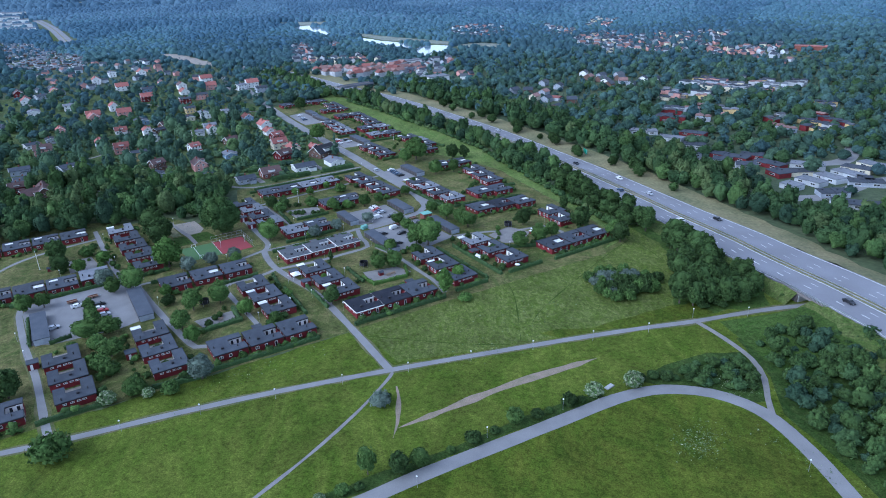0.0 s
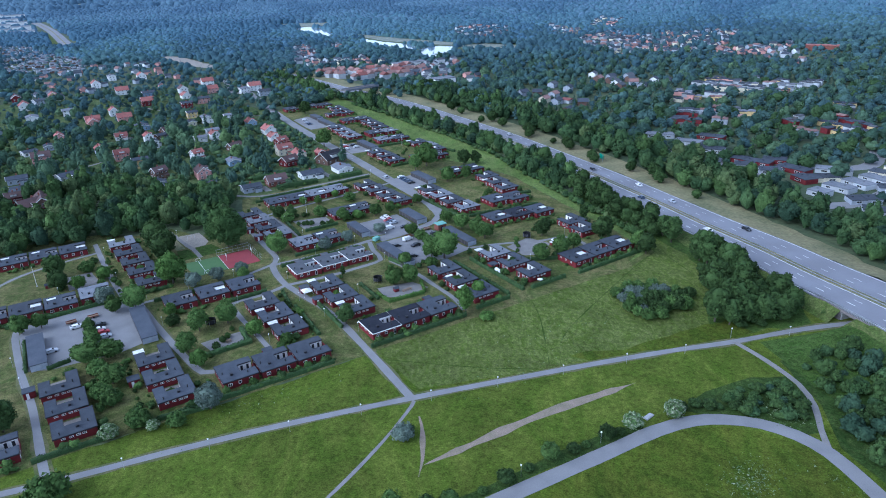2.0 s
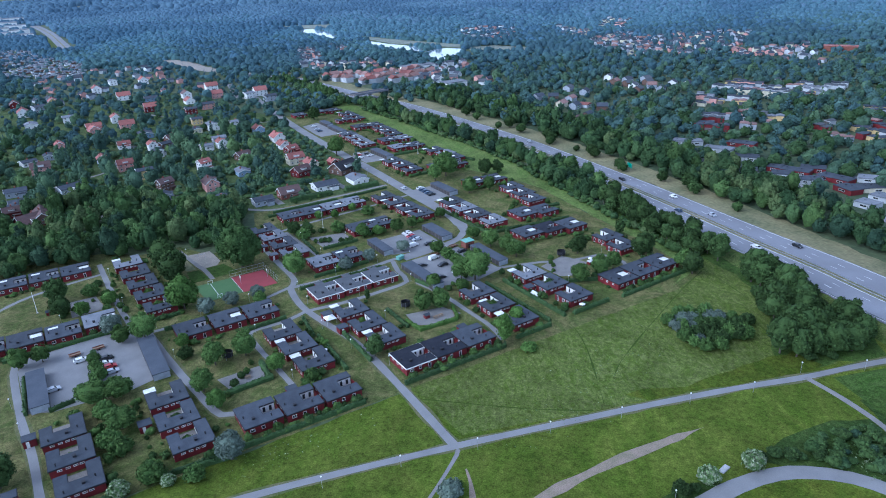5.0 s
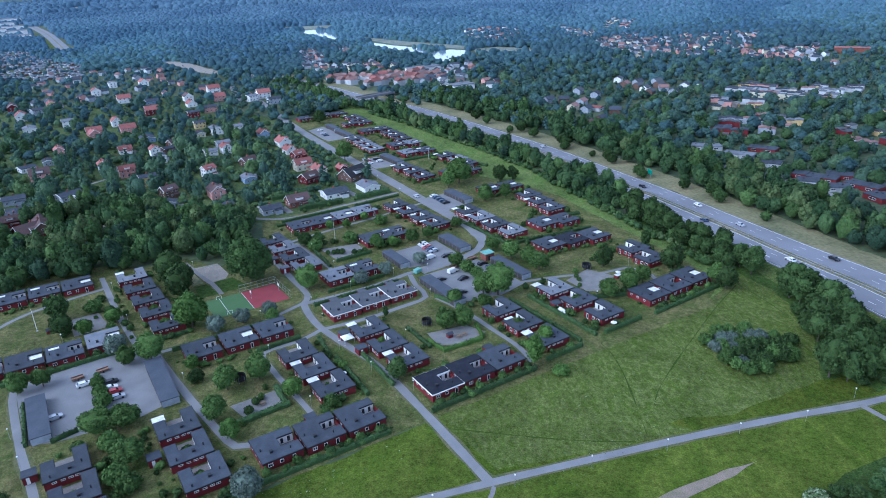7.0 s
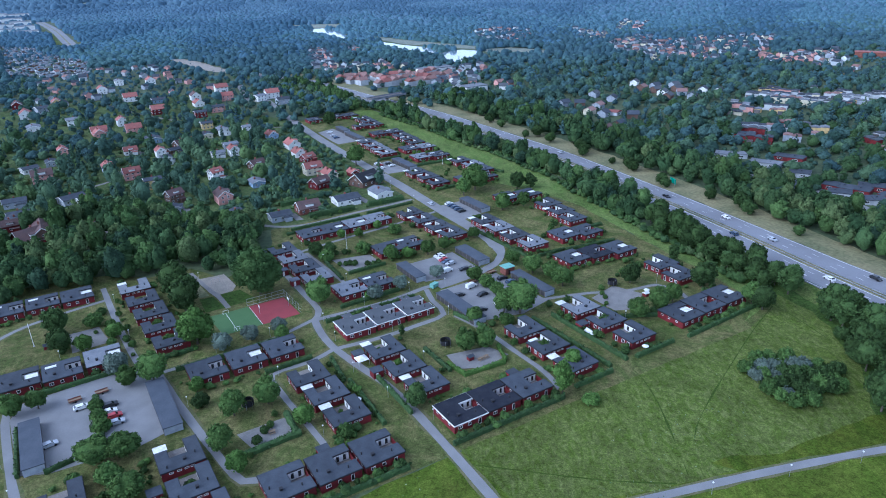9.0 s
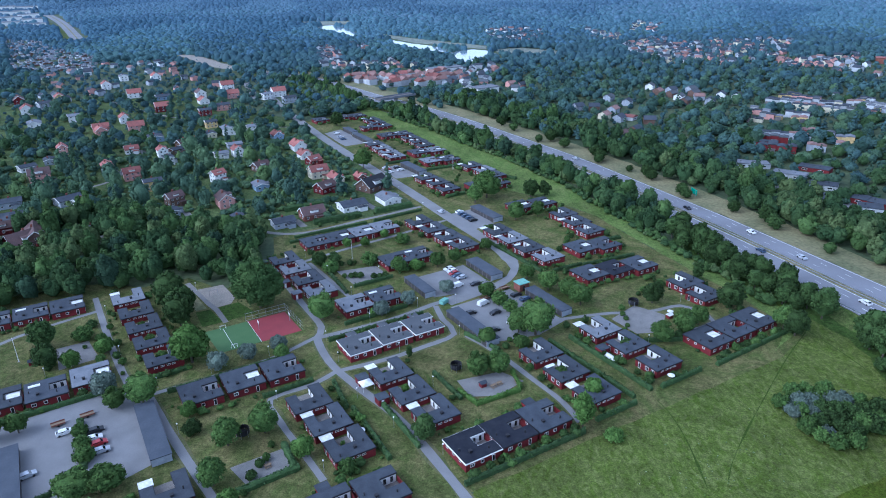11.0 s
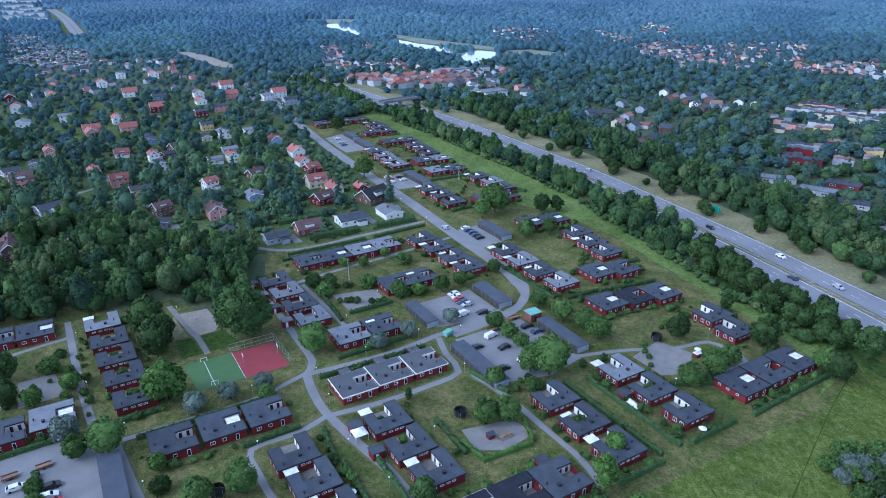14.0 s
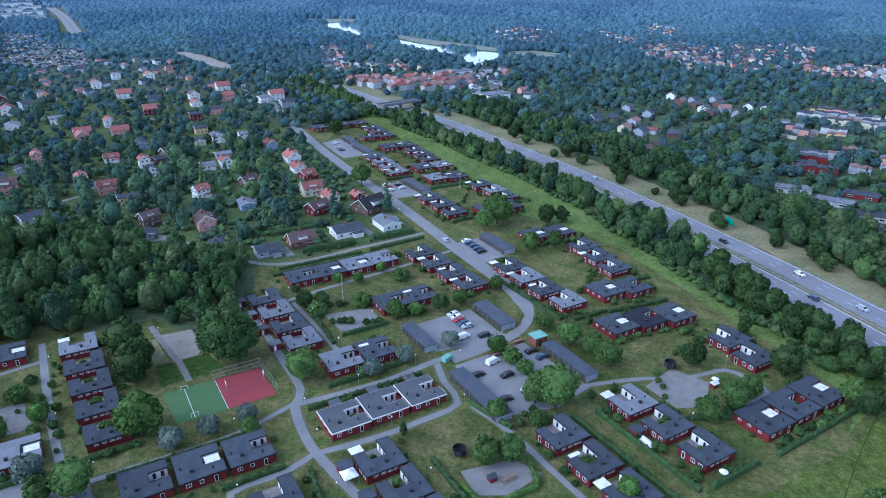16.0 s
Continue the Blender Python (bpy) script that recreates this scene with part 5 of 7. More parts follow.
VILLAS = (
    (-74, 378, 12, "pink", "tile_brown", 4.6), (-63, 323, 13, "grey", "felt", 2.9), (-57, 309, 8, "white", "felt", 4.6), (-59, 294, 10, "white", "felt_light", 2.6), (-90, 335, 12, "grey", "felt", 3.0), (-90, 299, 14, "red", "felt", 3.0), (-58, 266, 6, "cream", "felt_light", 2.4), (-80, 271, 18, "brown", "tile_brown", 2.8),
    (-38, 370, 9, "grey", "tile_red", 5.6), (-27, 351, 10, "pink", "tile_red", 4.4), (-20, 323, 10, "yellow", "felt", 5.0), (-15, 289, 9, "brown", "tile_brown", 4.4), (-19, 273, 8, "grey", "felt", 2.4), (7, 272, 11, "pink", "tile_brown", 4.4))
VILLAS += (
    (-58, 441, 9, "pink", "tile_red", 4.4), (-67, 418, 9, "grey", "felt", 2.8), (-80, 408, 10, "white", "felt", 2.8), (-29, 491, 12, "pink", "tile_red", 2.8), (-5, 484, 12, "pink", "tile_red", 4.4), (2, 444, 14, "blue", "felt", 2.8), (-18, 416, 9, "white", "tile_red", 2.9), (-2, 395, 9, "white", "tile_red", 4.4), (8, 399, 10, "brown", "felt", 2.8), (-2, 373, 8, "white", "felt", 4.4),
    (16, 413, 11, "brown", "tile_brown", 2.8), (30, 370, 9, "white", "felt_light", 3.0), (15, 318, 8, "white", "tile_red", 4.6), (38, 432, 10, "cream", "felt", 2.8), (25, 420, 8, "white", "felt", 2.8))
VILLAS += (
    (51, 434, 12, "white", "felt_light", 4.2), (69, 430, 10, "white", "felt_light", 4.2), (46, 463, 9, "yellow", "felt", 4.4), (53, 512, 10, "red", "felt", 4.4), (44, 390, 10, "grey", "felt_light", 2.8), (40, 368, 9, "white", "tile_red", 4.4), (31, 290, 10, "blue", "felt_light", 2.8), (43, 327, 10, "brown", "tile_brown", 2.8),
    (79, 361, 12, "white", "tile_red", 3.4), (75, 338, 10, "white", "tile_red", 2.8), (75, 322, 9, "red", "tile_red", 2.8), (67, 293, 11, "cream", "tile_red", 4.2), (72, 279, 10, "cream", "tile_red", 2.8), (60, 265, 11, "red", "tile_brown", 3.2), (84, 255, 16, "brown", "trim_black", 3.0), (85, 274, 7, "red", "tile_red", 2.4))
VILLAS += (
    (77, 399, 10, "blue", "tile_red", 3.0), (23, 227, 11, "grey", "felt", 2.7), (39, 230, 12, "brick", "tile_brown", 2.8), (61, 231, 14, "white", "felt", 2.7), (81, 230, 13, "white", "felt_light", 2.7), (5, 238, 8, "brown", "felt", 4.6),
    (-8, 522, 11, "white", "tile_red", 4.4), (-28, 500, 12, "pink", "tile_red", 2.8), (-41, 551, 12, "white", "felt_light", 4.4), (-71, 549, 14, "white", "felt_light", 2.8), (-74, 608, 14, "white", "tile_red", 4.6), (-79, 660, 12, "red", "tile_brown", 5.0), (-60, 627, 12, "grey", "felt", 4.6), (-46, 666, 12, "yellow", "tile_red", 3.0), (26, 551, 12, "red", "tile_red", 4.6), (37, 609, 13, "blue", "felt", 3.0))
VILLAS += (
    (16, 636, 13, "white", "tile_red", 4.4), (64, 566, 12, "white", "tile_red", 3.0), (69, 599, 12, "white", "tile_brown", 4.4), (93, 577, 12, "pink", "tile_red", 4.4), (102, 630, 13, "white", "tile_red", 4.4), (71, 526, 12, "pink", "felt", 4.4), (132, 560, 13, "white", "tile_red", 5.0), (118, 553, 11, "white", "felt_light", 4.4), (130, 524, 12, "grey", "felt", 4.4), (22, 752, 12, "white", "felt_light", 4.6), (52, 734, 13, "white", "tile_red", 4.6), (-1, 704, 12, "white", "tile_red", 5.0))
VILLAS += ((-84, 268, 17, "red", "tile_brown", 2.7), (-93, 292, 9, "red", "tile_brown", 3.2), (-57, 270, 6, "cream", "felt_light", 2.3), (-89, 310, 11, "grey", "felt", 2.8))
for u, v, w, wall, roof, h in VILLAS:
    villa(u, v, dice.choice((0, 90, 0, 90, 20)), w * 0.94, w * 0.70, h * 1.12, wall, roof, "%s detached house with %s roof among trees" % ({"red": "dark red"}.get(wall, wall), {"tile_red": "red tiled", "tile_brown": "brown tiled", "felt": "dark", "felt_light": "pale grey", "trim_black": "black"}[roof]), pitch=0.3 if roof.startswith("felt") else 0.7)

# paved drives beside some of the villas
for u, v, w, wall, roof, h in VILLAS[::2]:
    if v < 420:
        sheet("driveway", [(u + w * 0.55, v - 7), (u + w * 0.55 + 3.6, v - 7.4), (u + w * 0.55 + 3.2, v + 4), (u + w * 0.55, v + 4)], 0.06, "gravel", "pale gravel drive beside a villa", "driveway", 0.2)
taken = [(u, v, 7.6, 20 if h < 3.5 else 15) for u, v, w_, a_, b_, h in VILLAS]
# streets of the villa quarter stay out of the trees
for name, pts in (("villa_street", [(92, 214), (60, 213), (20, 216), (-8, 262), (-20, 268)]), ("villa_lane", [(95, 430), (60, 455), (20, 540), (-10, 640)]), ("garden_lane", [(-90, 345), (-45, 350), (-30, 372)])):
    way(name, pts, 2.4, "gravel", 0.05, "narrow gravel lane between villa gardens", "street")
    taken += [(-0 + u, v, 5) for u, v in pts]
taken += [(84, v, 11) for v in range(290, 440, 12)]
grove([(-160, 296), (-76, 292), (-44, 292), (-12, 262), (8, 246), (90, 244), (94, 300), (97, 340), (100, 420), (-160, 420)], 11.8, "w", 6.5, 12.5, 0.95, taken, (dark2, dark2, mid2))
grove([(-160, 296), (-76, 292), (-44, 292), (-12, 262), (8, 246), (90, 244), (94, 300), (97, 340), (100, 420), (-160, 420)], 5.4, "w", 2.6, 6.6, 0.85, [(a, b, 6.3, 9) for a, b, *c in taken[:-13]], (low_dark, low_mid, low_mid, low_fresh))
grove([(121, 448), (119, 482), (140, 490), (188, 486), (186, 466), (176, 454), (150, 448)], 6.0, "w", 5.5, 8.5, 0.75, (), (mid, mid, silver, dark))
grove([(14, 220), (88, 219), (90, 242), (8, 244)], 6.0, "w", 2.6, 6.0, 0.8, taken, (low_dark, low_mid, low_fresh))
grove([(144, 50), (150, 53), (156, 96), (160, 112), (164, 129), (168, 154), (178, 195), (182, 246), (183, 299), (184, 365), (180, 419), (176, 419), (179, 365), (178, 299), (177, 246), (173, 195), (163, 154), (159, 129), (155, 112), (151, 96)], 3.2, "w", 2.6, 5.5, 0.8, (), (fringe, fringe, fringe_green))
wood("belt_shrubs", fringe, "shrub", ("wood_dark", "wood_mid"), "dark shrubs along the foot of the tree belt")
wood("green_belt_shrubs", fringe_green, "shrub", ("wood_mid", "wood_olive"), "green shrubs along the foot of the tree belt")
wood("dark_wood", dark, "near", ("wood_dark", "wood_dark", "wood_dark", "wood_mid", "wood_pine"), "close stand of dark green woodland trees")
wood("green_wood", mid, "near", ("wood_mid", "wood_dark", "wood_olive"), "close stand of green woodland and garden trees")
wood("thicket", thicket, "thick", ("wood_dark", "leaf_dark", "leaf_dark", "wood_pine"), "dense thicket of dark green bushes")
wood("green_thicket", thicket_green, "thick", ("wood_mid", "leaf_dark"), "lighter green bushes in the thicket")
wood("silvery_wood", silver, "near", ("wood_silver",), "grey-green willows behind the far terraces")
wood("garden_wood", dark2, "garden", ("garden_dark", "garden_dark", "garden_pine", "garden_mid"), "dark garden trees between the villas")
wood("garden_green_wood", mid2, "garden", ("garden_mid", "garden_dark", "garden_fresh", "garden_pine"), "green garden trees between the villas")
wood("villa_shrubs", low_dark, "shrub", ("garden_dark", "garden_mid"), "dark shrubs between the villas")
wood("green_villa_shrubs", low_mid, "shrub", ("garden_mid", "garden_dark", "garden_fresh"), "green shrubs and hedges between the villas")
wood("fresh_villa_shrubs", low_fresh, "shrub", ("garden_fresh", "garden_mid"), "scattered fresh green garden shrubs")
sheet("gardens", [(-160, 292), (-44, 292), (-10, 262), (8, 216), (90, 216), (98, 300), (108, 440), (60, 660), (-160, 660)], 0.025, "garden", "villa gardens with lawns", "lawn", 1.0)

# ---- terraces beyond the motorway
dice = random.Random(11)


def prism_roof(w, d, h, up=1.5):
    """A low gabled roof whose ridge runs front to back."""
    bm = bmesh.new()
    prof = [(-w / 2 - 0.1, h), (w / 2 + 0.1, h), (w / 2 + 0.1, h + 0.2), (0, h + up), (-w / 2 - 0.1, h + 0.2)]
    a, b = [bm.verts.new((x, -d / 2 - 0.3, z)) for x, z in prof], [bm.verts.new((x, d / 2 + 0.3, z)) for x, z in prof]
    bm.faces.new(a)
    bm.faces.new(b[::-1])
    for i in range(5):
        bm.faces.new((a[i], b[i], b[(i + 1) % 5], a[(i + 1) % 5]))
    bmesh.ops.recalc_face_normals(bm, faces=bm.faces[:])
    return bm


def block(u, v, turn, n, wall, roof, w, h=2.8, d=8.0, label=""):
    """Row houses side by side; the line u, v, turn is the foot of their fronts."""
    c, s = math.cos(radians(turn)), math.sin(radians(turn))
    for i in range(n):
        x, y = c * w * (i + 0.5) - s * d / 2, s * w * (i + 0.5) + c * d / 2
        g = thing("row_house", label, "row house", "row houses beyond the motorway", spot(u + x, v + y, 0, turn))
        tall = h + 0.25 * ((i + n) % 2)
        part("wall", boxed((-w / 2 + 0.05, -d / 2, 0, w / 2 - 0.05, d / 2, tall)), "far_pale" if wall == "white" else wall, g)
        if roof.startswith("tile"):
            part("roof", prism_roof(w, d, tall), roof, g, "low gabled roof")
        else:
            part("roof", boxed((-w / 2 + 0.02, -d / 2 - 0.3, tall, w / 2 - 0.02, d / 2 + 0.3, tall + 0.3), (-w / 4, 0.2, tall + 0.3, -w / 4 + 0.8, 1.0, tall + 0.9)), roof, g, "flat roof with a low hood")
        if u < 330:
            window_at(g, 0, -d / 2, 0, w * 0.35, 1.1, 0.9)


BLOCKS = (
    (282.9, 171.9, -61, 1, "white", "felt_light", 9.1),
    (289.7, 161.9, -38, 1, "white", "felt_light", 8),
    (284.7, 148.9, -71, 2, "white", "felt_light", 8.9),
    (307.1, 148, -74, 2, "red", "felt", 8.7),
    (281.1, 124, -64, 2, "white", "felt", 7),
    (260.3, 104.7, -15, 2, "grey", "felt", 6.8),
    (248.5, 146, -26, 2, "white", "felt", 7.1),
    (276.7, 98.6, -76, 3, "red", "felt", 7.6),
    (288.7, 85.8, -61, 2, "red", "felt", 6.6),
    (283.7, 73.4, -92, 2, "red", "felt", 9),
    (273, 57.5, -108, 1, "red", "felt", 11.8),
    (266.3, 88.8, -59, 1, "white", "felt", 11.1),
    (268.1, 73.1, -49, 2, "white", "felt", 6),
    (256.4, 37.7, -92, 1, "white", "felt_light", 9.7),
    (271.9, 38.9, -94, 2, "white", "felt_light", 7.4),
    (286.8, 37.3, -102, 2, "white", "felt_light", 7.7),
    (301.2, 35.8, -102, 2, "white", "felt_light", 8.4),
    (294.1, 56.1, -60, 2, "white", "felt_light", 9.4),
    (273.2, 48.8, -37, 2, "cream", "felt", 9.4),
    (311.7, 36.4, -82, 2, "cream", "felt", 8),
)
BLOCKS += (
    (327.8, 36, -99, 2, "cream", "felt_light", 9.4),
    (286.8, 17.1, -50, 2, "grey", "felt", 8.8),
    (257.5, 15, -37, 2, "grey", "felt", 7.4),
    (247.9, 4.4, -57, 3, "white", "felt", 7.9),
    (294.5, 16.4, -53, 1, "red", "felt", 7.8),
)
BLOCKS += (
    (323, 294, 20, 1, "white", "tile_red", 9),
    (276, 259, 0, 2, "cream", "tile_brown", 8),
)
CLUSTERS = (
    (((402, 259), (436, 276), (500, 291), (534, 261), (488, 226), (459, 220), (432, 219), (380, 224), (382, 240)), -64, ("grey", "red", "far_pale", "yellow", "far_pale", "pink", "cream")),
    (((351, 207), (375, 211), (405, 186), (394, 166), (368, 153), (345, 160), (324, 182)), -58, ("red", "grey", "red", "yellow", "far_pale", "grey")),
    (((497, 231), (543, 246), (558, 211), (503, 183), (481, 219)), -70, ("far_pale", "pink", "yellow", "grey", "far_pale")),
    (((385, 138), (404, 145), (436, 123), (405, 72), (395, 67), (385, 92), (366, 108)), -100, ("yellow", "grey", "red", "far_pale", "grey", "red")),
    (((468, 147), (492, 155), (481, 139), (459, 129), (456, 136)), -40, ("far_pale", "yellow")))


def cluster(poly, turn, walls):
    """Staggered rows of small two-storey row houses that fill an outline."""
    c, s = math.cos(radians(turn)), math.sin(radians(turn))
    us, vs = [p[0] for p in poly], [p[1] for p in poly]
    cu, cv = (min(us) + max(us)) / 2, (min(vs) + max(vs)) / 2
    for row in range(-9, 10):
        left = 0
        for i in range(-16, 17):
            if left == 0:
                left, wall, roof = dice.randrange(1, 5), dice.choice(walls), dice.choice(("felt", "felt_light", "felt_grey", "felt", "felt", "tile_town"))
                turned, back, tall = turn + dice.choice((0, 0, 90)), dice.uniform(-3, 3), dice.uniform(2.6, 4.2)
                if dice.random() < 0.4:
                    wall = None
            left -= 1
            x, y = 5.6 * i, 14.5 * row + back
            u, v = cu + c * x - s * y, cv + s * x + c * y
            if wall is None or not inside((u, v), poly):
                continue
            g = thing("row_house", "small %s row house with a %s low roof" % ({"red": "dark red", "far_pale": "white"}.get(wall, wall), {"felt": "dark", "felt_light": "pale", "felt_grey": "grey", "tile_town": "faded tiled"}[roof]), "row house", "row houses beyond the motorway", spot(u, v, 0, turned))
            h = tall + 0.5 * (i % 2)
            part("wall", boxed((-2.75, -2.75, 0, 2.75, 2.75, h), (-2.75, 2.75, 0, -2.6, 5.2, 1.7)), wall, g)
            part("roof", prism_roof(5.6, 5.6, h, 0.9), roof, g, "low gabled roof")
            if i % 3 == 0:
                part("lean_to", boxed((-2.0, -5.0, 0, 2.0, -2.75, 2.2), (-2.1, -5.2, 2.2, 2.1, -2.75, 2.35)), dice.choice(("far_pale", "felt_grey", "shed")), g, "low flat-roofed lean-to")
            HOUSED.append((u, v))


HOUSED = []
for poly, turn, walls in CLUSTERS:
    cluster(poly, turn, walls)
for u, v, turn, n, wall, roof, w in BLOCKS:
    block(u, v, turn, n, wall, roof, w, 2.4 if u < 330 else 3.8, label="%s row house with a %s low roof" % ({"red": "dark red"}.get(wall, wall), {"felt": "dark", "felt_light": "pale", "tile_red": "red tiled", "tile_town": "faded tiled", "tile_brown": "brown tiled"}[roof]))
for pts in ([(236, 30), (262, 14), (300, 14), (340, 8), (380, 40)], [(255, 155), (275, 120), (262, 64)], [(300, 60), (330, 45), (370, 60)]):
    way("estate_street", pts, 9, "asphalt", 0.05, "asphalt yard between row houses", "street")

# ---- distant settlement and forest
dice = random.Random(23)
FAR, TOWNS = [], (
    (((763, 840), (772, 790), (720, 700), (654, 689)), 14, "gpwc"), (((914, 905), (976, 867), (819, 719), (779, 743)), 14, "wgcp"), (((643, 647), (777, 686), (621, 478), (568, 468), (606, 570)), 52, "wgcpgg"),
    (((698, 614), (766, 605), (869, 576), (879, 537), (680, 401), (697, 455), (605, 426), (611, 484)), 80, "wggcpg"), (((720, 465), (697, 412), (798, 395), (693, 337), (660, 393)), 28, "gpwc"), (((344, 385), (391, 346), (344, 302), (386, 306), (363, 281), (296, 257), (274, 270), (290, 324)), 9, "grgc"),
    (((624, 973), (724, 913), (641, 768), (550, 734), (566, 871)), 34, "wpwr"), (((308, 584), (360, 592), (411, 603), (383, 558), (301, 504), (284, 508)), 22, "wpgw"), (((241, 728), (323, 702), (326, 633), (237, 665)), 24, "wwpc"), (((308, 913), (325, 870), (264, 714), (240, 717)), 30, "wgwp"), (((361, 917), (364, 846), (341, 812)), 7, "rpw"),
    (((-60, 640), (100, 640), (100, 900), (-60, 900)), 34, "wpwg"), (((-330, 430), (-95, 430), (-95, 900), (-330, 900)), 56, "wgp"), (((640, 280), (760, 280), (760, 420), (640, 420)), 12, "wp"), (((290, 440), (345, 440), (345, 540), (290, 540)), 10, "wp"), (((395, 300), (470, 300), (440, 400), (390, 380)), 12, "wrg"))
ALLOTMENTS = ((-89, 1355), (-42, 1281), (-11, 1105), (16, 993), (6, 868), (-34, 869), (-84, 921))


def strewn(poly, n, gap):
    """Random places inside an outline, no two nearer than gap."""
    out = []
    for i in range(n * 30):
        p = (dice.uniform(min(q[0] for q in poly), max(q[0] for q in poly)), dice.uniform(min(q[1] for q in poly), max(q[1] for q in poly)))
        if len(out) < n and inside(p, poly) and all((p[0] - a) ** 2 + (p[1] - b) ** 2 > gap * gap for a, b in out):
            out.append(p)
    return out


PALE = {"w": "white", "p": "pink", "c": "cream", "g": "grey", "r": "brown"}
for poly, n, walls in TOWNS:
    for p in strewn(poly, n, 12):
        FAR.append((*p, PALE[dice.choice(walls)], dice.choice(("tile_town", "felt", "felt_grey", "felt", "felt_grey"))))
FAR_PROTO = {}


def far_house(u, v, wall, roof):
    g = thing("house", "distant %s house with a %s roof" % ({"red": "dark red"}.get(wall, wall), {"tile_town": "faded red tiled", "felt": "dark", "felt_grey": "grey"}[roof]), "house", "distant houses", spot(u, v, 0, 20))
    bm = bmesh.new()
    prof = [(-3.6, 0), (3.6, 0), (3.6, 3.8), (0, 5.8), (-3.6, 3.8)]
    a, b = [bm.verts.new((-4.2, y, z)) for y, z in prof], [bm.verts.new((4.2, y, z)) for y, z in prof]
    bm.faces.new(a[::-1])
    bm.faces.new(b)
    for i in range(5):
        bm.faces.new((a[i], a[(i + 1) % 5], b[(i + 1) % 5], b[i]))
    part("wall", bm, wall, g)
    bm = bmesh.new()
    prof = [(-4.1, 3.5), (0, 5.85), (4.1, 3.5), (4.1, 3.75), (0, 6.1), (-4.1, 3.75)]
    a, b = [bm.verts.new((-4.6, y, z)) for y, z in prof], [bm.verts.new((4.6, y, z)) for y, z in prof]
    bm.faces.new(a[::-1])
    bm.faces.new(b)
    for i in range(6):
        bm.faces.new((a[i], a[(i + 1) % 6], b[(i + 1) % 6], b[i]))
    bmesh.ops.recalc_face_normals(bm, faces=bm.faces[:])
    part("roof", bm, roof, g, "gabled roof")
    return g


FAR.sort(key=lambda f: f[0] ** 2 + (f[1] + 100) ** 2)
for n, (u, v, wall, roof) in enumerate(FAR):
    if (wall, roof) not in FAR_PROTO:
        FAR_PROTO[wall, roof] = far_house(u, v, wall, roof)
    elif n < 46:
        copy_thing(FAR_PROTO[wall, roof], spot(u, v, 0, dice.choice((0, 90, 30, -40))))
def gabled(walls, roofs, u, v, w, d, e, up, turn):
    """A small gabled house, added to a mesh of walls and a mesh of roofs."""
    m = spot(u, v, 0, turn)
    for bm, pts, quads in (
            (walls, [(-w, -d, 0), (w, -d, 0), (w, d, 0), (-w, d, 0), (-w, -d, e), (w, -d, e), (w, d, e), (-w, d, e), (-w, 0, e + up * 0.94), (w, 0, e + up * 0.94)], ((0, 1, 5, 4), (2, 3, 7, 6), (1, 2, 6, 9, 5), (3, 0, 4, 8, 7))),
            (roofs, [(-w - 0.4, -d - 0.4, e - 0.1), (w + 0.4, -d - 0.4, e - 0.1), (w + 0.4, d + 0.4, e - 0.1), (-w - 0.4, d + 0.4, e - 0.1), (-w - 0.4, 0, e + up), (w + 0.4, 0, e + up)], ((0, 1, 5, 4), (2, 3, 4, 5)))):
        vs = [bm.verts.new(m @ Vector(p)) for p in pts]
        for q in quads:
            bm.faces.new([vs[k] for k in q])


for wall, roof in itertools.product(("white", "cream", "pink", "grey"), ("felt", "tile_town")):
    bm, bm2 = bmesh.new(), bmesh.new()
    for u, v, w_, r_ in FAR[46:]:
        if (r_ == "tile_town") == (roof == "tile_town") and (w_ == wall or wall == "grey" and w_ == "brown"):
            gabled(bm, bm2, u, v, dice.uniform(2.8, 4.6), dice.uniform(2.6, 3.6), dice.uniform(2.6, 4.6), dice.uniform(1.4, 2.6), dice.choice((0, 90, 60, 25, -30, 110)) + dice.uniform(-8, 8))
    if not bm.verts:
        continue
    far_town = thing("far_houses", "far %s houses with %s roofs in the forest" % (wall, "faded tiled" if roof == "tile_town" else "dark"), "houses", kind="stuff")
    part("far_wall", bm, "far_pale" if wall == "white" else wall, far_town, kind="stuff")
    part("far_roof", bm2, roof, far_town, kind="stuff")
for wall, roof, n in (("white", "felt", 110), ("brown", "felt_light", 130), ("grey", "felt_light", 90)):
    bm, bm2 = bmesh.new(), bmesh.new()
    for u, v in strewn(ALLOTMENTS, n, 6.5):
        gabled(bm, bm2, u, v, dice.uniform(1.8, 3.0), dice.uniform(1.5, 2.2), 2.3, dice.uniform(0.5, 1.1), dice.choice((20, 110)) + dice.uniform(-6, 6))
    huts = thing("allotment_huts", "many small %s allotment huts with %s roofs" % (wall, "dark" if roof == "felt" else "pale"), "huts", kind="stuff")
    part("hut_wall", bm, "far_pale" if wall == "white" else wall, huts, kind="stuff")
    part("hut_roof", bm2, roof, huts, kind="stuff")

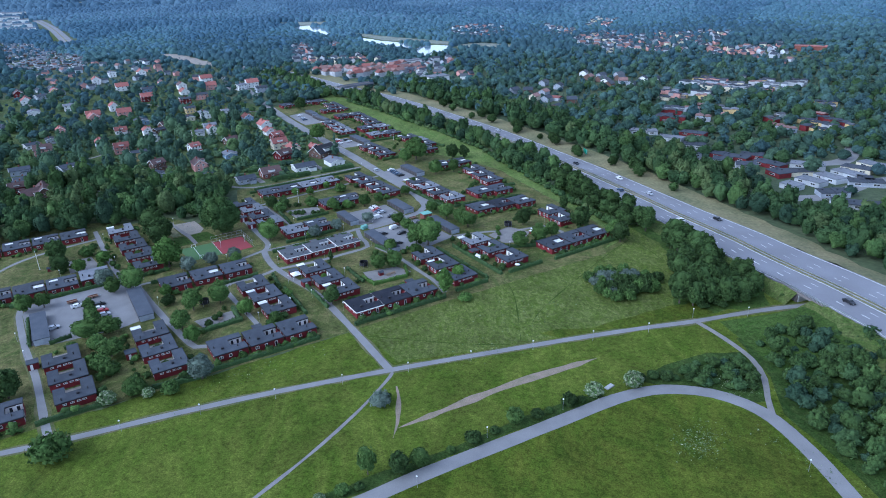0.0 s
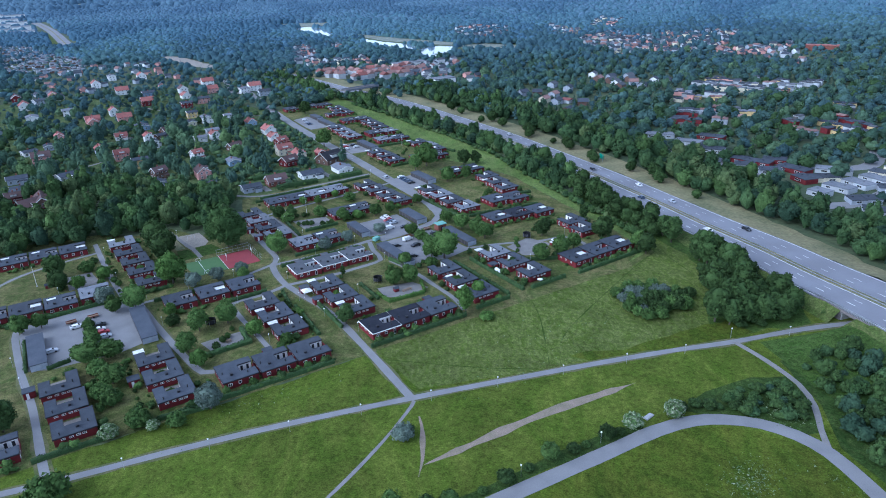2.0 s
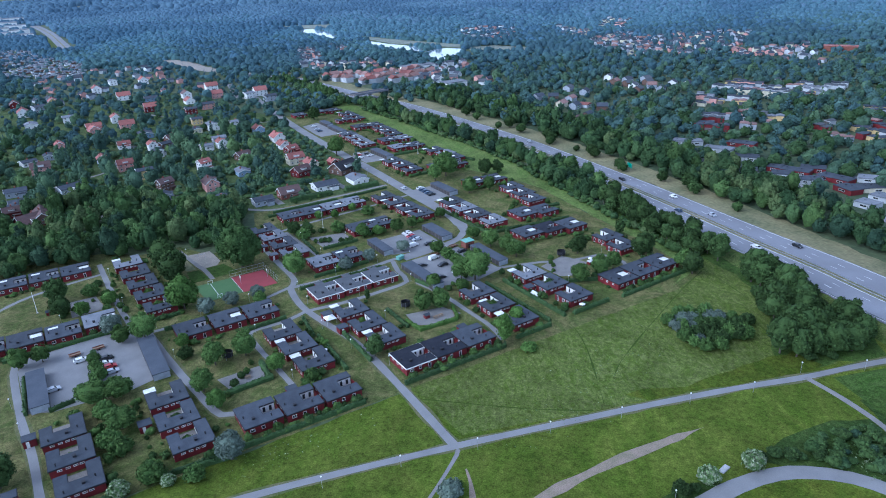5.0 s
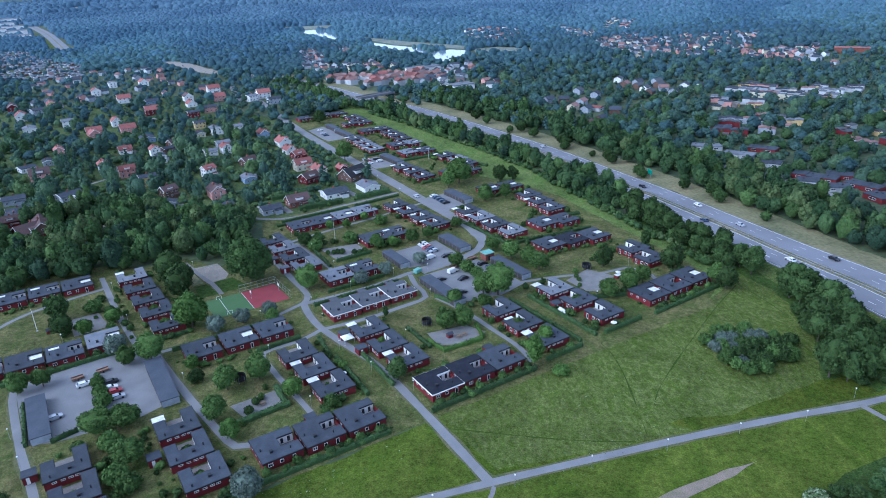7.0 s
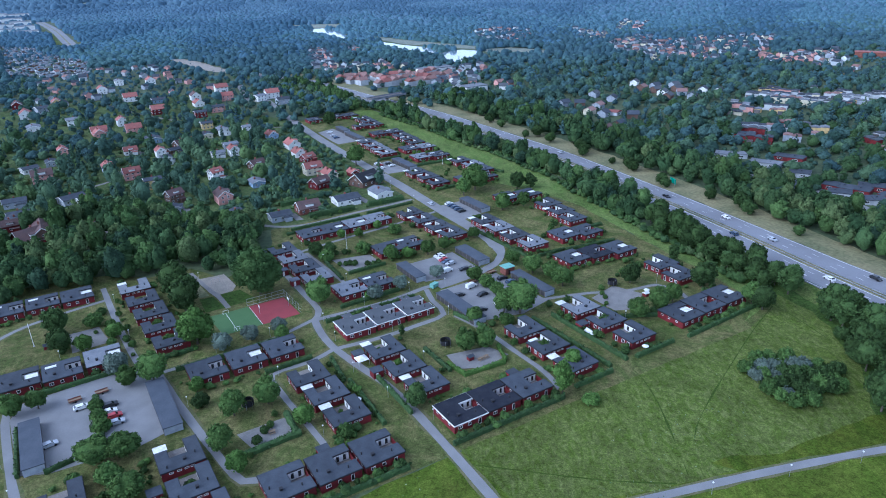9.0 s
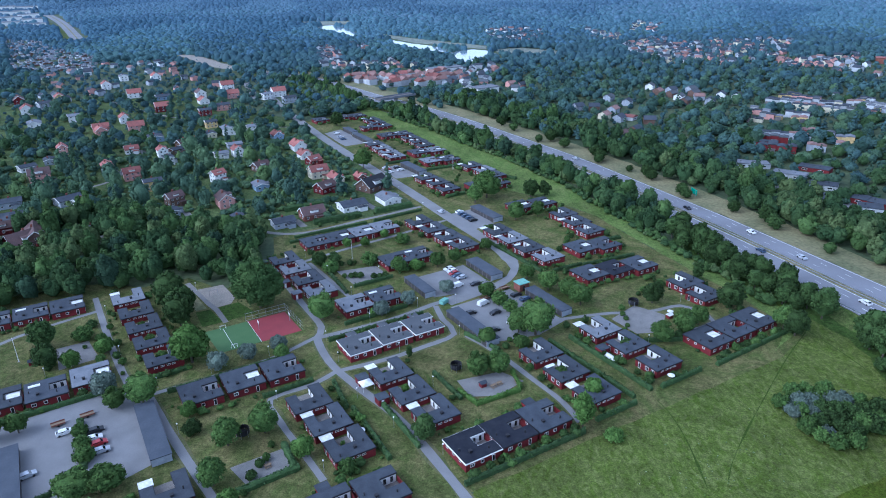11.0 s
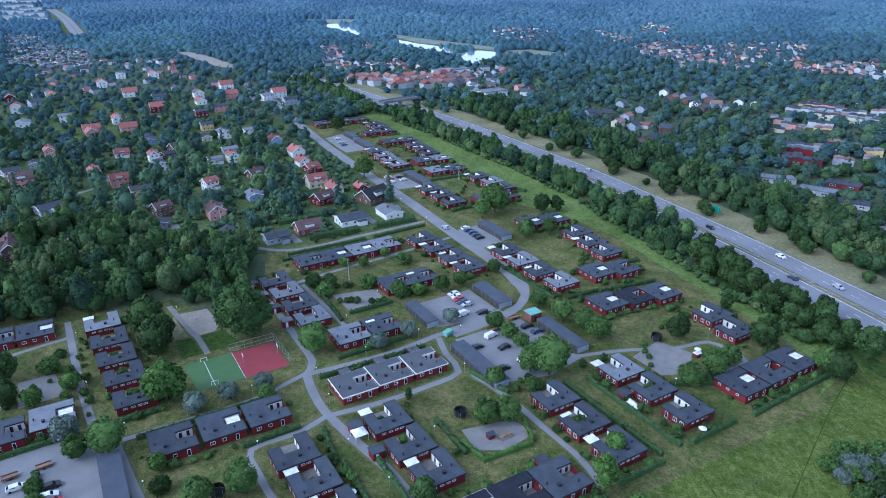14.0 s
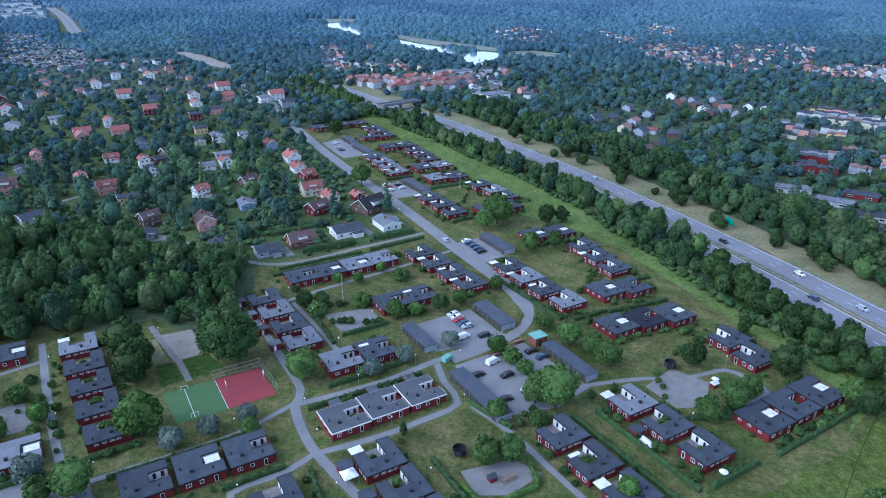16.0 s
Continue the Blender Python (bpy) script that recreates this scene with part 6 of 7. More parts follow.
LAKES = (
    [(428, 1229), (461, 1228), (458, 1126), (433, 1040), (404, 990), (418, 1060), (415, 1140)],
    [(434, 931), (436, 856), (445, 815), (445, 767), (424, 734), (416, 768), (414, 817), (418, 885)],
    [(444, 742), (468, 740), (478, 716), (467, 680), (439, 670), (426, 664), (411, 640), (392, 646), (405, 690), (424, 726)])
for i, pts in enumerate(LAKES):
    sheet("lake", pts, 0.06 + 0.05 * i, "water", "calm lake water between woods, pale sky reflection in its colour", "lake", 4)
OPEN = (
    [(463, 1022), (472, 928), (491, 839), (508, 760), (483, 728), (468, 800), (444, 860), (446, 965)], [(491, 723), (534, 713), (550, 658), (528, 617), (501, 659), (475, 683)], [(425, 1362), (530, 1297), (494, 1208), (462, 1230), (411, 1322)],
    [(116, 947), (131, 939), (141, 895), (146, 833), (151, 770), (145, 750), (132, 780), (122, 844)], [(121, 2858), (257, 3167), (324, 3036), (178, 2607)])
for pts, mat, label, kind in zip(OPEN, ("reeds", "reeds", "reeds", "sand", "reeds"), ("pale reeds along the lake shore", "pale grass meadow beyond the lake", "pale reeds on the far shore", "bare sandy clearing in the woods", "pale far field in the forest"), ("reeds", "meadow", "reeds", "clearing", "field")):
    sheet("clearing", pts, 0.05, mat, label, kind, 3)
far_road = [(19.6, 1275), (21, 1400), (22.5, 1571), (21, 1720), (15, 1900), (4, 2100)]
way("motorway_far", far_road, 20, "motorway", 0.1, "pale distant motorway", "motorway", 0.5, 20)
way("median_far", far_road, 2.4, "verge", 0.2, "grass median of the distant motorway", "median", 0.2, 20)
sheet("verge_far", [(-8, 1290), (12, 1290), (12, 1560), (4, 1700), (-10, 1700)], 0.05, "bank", "grass slope beside the distant motorway", "verge", 3)
for pts in ([(727, 473), (660, 434), (584, 388)], [(588, 568), (562, 524), (547, 480)], [(284, 330), (276, 300), (268, 270), (262, 246)], [(128, 655), (118, 600), (110, 560)]):
    way("far_street", pts, 7, "asphalt", 0.06, "pale street between far houses", "street", 0.1, 10)
for u, v, w, d, h in ((-34, 1600, 44, 26, 8), (-70, 1690, 40, 26, 8), (-32, 1740, 40, 30, 9), (-74, 1860, 50, 34, 8), (-34, 1920, 46, 30, 9), (-60, 2080, 70, 40, 9), (-30, 2300, 60, 40, 9), (-84, 2360, 60, 40, 9), (330, 585, 40, 14, 6), (300, 462, 24, 14, 5)):
    hall = thing("hall", "large pale flat-roofed industrial hall far off", "industrial hall", "halls", spot(u, v))
    part("wall", boxed((-w / 2, -d / 2, 0, w / 2, d / 2, h)), "white", hall)
    part("roof", boxed((-w / 2 - 0.5, -d / 2 - 0.5, h, w / 2 + 0.5, d / 2 + 0.5, h + 0.6)), "felt_light", hall, "pale flat roof")
school = thing("brick_hall", "long orange brick building among trees", "building", m=spot(769, 336, 0, -60))
part("wall", boxed((-18, -6, 0, 18, 6, 6)), "brick", school, "orange brick wall")
part("roof", boxed((-18.5, -6.5, 6, 18.5, 6.5, 6.6)), "tile_red", school, "orange roof")
for u, v, turn, n in ((222, 600, 0, 4), (256, 562, 90, 4), (252, 555, 0, 4), (292, 550, 90, 4), (267, 528, 0, 4), (239, 543, 0, 3), (297, 545, 0, 4), (226, 582, 10, 3), (268, 584, -10, 3), (232, 566, 90, 2), (306, 572, 20, 3)):
    for i in range(n):
        w, h = 8.6, 4.4 + 0.5 * ((i + n) % 3)
        town = thing("town_house", "white rendered town house with a steep orange tiled roof", "town house", "town houses", spot(u + w * i * math.cos(radians(turn)), v + w * i * math.sin(radians(turn)), 0, turn + 90 * (i % 2)))
        part("wall", boxed((-w / 2, -4.3, 0, w / 2, 4.3, h)), "far_pale", town, "white rendered wall")
        part("roof", prism_roof(w, 8.6, h, 3.2), "tile_town" if (i + n) % 4 else "tile_red", town, "orange tiled roof")

bridge = thing("road_bridge", "grey concrete road bridge over the motorway", "bridge", m=spot(207, 464, 0, 8))
part("deck", boxed((-19, -4, 5.0, 19, 4, 6.0)), "shed", bridge, "concrete deck")
for y in (-4.2, 4.0):
    part("parapet", boxed((-19, y, 5.2, 19, y + 0.2, 7.0)), "felt_light", bridge, "grey steel parapet")
for x in (-15, 0, 15):
    part("pier", boxed((x - 0.4, -2.5, 0, x + 0.4, 2.5, 5.0)), "concrete", bridge, "concrete pier")

rng = np.random.default_rng(3)


def free(u, v):
    """Whether woods may stand here: not on the estate, motorway, villa quarter, lakes or clearings."""
    if -165 < u < 245 and v < 420 or (u < 262 and v < 45):
        return False
    if 94 < u < 183 and v < 446 or 180 < u < 236 and v < 420 or abs(u - 203 + 0.07 * (v - 460)) < 19 and v < 600:
        return False
    if 245 < u < 340 and v < 60:
        return rng.random() < 0.35
    if 245 < u < 330 and v < 180 or 330 < u < 540 and 70 < v < 290:
        return rng.random() < 0.93
    if abs(u - 265) < 52 and 505 < v < 625:
        return rng.random() < 0.3
    if any(inside((u + 0.49 * s, v + 0.87 * s), pts) for pts in LAKES for s in (0, 10, 20, 28)) or any(inside((u + 0.49 * s, v + 0.87 * s), pts) for pts in OPEN for s in (0, 12, 20)):
        return False
    if inside((u, v), ALLOTMENTS):
        return rng.random() < 0.35
    return not (-2 < u < 38 and 1240 < v < 2000) and not (u < 2 and 1480 < v < 2450 and rng.random() < 0.75)


def in_town(u, v):
    return any(inside((u, v), t[0]) for t in TOWNS) or inside((u, v), ALLOTMENTS)


HOMES = {}
for u, v, c in [(f[0], f[1], 5) for f in FAR] + [(b[0] + b[6] * i * math.cos(radians(b[2])) - 4 * math.sin(radians(b[2])), b[1] + b[6] * i * math.sin(radians(b[2])) + 4 * math.cos(radians(b[2])), 13) for b in BLOCKS for i in range(b[3])] + [(u, v, 9) for u, v in HOUSED] + [(f[0], f[1], 20) for f in VILLAS]:
    for a, b in itertools.product((-2, -1, 0, 1), repeat=2):
        HOMES.setdefault((int(u // 14) + a, int(v // 14) + b), []).append((u, v, c))


def clear(u, v, r):
    return all(aside(u - a, v - b, (c,)) > r for a, b, c in HOMES.get((int(u // 14), int(v // 14)), ()))


def scatter(gap, near, far):
    """Uneven points over the country ahead between two distances."""
    out = []
    for y in np.arange(near, far, gap):
        half = 0.68 * y + 60
        for x in np.arange(-half, half, gap):
            px, py = x + rng.uniform(-0.45, 0.45) * gap, y + rng.uniform(-0.45, 0.45) * gap
            du, dv = px - ORIGIN[0], py - ORIGIN[1]
            u, v = du * CU + dv * SU, -du * SU + dv * CU
            if free(u, v) and clear(u, v, 5.0):
                out.append((u, v))
    return out


A, A0, B2, B3 = [], [], [], []
for u, v in scatter(7.6, 190, 600) + scatter(10.0, 600, 1080):
    y = xy(u, v)[1] + rng.uniform(-130, 130)
    if y < 1020:
        t = (u, v, (3.2 + 5.0 * rng.random()) if in_town(u, v) or u < 140 and v < 720 and rng.random() < 0.6 or 245 < u < 540 and v < 290 and rng.random() < 0.35 else 8.0 + 5.0 * rng.random() ** 1.3, rng.uniform(0.52, 0.8))
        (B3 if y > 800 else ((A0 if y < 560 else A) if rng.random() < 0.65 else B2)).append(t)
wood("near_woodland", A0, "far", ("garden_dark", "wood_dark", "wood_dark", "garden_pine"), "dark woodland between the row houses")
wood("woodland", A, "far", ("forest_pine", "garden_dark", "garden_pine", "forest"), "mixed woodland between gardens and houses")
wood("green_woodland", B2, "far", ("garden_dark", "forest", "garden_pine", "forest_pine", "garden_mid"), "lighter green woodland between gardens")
wood("hill_woodland", B3, "hill", ("hill_leaf_hazed", "hill_leaf_hazed", "hill_pine_hazed"), "mixed woodland beyond the villas")
# three distance bands, each with more haze in its leaf colour
KINDS = {"hill": ("hill_leaf_hazed", "hill_pine_hazed"), "far": ("forest_far_hazed", "forest_far_hazed_pine"), "blue": ("forest_haze_blue", "forest_haze_blue_pine")}
C, R, PINE = ({k: [] for k in KINDS} for i in range(3))
for gap, near, far, lo, hi in ((8.2, 900, 1450, 3.6, 7.0), (12.0, 1450, 2450, 5.6, 9.2), (26.0, 2450, 3500, 13.0, 19.0)):
    for u, v in scatter(gap, near, far):
        x, y = xy(u, v)
        if y + rng.uniform(-110, 110) < 1000:
            continue
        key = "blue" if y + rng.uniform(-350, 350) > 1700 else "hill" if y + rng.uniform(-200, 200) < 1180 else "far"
        stand = noise.noise(Vector((x * 0.006, y * 0.003, 0.4))) + rng.uniform(-0.12, 0.12)
        r = rng.uniform(lo, hi) * (0.62 if in_town(u, v) else 1.0)
        C[key].append((x, y, r * rng.uniform(0.0, 0.3) + max(0.0, 5 * stand)))
        R[key].append(r)
        PINE[key].append(stand > 0.02)
for key, name, label in (("hill", "forest_edge", "dark forest behind the villa quarter"), ("far", "forest", "broad dark forest in the distance"), ("blue", "far_forest", "far forest towards the horizon, haze blue in its colour")):
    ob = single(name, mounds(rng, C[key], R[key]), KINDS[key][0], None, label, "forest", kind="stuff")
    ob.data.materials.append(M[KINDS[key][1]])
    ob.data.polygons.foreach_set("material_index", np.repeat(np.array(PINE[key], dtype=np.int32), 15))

# ---- hedges
dice = random.Random(41)


def hedge(u0, v0, u1, v1, wide=1.2, high=1.5, leaf="hedge"):
    """A clipped hedge: an uneven core and many small leaf sprays on it."""
    rng = np.random.default_rng(int(abs(u0 * 31 + v0 * 17 + u1 * 7)))
    length = math.hypot(u1 - u0, v1 - v0)
    n = max(2, int(length / 1.1))
    bm = bmesh.new()
    rows = []
    for i in range(n + 1):
        x = length * i / n
        w, h = wide / 2 * rng.uniform(0.8, 1.15), high * rng.uniform(0.85, 1.1)
        rows.append([bm.verts.new(p) for p in ((x, -w, 0), (x, -w * 0.95, h * 0.75), (x, -w * 0.4, h), (x, w * 0.4, h * rng.uniform(0.95, 1.05)), (x, w * 0.95, h * 0.75), (x, w, 0))])
    for a, b in zip(rows, rows[1:]):
        for k in range(5):
            bm.faces.new((a[k], b[k], b[k + 1], a[k + 1]))
    bm.faces.new(rows[0][::-1])
    bm.faces.new(rows[-1])
    bmesh.ops.recalc_face_normals(bm, faces=bm.faces[:])
    for i in range(int(length * 9)):
        x, s = rng.uniform(0, length), rng.uniform(0.12, 0.28)
        y = rng.uniform(-wide / 2, wide / 2)
        z = high * (1.0 - 0.45 * abs(y / wide * 2) ** 3) + rng.uniform(-0.1, 0.12)
        q = [Vector((x, y, z)) + Vector(rng.normal(size=3)) * s for _ in range(4)]
        bm.faces.new([bm.verts.new(p) for p in q])
    turn = math.degrees(math.atan2(v1 - v0, u1 - u0))
    return single("hedge", bm, leaf, spot(u0, v0, 0, turn), "clipped dark green hedge along a garden edge", "hedge", "hedges")


for h in (
    (-53, 31.6, -12, 31.0), (2, 32.2, 40, 32.0), (96.5, 34.8, 136, 35.8), (46, 34, 61, 34), (73, 35.6, 90, 35.6), (-98, 31.8, -80, 31.6), (-68, 31.8, -51, 31.6),
    (-9.2, 50, -8.4, 75), (-0.6, 50, -0.4, 76), (-9.8, 76, -8.0, 90), (62.5, 36, 62, 74), (69.4, 36, 69.2, 72), (0, 113.4, 36, 113), (-52, 111.6, -14, 111.2), (-102, 121, -65, 121.6), (-58, 121.4, -43, 121.8)):
    hedge(*h)
for h in (
    (9, 120.8, 34, 121.2), (18, 203.4, 66, 203.4), (94, 118, 93.4, 158), (112, 113.4, 137, 109.6), (98, 115.4, 112, 114.6), (22, 57.6, 37, 56.6), (37.6, 57, 41, 66), (22.6, 58, 21.4, 66), (44.6, 78, 41, 93), (20, 62, 20, 78),
    (-28.6, 93.8, -13, 94.2), (19.6, 143, 20.8, 164), (24, 146.5, 41, 146.5), (88, 57, 103, 49), (-62, 31, -52, 29.6), (-91, 81, -84, 82.4), (-97, 83, -96.4, 106), (36, 220, 56, 217)):
    hedge(*h, high=2.6 if h[1] > 210 else 1.4, leaf="leaf_light" if 20 < h[0] < 41 and h[1] < 70 else "hedge")
for h in ((-76.5, 88, -75.6, 110), (64, 86, 64.5, 112), (126, 268, 152, 266), (110, 219, 122, 219), (112, 294, 128, 293), (152, 250, 160, 224), (150, 340, 152, 310), (-46, 59, -30, 59.5), (-31, 60, -30.4, 70), (130, 130, 146, 127)):
    hedge(*h, wide=1.8, high=1.5)

for h in ((22, 208.4, 58, 207.6), (62, 207.6, 89, 208.6)):
    hedge(*h, wide=1.2, high=1.2)
for h in ((36, 220.4, 60, 218.6), (68, 218.4, 88, 217.4), (-2, 240, 12, 222), (30, 246, 52, 245)):
    hedge(*h, wide=2.8, high=2.6)

# ---- cars
def car_proto(paint, words, van=False):
    c = thing("van" if van else "car", words, "van" if van else "car", "parked cars")
    L_, W_ = (4.9, 1.9) if van else (4.5, 1.8)
    if van:
        prof = [(-2.4, 0.3), (2.45, 0.3), (2.45, 0.9), (1.75, 1.1), (1.1, 1.85), (-2.35, 1.9)]
    else:
        prof = [(-2.2, 0.28), (2.25, 0.28), (2.25, 0.72), (1.25, 0.92), (0.55, 1.40), (-1.35, 1.42), (-2.15, 0.95)]
    bm = bmesh.new()
    half = W_ / 2
    rings = []
    for y, k in ((-half, 0.0), (-half + 0.12, 1.0), (half - 0.12, 1.0), (half, 0.0)):
        rings.append([bm.verts.new((x, y * (1 if z < 1.0 else 0.86), z if k else z * 0.97 + 0.02)) for x, z in prof])
    n = len(prof)
    for a, b in zip(rings, rings[1:]):
        for i in range(n):
            bm.faces.new((a[i], a[(i + 1) % n], b[(i + 1) % n], b[i]))
    bm.faces.new(rings[0])
    bm.faces.new(rings[-1][::-1])
    bmesh.ops.recalc_face_normals(bm, faces=bm.faces[:])
    part("body", bm, paint, c, "painted body")
    if van:
        part("windscreen", prism(bmesh.new(), [(1.2, -0.72), (1.72, -0.78), (1.72, 0.78), (1.2, 0.72)], 1.16, 1.20), "glass", c, "windscreen").matrix_basis = Matrix.Translation((0.35, 0, -0.62)) @ Matrix.Rotation(radians(40), 4, "Y") @ Matrix.Translation((-0.2, 0, 0.35))
    else:
        for name, x0, z0, x1, z1 in (("windscreen", 0.62, 1.37, 1.18, 0.96), ("rear_window", -2.02, 1.03, -1.45, 1.40)):
            bm = bmesh.new()
            bm.faces.new([bm.verts.new(p) for p in ((x0, -0.68, z0 + 0.03), (x1, -0.72, z1 + 0.03), (x1, 0.72, z1 + 0.03), (x0, 0.68, z0 + 0.03))])
            part(name, bm, "glass", c, "dark glass")
        for y in (-0.80, 0.80):
            part("side_window", boxed((-1.4, y - 0.02, 1.02, 0.55, y + 0.02, 1.32)), "glass", c, "dark glass")
    for x in (-1.4, 1.4):
        for y in (-half + 0.02, half - 0.02):
            bm = bmesh.new()
            bmesh.ops.create_cone(bm, cap_ends=True, segments=14, radius1=0.32, radius2=0.32, depth=0.2, matrix=Matrix.Translation((x, y, 0.32)) @ Matrix.Rotation(math.pi / 2, 4, "X"))
            part("wheel", bm, "tyre", c, "black tyre")
    for y in (-0.6, 0.6):
        part("headlight", boxed((L_ / 2 - 0.06, y - 0.18, 0.6, L_ / 2 + 0.02, y + 0.18, 0.72)), "lamp", c, "clear headlight")
    return c


CARS = {}
PAINTS = {"w": ("car_white", "white estate car on asphalt"), "s": ("car_silver", "silver estate car on asphalt"), "k": ("car_black", "black car on grey asphalt"), "r": ("car_red", "red hatchback car on asphalt"), "b": ("car_blue", "dark blue car on asphalt"), "v": ("car_white", "white delivery van on asphalt")}


def park(u, v, key, turn, z=0.095):
    if key not in CARS:
        CARS[key] = car_proto(*PAINTS[key], key == "v")
        CARS[key].matrix_basis = spot(u, v, z, turn)
    else:
        copy_thing(CARS[key], spot(u, v, z, turn))


for u, v, key, turn in (
    (-79.7, 106.7, "w", 4), (-89.1, 92.7, "s", 8), (-72.5, 103.1, "k", 3), (-73.2, 99.6, "w", 0), (-72.3, 96.7, "r", 4), (-72.1, 93.1, "s", 0), (58.3, 107.4, "v", 10), (73.4, 102.0, "b", 4), (72.6, 106.4, "k", 0), (66.8, 106.8, "s", 175), (66.4, 109.6, "r", 180),
    (59.2, 90.8, "w", 20), (60, 88.0, "w", 16), (50.6, 89.3, "k", 0), (50.4, 103.7, "k", 2), (57.9, 99.2, "k", 182), (63.5, 140.1, "w", 180), (63.5, 137.6, "w", 176), (62.9, 135.2, "r", 180), (62.9, 132.8, "b", 184), (63.4, 130.4, "s", 180), (58.3, 125.0, "v", 8), (64.9, 122.4, "k", 170)):
    park(u, v, key, turn)
for u, v, key, turn in (
    (103.4, 195.0, "w", 4), (103.0, 192.0, "b", 0), (103.0, 188.6, "b", 2), (102.7, 185.0, "b", 0), (102.6, 181.6, "k", 3), (95.8, 200.6, "s", 94), (107.9, 286.3, "w", 0), (107.3, 282.6, "r", 0), (105.6, 276.2, "w", 2), (113.6, 282.6, "k", 0), (113.2, 277.1, "w", 0), (118.0, 386.0, "w", 0), (115.6, 374.1, "s", 0), (115.0, 367.5, "b", 0)):
    park(u, v, key, turn)
for u, v, key, turn, z in (
    (175.9, 79.1, "k", 76, 1.12), (183.1, 82.1, "b", 76, 1.06), (170.4, 31.1, "w", 76, 2.18), (200.6, 136, "k", 258, 0.52), (215.0, 236, "s", 92, 0.52), (148.7, -60, "k", 256, 4.12), (183.8, 21.1, "k", 258, 2.56), (198.4, 98, "w", 256, 0.74), (190.0, 68, "s", 256, 1.32)):
    park(u, v, key, turn, z)

# ---- street lamps with opal globes
lamp = thing("street_lamp", "slim grey path lamp with white opal globe", "street lamp", "path lamps", spot(-77.7, 15.4))
bm = bmesh.new()
bmesh.ops.create_cone(bm, cap_ends=True, segments=8, radius1=0.05, radius2=0.035, depth=3.5, matrix=Matrix.Translation((0, 0, 1.75)))
part("post", bm, "metal", lamp, "grey steel post")
bm = bmesh.new()
bmesh.ops.create_uvsphere(bm, u_segments=12, v_segments=8, radius=0.22, matrix=Matrix.Translation((0, 0, 3.62)))
part("globe", bm, "lamp", lamp, "white opal globe")
for u, v in (
    (-57.1, 10.4), (-36.5, 5.4), (-16.8, 1.0), (3.1, -4.6), (23, -10.2), (43.1, -16.6), (63.5, -23), (82.4, -29.8), (102.7, -31.6), (119, -41.8), (-82.7, 140.4), (-61, 142.1), (-54, 115.7), (-38.3, 115.2), (-61.4, 175.3), (-0.4, 114.6), (-19.8, 115.4), (-2.2, 100), (17.3, 117.8),
    (16.4, 72.2), (-100.4, 89.6), (-53.2, 89.7), (-25.2, 55), (3.2, 44.5), (-2.4, 61.1), (-98.6, 74.4), (88, 55), (50.4, 114), (17, 94.8), (39.2, 93.6), (20.4, 140.6), (20.2, 163.9), (18.2, 184.1), (37.5, 151.8), (37.1, 119), (-5.2, 79), (-25.6, 90.1), (119.8, 69.6), (-29.1, 177), (98.4, 128), (90.8, 210), (92.6, 240), (104, 300)):
    copy_thing(lamp, spot(u, v))
for u, v in ((5, -44.3), (30, -46.2), (-20, -50), (63, -99)):
    tall = copy_thing(lamp, spot(u, v))
    tall["label"] = "tall grey lamp post beside the cycle road"

# ---- play things and garden clutter
for u, v in ((27, 76.2), (104, 77.5), (-38.4, 80)):
    t = thing("trampoline", "round black garden trampoline with safety net", "trampoline", "trampolines", spot(u, v))
    bm = bmesh.new()
    bmesh.ops.create_cone(bm, cap_ends=True, segments=20, radius1=1.75, radius2=1.75, depth=0.06, matrix=Matrix.Translation((0, 0, 0.85)))
    part("mat", bm, "trim_black", t, "black jumping mat")
    bm = bmesh.new()
    bmesh.ops.create_cone(bm, cap_ends=False, segments=20, radius1=1.8, radius2=1.75, depth=1.5, matrix=Matrix.Translation((0, 0, 1.65)))
    part("net", bm, "trim_black", t, "black safety net")
    for k in range(6):
        a = k * math.tau / 6
        part("leg", boxed((1.8 * math.cos(a) - 0.03, 1.8 * math.sin(a) - 0.03, 0, 1.8 * math.cos(a) + 0.03, 1.8 * math.sin(a) + 0.03, 2.4)), "metal", t, "steel post")
for u, v, h in ((34.8, 172.3, 9), (-89.7, 155.8, 9), (141, 262, 8), (7, 262, 9)):
    f = thing("flagpole", "tall white flagpole without a flag", "flagpole", "flagpoles", spot(u, v))
    bm = bmesh.new()
    bmesh.ops.create_cone(bm, cap_ends=True, segments=8, radius1=0.09, radius2=0.04, depth=h, matrix=Matrix.Translation((0, 0, h / 2)))
    part("pole", bm, "white", f)
    part("base", boxed((-0.3, -0.3, 0, 0.3, 0.3, 0.25)), "concrete", f, "concrete base")
for u, v, turn in ((31.5, 62.4, 8), (33.8, 62.6, 8), (39, 60.6, 60), (-36.6, 64.2, 0)):
    b = thing("picnic_table", "weathered wooden picnic table with two benches", "picnic table", "picnic tables", spot(u, v, 0.06, turn))
    part("tabletop", boxed((-0.9, -0.38, 0.7, 0.9, 0.38, 0.75)), "wood", b)
    for y in (-0.75, 0.75):
        part("bench", boxed((-0.9, y - 0.14, 0.42, 0.9, y + 0.14, 0.46)), "wood", b)
    for x in (-0.65, 0.65):
        part("trestle", boxed((x - 0.04, -0.75, 0, x + 0.04, 0.75, 0.08), (x - 0.04, -0.05, 0.08, x + 0.04, 0.05, 0.7), (x - 0.04, -0.75, 0.36, x + 0.04, 0.75, 0.42)), "wood", b)
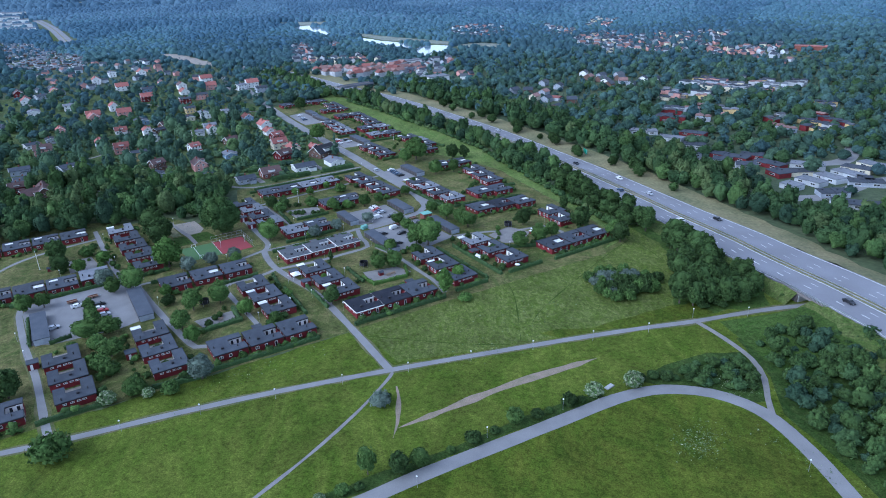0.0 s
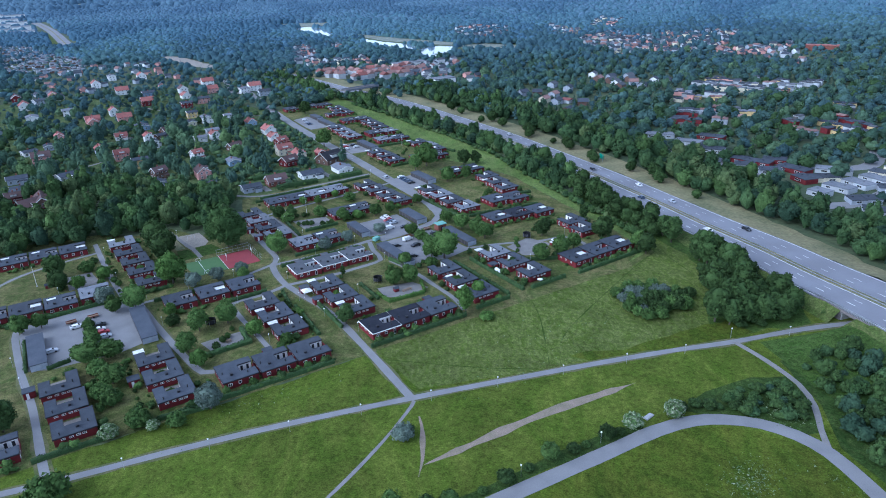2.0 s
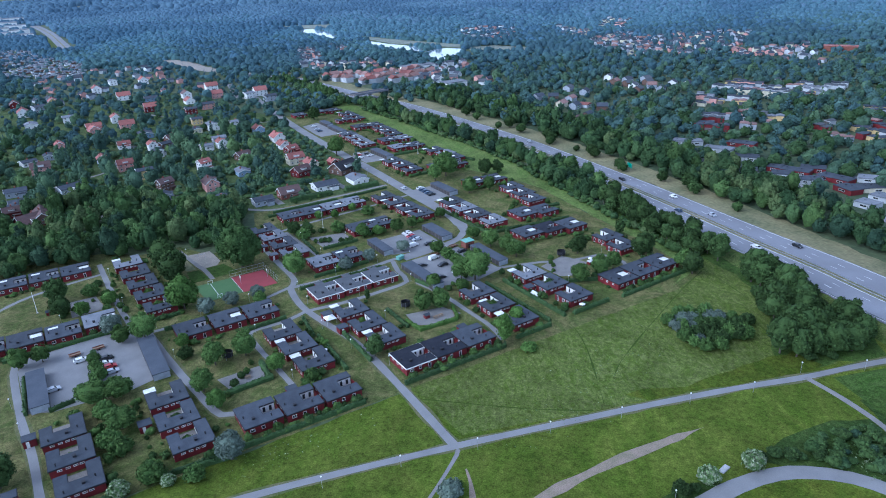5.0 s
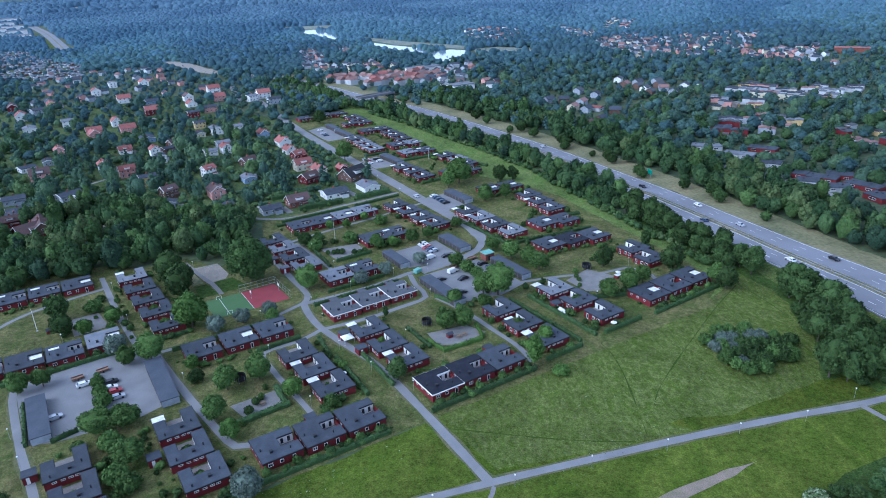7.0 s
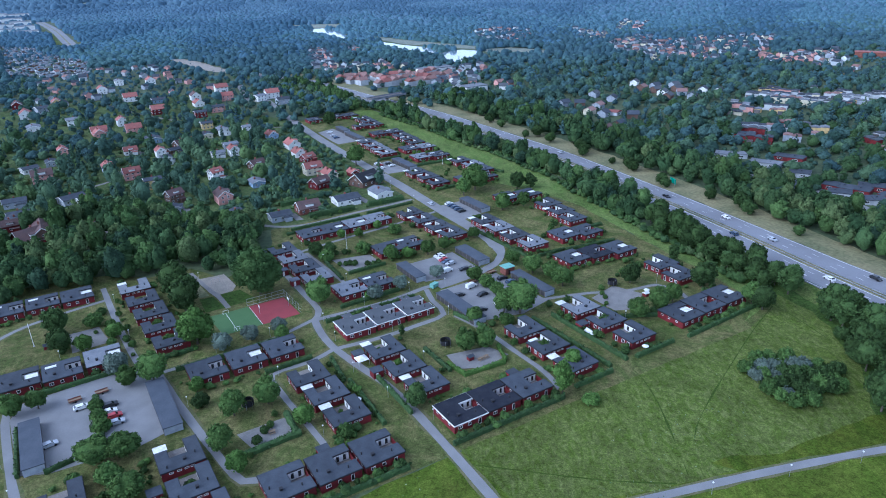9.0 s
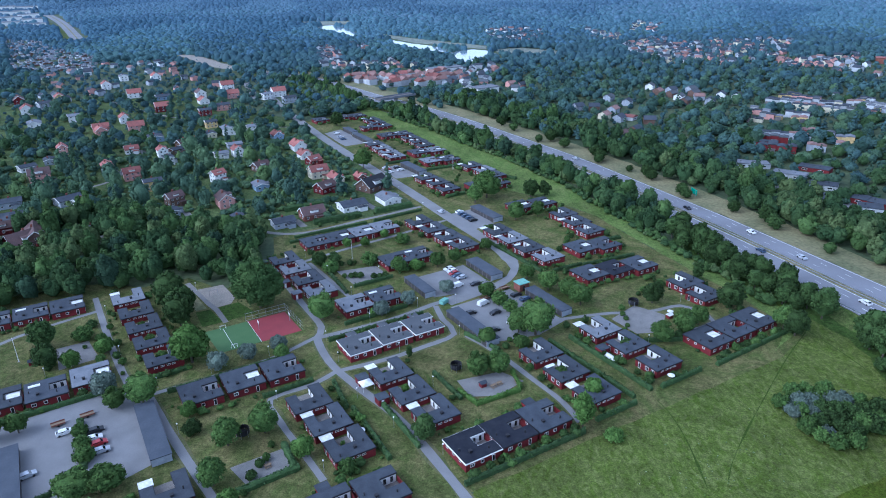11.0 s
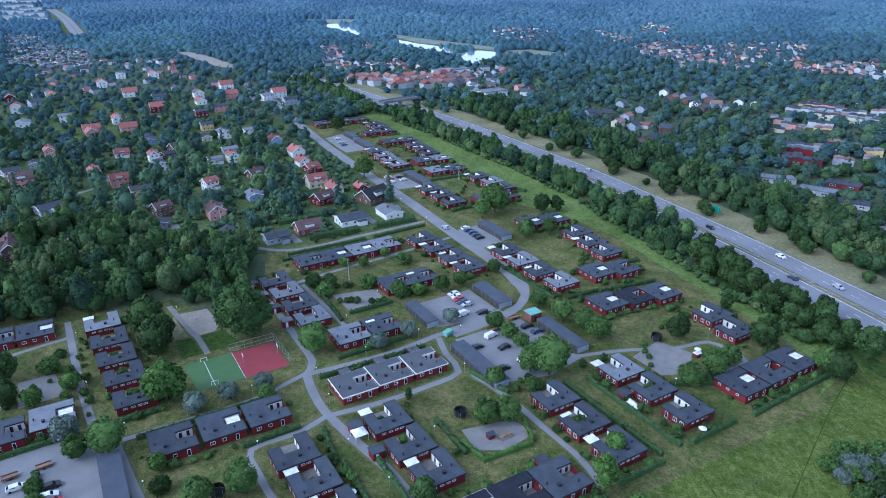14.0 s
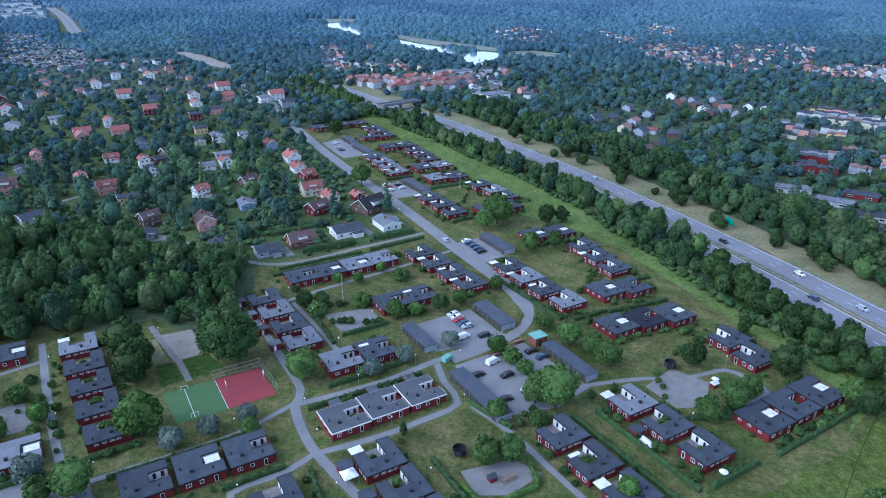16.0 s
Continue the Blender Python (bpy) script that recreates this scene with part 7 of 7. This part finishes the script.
for u, v in ((29, 64.4), (107.6, 63.8), (-86, 151.5)):
    s = thing("play_hut", "small red playhouse with pitched roof", "playhouse", "playhouses", spot(u, v, 0.06))
    part("wall", boxed((-0.9, -0.8, 0, 0.9, 0.8, 1.3)), "red", s)
    bm = bmesh.new()
    vs = [bm.verts.new(p) for p in ((-1.1, -1, 1.3), (1.1, -1, 1.3), (1.1, 1, 1.3), (-1.1, 1, 1.3), (-1.1, 0, 2.0), (1.1, 0, 2.0))]
    for q in ((0, 1, 5, 4), (2, 3, 4, 5), (0, 4, 3), (1, 2, 5), (3, 2, 1, 0)):
        bm.faces.new([vs[i] for i in q])
    part("roof", bm, "canvas" if u > 50 else "felt", s, "pitched roof")
shed = thing("recycling_container", "green recycling container at the street corner", "container", m=spot(46.6, 116, 0.08, 20))
part("body", boxed((-1.6, -0.9, 0.1, 1.6, 0.9, 1.5)), "copper", shed)
part("lid", boxed((-1.65, -0.95, 1.5, 1.65, 0.95, 1.65)), "copper", shed, "green lid")
tent = thing("garden_tent", "white pitched garden party tent on grass", "tent", m=spot(-2.1 + 1.2, 83.4 - 1.4))
bm = bmesh.new()
vs = [bm.verts.new(p) for p in ((-1.9, -1.9, 2.0), (1.9, -1.9, 2.0), (1.9, 1.9, 2.0), (-1.9, 1.9, 2.0), (0, 0, 3.1))]
for q in ((0, 1, 4), (1, 2, 4), (2, 3, 4), (3, 0, 4), (3, 2, 1, 0)):
    bm.faces.new([vs[i] for i in q])
part("canopy", bm, "canvas", tent, "white canvas")
for x, y in itertools.product((-1.8, 1.8), repeat=2):
    part("pole", boxed((x - 0.03, y - 0.03, 0, x + 0.03, y + 0.03, 2.0)), "white", tent, "thin white pole")
for u, v in ((25.8, 121.6), (-29.4, 102.6), (108.6, 64.5), (78, 36.6), (-11.4, 62.6)):
    p = thing("parasol", "open white garden parasol on a pole", "parasol", "parasols", spot(u, v, 0, dice.uniform(0, 60)))
    bm = bmesh.new()
    bmesh.ops.create_cone(bm, cap_ends=True, segments=8, radius1=1.15, radius2=0.05, depth=0.5, matrix=Matrix.Translation((0, 0, 2.35)))
    part("canopy", bm, "canvas", p, "white cloth")
    part("pole", boxed((-0.03, -0.03, 0, 0.03, 0.03, 2.3)), "metal", p)
boat = thing("covered_boat", "long boat under a white winter cover", "boat", m=spot(71.6, 56.8, 0, 88))
bm = bmesh.new()
rows = []
for x, w, h in ((-4.5, 0.7, 0.9), (-2.5, 1.0, 1.3), (0, 1.1, 1.5), (2.5, 0.8, 1.3), (4.6, 0.1, 0.9)):
    rows.append([bm.verts.new(p) for p in ((x, -w, 0.0), (x, -w, h * 0.6), (x, 0, h), (x, w, h * 0.6), (x, w, 0.0))])
for a, b in zip(rows, rows[1:]):
    for k in range(4):
        bm.faces.new((a[k], b[k], b[k + 1], a[k + 1]))
bm.faces.new(rows[0][::-1])
part("cover", bm, "canvas", boat, "white tarpaulin")
part("keel", boxed((-4, -0.2, 0, 4, 0.2, 0.1)), "wood", boat)
for u, v, turn in ((-32.6, 135.7, 0), (-20.4, 135.7, 0)):
    g = thing("goal", "white steel goal on the ball court", "goal", "goals", spot(-28, 126.6 if u < -30 else 141.2, 0.1, 0))
    part("crossbar", boxed((-1.0, -0.05, 1.3, 1.0, 0.05, 1.38)), "white", g)
    for x in (-1.0, 0.92):
        part("upright", boxed((x, -0.05, 0, x + 0.08, 0.05, 1.3)), "white", g)
        part("stay", boxed((x, 0.05, 0, x + 0.06, 0.9, 0.06)), "white", g)
fence = thing("court_fence", "tall grey steel fence of thin posts and rails", "fence", m=spot(0, 0))
for (a, b), (c, d) in (((-19.6, 142.6), (-5.1, 142.4)), ((-5.1, 142.4), (-4.6, 125.0))):
    for k in range(6):
        x, y = a + (c - a) * k / 6, b + (d - b) * k / 6
        part("post", boxed((x - 0.04, y - 0.04, 0, x + 0.04, y + 0.04, 3.0)), "metal", fence)
    for z in (0.3, 1.6, 2.95):
        part("rail", prism(bmesh.new(), [(min(a, c) - 0.02, min(b, d) - 0.02), (max(a, c) + 0.02, min(b, d) - 0.02 + (d - b if a > c else 0)), (max(a, c) + 0.02, max(b, d) + 0.02), (min(a, c) - 0.02, max(b, d) + 0.02)] if abs(b - d) < 1 else [(a - 0.02, b), (c - 0.02, d), (c + 0.02, d), (a + 0.02, b)], z, z + 0.04), "metal", fence)
for u, v in ((-17.5, 134.0), (-6.4, 134.0)):
    g = thing("basketball_stand", "grey basketball stand with white backboard", "basketball stand", "basketball stands", spot(u, v, 0.1))
    part("post", boxed((-0.06, -0.06, 0, 0.06, 0.06, 3.0)), "metal", g)
    part("backboard", boxed((-0.03, -0.8, 2.5, 0.03, 0.8, 3.5)), "white", g)
swing = thing("swing_frame", "steel swing frame on the sand playground", "swing", m=spot(-24.2, 170))
for x in (-1.6, 1.6):
    part("leg", boxed((x - 0.05, -0.9, 0, x + 0.05, -0.8, 0.1), (x - 0.05, -0.05, 0, x + 0.05, 0.05, 2.2)), "metal", swing)
part("beam", boxed((-1.7, -0.05, 2.2, 1.7, 0.05, 2.3)), "metal", swing)
part("seat", boxed((-0.3, -0.12, 0.5, 0.3, 0.12, 0.54)), "trim_black", swing)
part("chain", boxed((-0.28, -0.01, 0.54, -0.26, 0.01, 2.2), (0.26, -0.01, 0.54, 0.28, 0.01, 2.2)), "metal", swing)
for u, v, turn in ((-81, 111.8, 4), (-73.6, 112, 4), (61, 110.4, 5), (72.4, 113.6, 0)):
    t = thing("trailer", "low rusty flatbed trailer with boarded sides", "trailer", "trailers", spot(u, v, 0.09, turn))
    part("bed", boxed((-1.8, -0.9, 0.5, 1.8, 0.9, 0.6)), "wood", t)
    for y in (-0.88, 0.82):
        part("side_board", boxed((-1.8, y, 0.6, 1.8, y + 0.06, 0.95)), "brick", t)
    for y in (-0.95, 0.85):
        bm = bmesh.new()
        bmesh.ops.create_cone(bm, cap_ends=True, segments=12, radius1=0.3, radius2=0.3, depth=0.15, matrix=Matrix.Translation((0, y + 0.05, 0.3)) @ Matrix.Rotation(math.pi / 2, 4, "X"))
        part("wheel", bm, "tyre", t)
    part("drawbar", boxed((1.8, -0.05, 0.45, 2.9, 0.05, 0.53)), "metal", t)
sign = thing("road_sign", "green motorway direction sign on two posts", "road sign", m=spot(219, 148, 0, 70))
part("board", boxed((-3, -0.06, 1.6, 3, 0.06, 4.4)), "sign_green", sign)
for x in (-2, 2):
    part("post", boxed((x - 0.08, 0.07, 0, x + 0.08, 0.2, 4.2)), "metal", sign)
culvert = single("concrete_slab", boxed((-1.6, -0.7, 0, 1.6, 0.7, 0.35)), "concrete", spot(48.6, -45.6, 0.02, 8), "pale concrete culvert slab beside the cycle road", "slab")
# ---- court plants and shrubs along the house fronts
dice = random.Random(77)
for u, v, width, kind in (
    (-49.8, 133.0, 4.4, "b"), (-51.0, 146.0, 4.2, "b"), (-51.8, 158.6, 3.2, "b"), (-52.6, 171.0, 2.8, "k"), (8.0, 74.0, 2.8, "l"), (7.6, 86.0, 1.6, "k"), (10.0, 160.6, 2.8, "k"), (9.4, 173.2, 2.0, "b"), (10.4, 149.0, 2.2, "b"), (-20.0, 61.4, 2.2, "k"), (-17.4, 72.6, 2.0, "b"), (53.4, 43.4, 6.0, "l"), (52.0, 56.0, 5.4, "b"), (80.6, 57.4, 5.2, "k"), (81.0, 45.6, 3.0, "b"), (21.6, 129.8, 2.2, "b"), (9.6, 104.0, 1.8, "k"),
    (-60.4, 54.6, 4.0, "k"), (-60.0, 42.0, 4.2, "k"), (-87.6, 54.0, 3.0, "b"), (119.6, 45.4, 2.4, "b"), (-30.0, 104.0, 1.8, "b")):
    plant(u, v, width, kind)
for u0, v0, u1, v1, n in ((-48, 33.4, -12, 32.8, 9), (3, 34, 40, 33.6, 9), (97, 37, 133, 37.4, 8), (-10, 52, -9.6, 88, 8), (44.6, 36, 46, 72, 7), (-68.6, 34, -69, 70, 8), (-80, 34, -79.6, 72, 8), (72, 38, 71.6, 72, 7)) + ((22, 158, 40, 147, 7), (24, 168, 40, 166, 5), (-62, 128, -60.6, 178, 9), (-84, 142, -66, 158, 6), (94.8, 116, 94, 158, 8), (137, 60, 138, 82, 4), (108, 82, 128, 84, 4), (60, 40, 61, 70, 6), (3, 110.5, 34, 110.8, 6), (-50, 109.4, -16, 109.4, 6), (86, 60, 100, 80, 5), (46, 78, 60, 84, 4), (113, 130, 132, 142, 6), (36, 216, 88, 218, 8), (120, 232, 140, 250, 5), (-46, 56, -32, 73, 5), (-108, 30, -106, 60, 5)):
    for i in range(n):
        t = (i + dice.uniform(0.1, 0.9)) / n
        plant(u0 + (u1 - u0) * t + dice.uniform(-0.7, 0.7), v0 + (v1 - v0) * t + dice.uniform(-0.7, 0.7), dice.uniform(1.4, 3.4), "x", 1.0)

# ---- flowering weeds in the meadow
rng = np.random.default_rng(61)
V, F = [], []
for cu, cv, su, sv, n in ((49.5, -77.3, 4.2, 3.0, 420), (79.5, -66.4, 2.6, 3.2, 260), (66, -95, 2, 6, 90), (28, -8, 10, 4, 120), (62, 4, 14, 6, 160), (-40, 22, 12, 4, 120)):
    for i in range(n):
        x, y = xy(cu + rng.normal() * su, cv + rng.normal() * sv)
        z, s = rng.uniform(0.3, 0.8), rng.uniform(0.10, 0.24)
        k = len(V)
        V += [(x + rng.normal() * s, y + rng.normal() * s, z + rng.normal() * 0.06) for _ in range(4)]
        F.append((k, k + 1, k + 2, k + 3))
single("flower_patch", (V, F), "leaf_flower", None, "scattered white umbel flowers in the grass", "flowers", kind="stuff")

for entry in TREES.values():
    if not entry[2]:
        for o in (*entry[0].children_recursive, entry[0]):
            bpy.data.objects.remove(o)


# ---- shrubs along the house fronts and in the garden corners
dice = random.Random(61)


def open_garden(u, v, r):
    """Whether a shrub may stand here: off the paths, yards and houses."""
    x, y = xy(u, v)
    for line, width in WAYS:
        if abs(line[0][0] - x) + abs(line[0][1] - y) < 900 and min((a - x) ** 2 + (b - y) ** 2 for a, b in line) < (width / 2 + r + 1.6) ** 2:
            return False
    return not any(inside((u, v), p) for p in YARDS) and not any(a - r * 0.5 < u < a + 11.4 + r * 0.5 and b - r * 0.5 < v < b + 11.6 + r * 0.5 for a, b, k in HOUSES)


SHRUBS = ([], [], [])
for u, v, kind in HOUSES:
    for i in range(12):
        side = dice.random()
        if side < 0.45:
            p = (u + dice.uniform(-0.5, 12), v - dice.uniform(0.9, 3.6))
        elif side < 0.7:
            p = (u + dice.uniform(-1, 12), v + 11.6 + dice.uniform(0.9, 3.4))
        elif side < 0.9:
            p = (u - dice.uniform(0.9, 3.2), v + dice.uniform(0, 11.6))
        else:
            p = (u + 11.4 + dice.uniform(0.9, 3.2), v + dice.uniform(0, 11.6))
        r = dice.choice((0.6, 0.9, 1.1, 1.3, 1.8))
        if open_garden(*p, r):
            SHRUBS[dice.choice((0, 0, 1, 1, 2))].append((*p, r * 2, dice.uniform(0.7, 1.1)))
    if dice.random() < 0.3:
        p = (u + 8.2, v + 6.2) if kind == "row" else (u + 5.4, v + 8.6)
        SHRUBS[2].append((*p, dice.uniform(1.4, 2.2), 0.9))
wood("garden_shrubs", SHRUBS[0], "shrub", ("leaf_mid", "leaf_dark"), "many small green shrubs along house fronts")
wood("dark_shrubs", SHRUBS[1], "shrub", ("leaf_dark", "leaf_mid"), "many small dark green shrubs along house fronts")
wood("light_shrubs", SHRUBS[2], "shrub", ("leaf_light", "leaf_mid"), "fresh green shrubs in courts and garden corners")
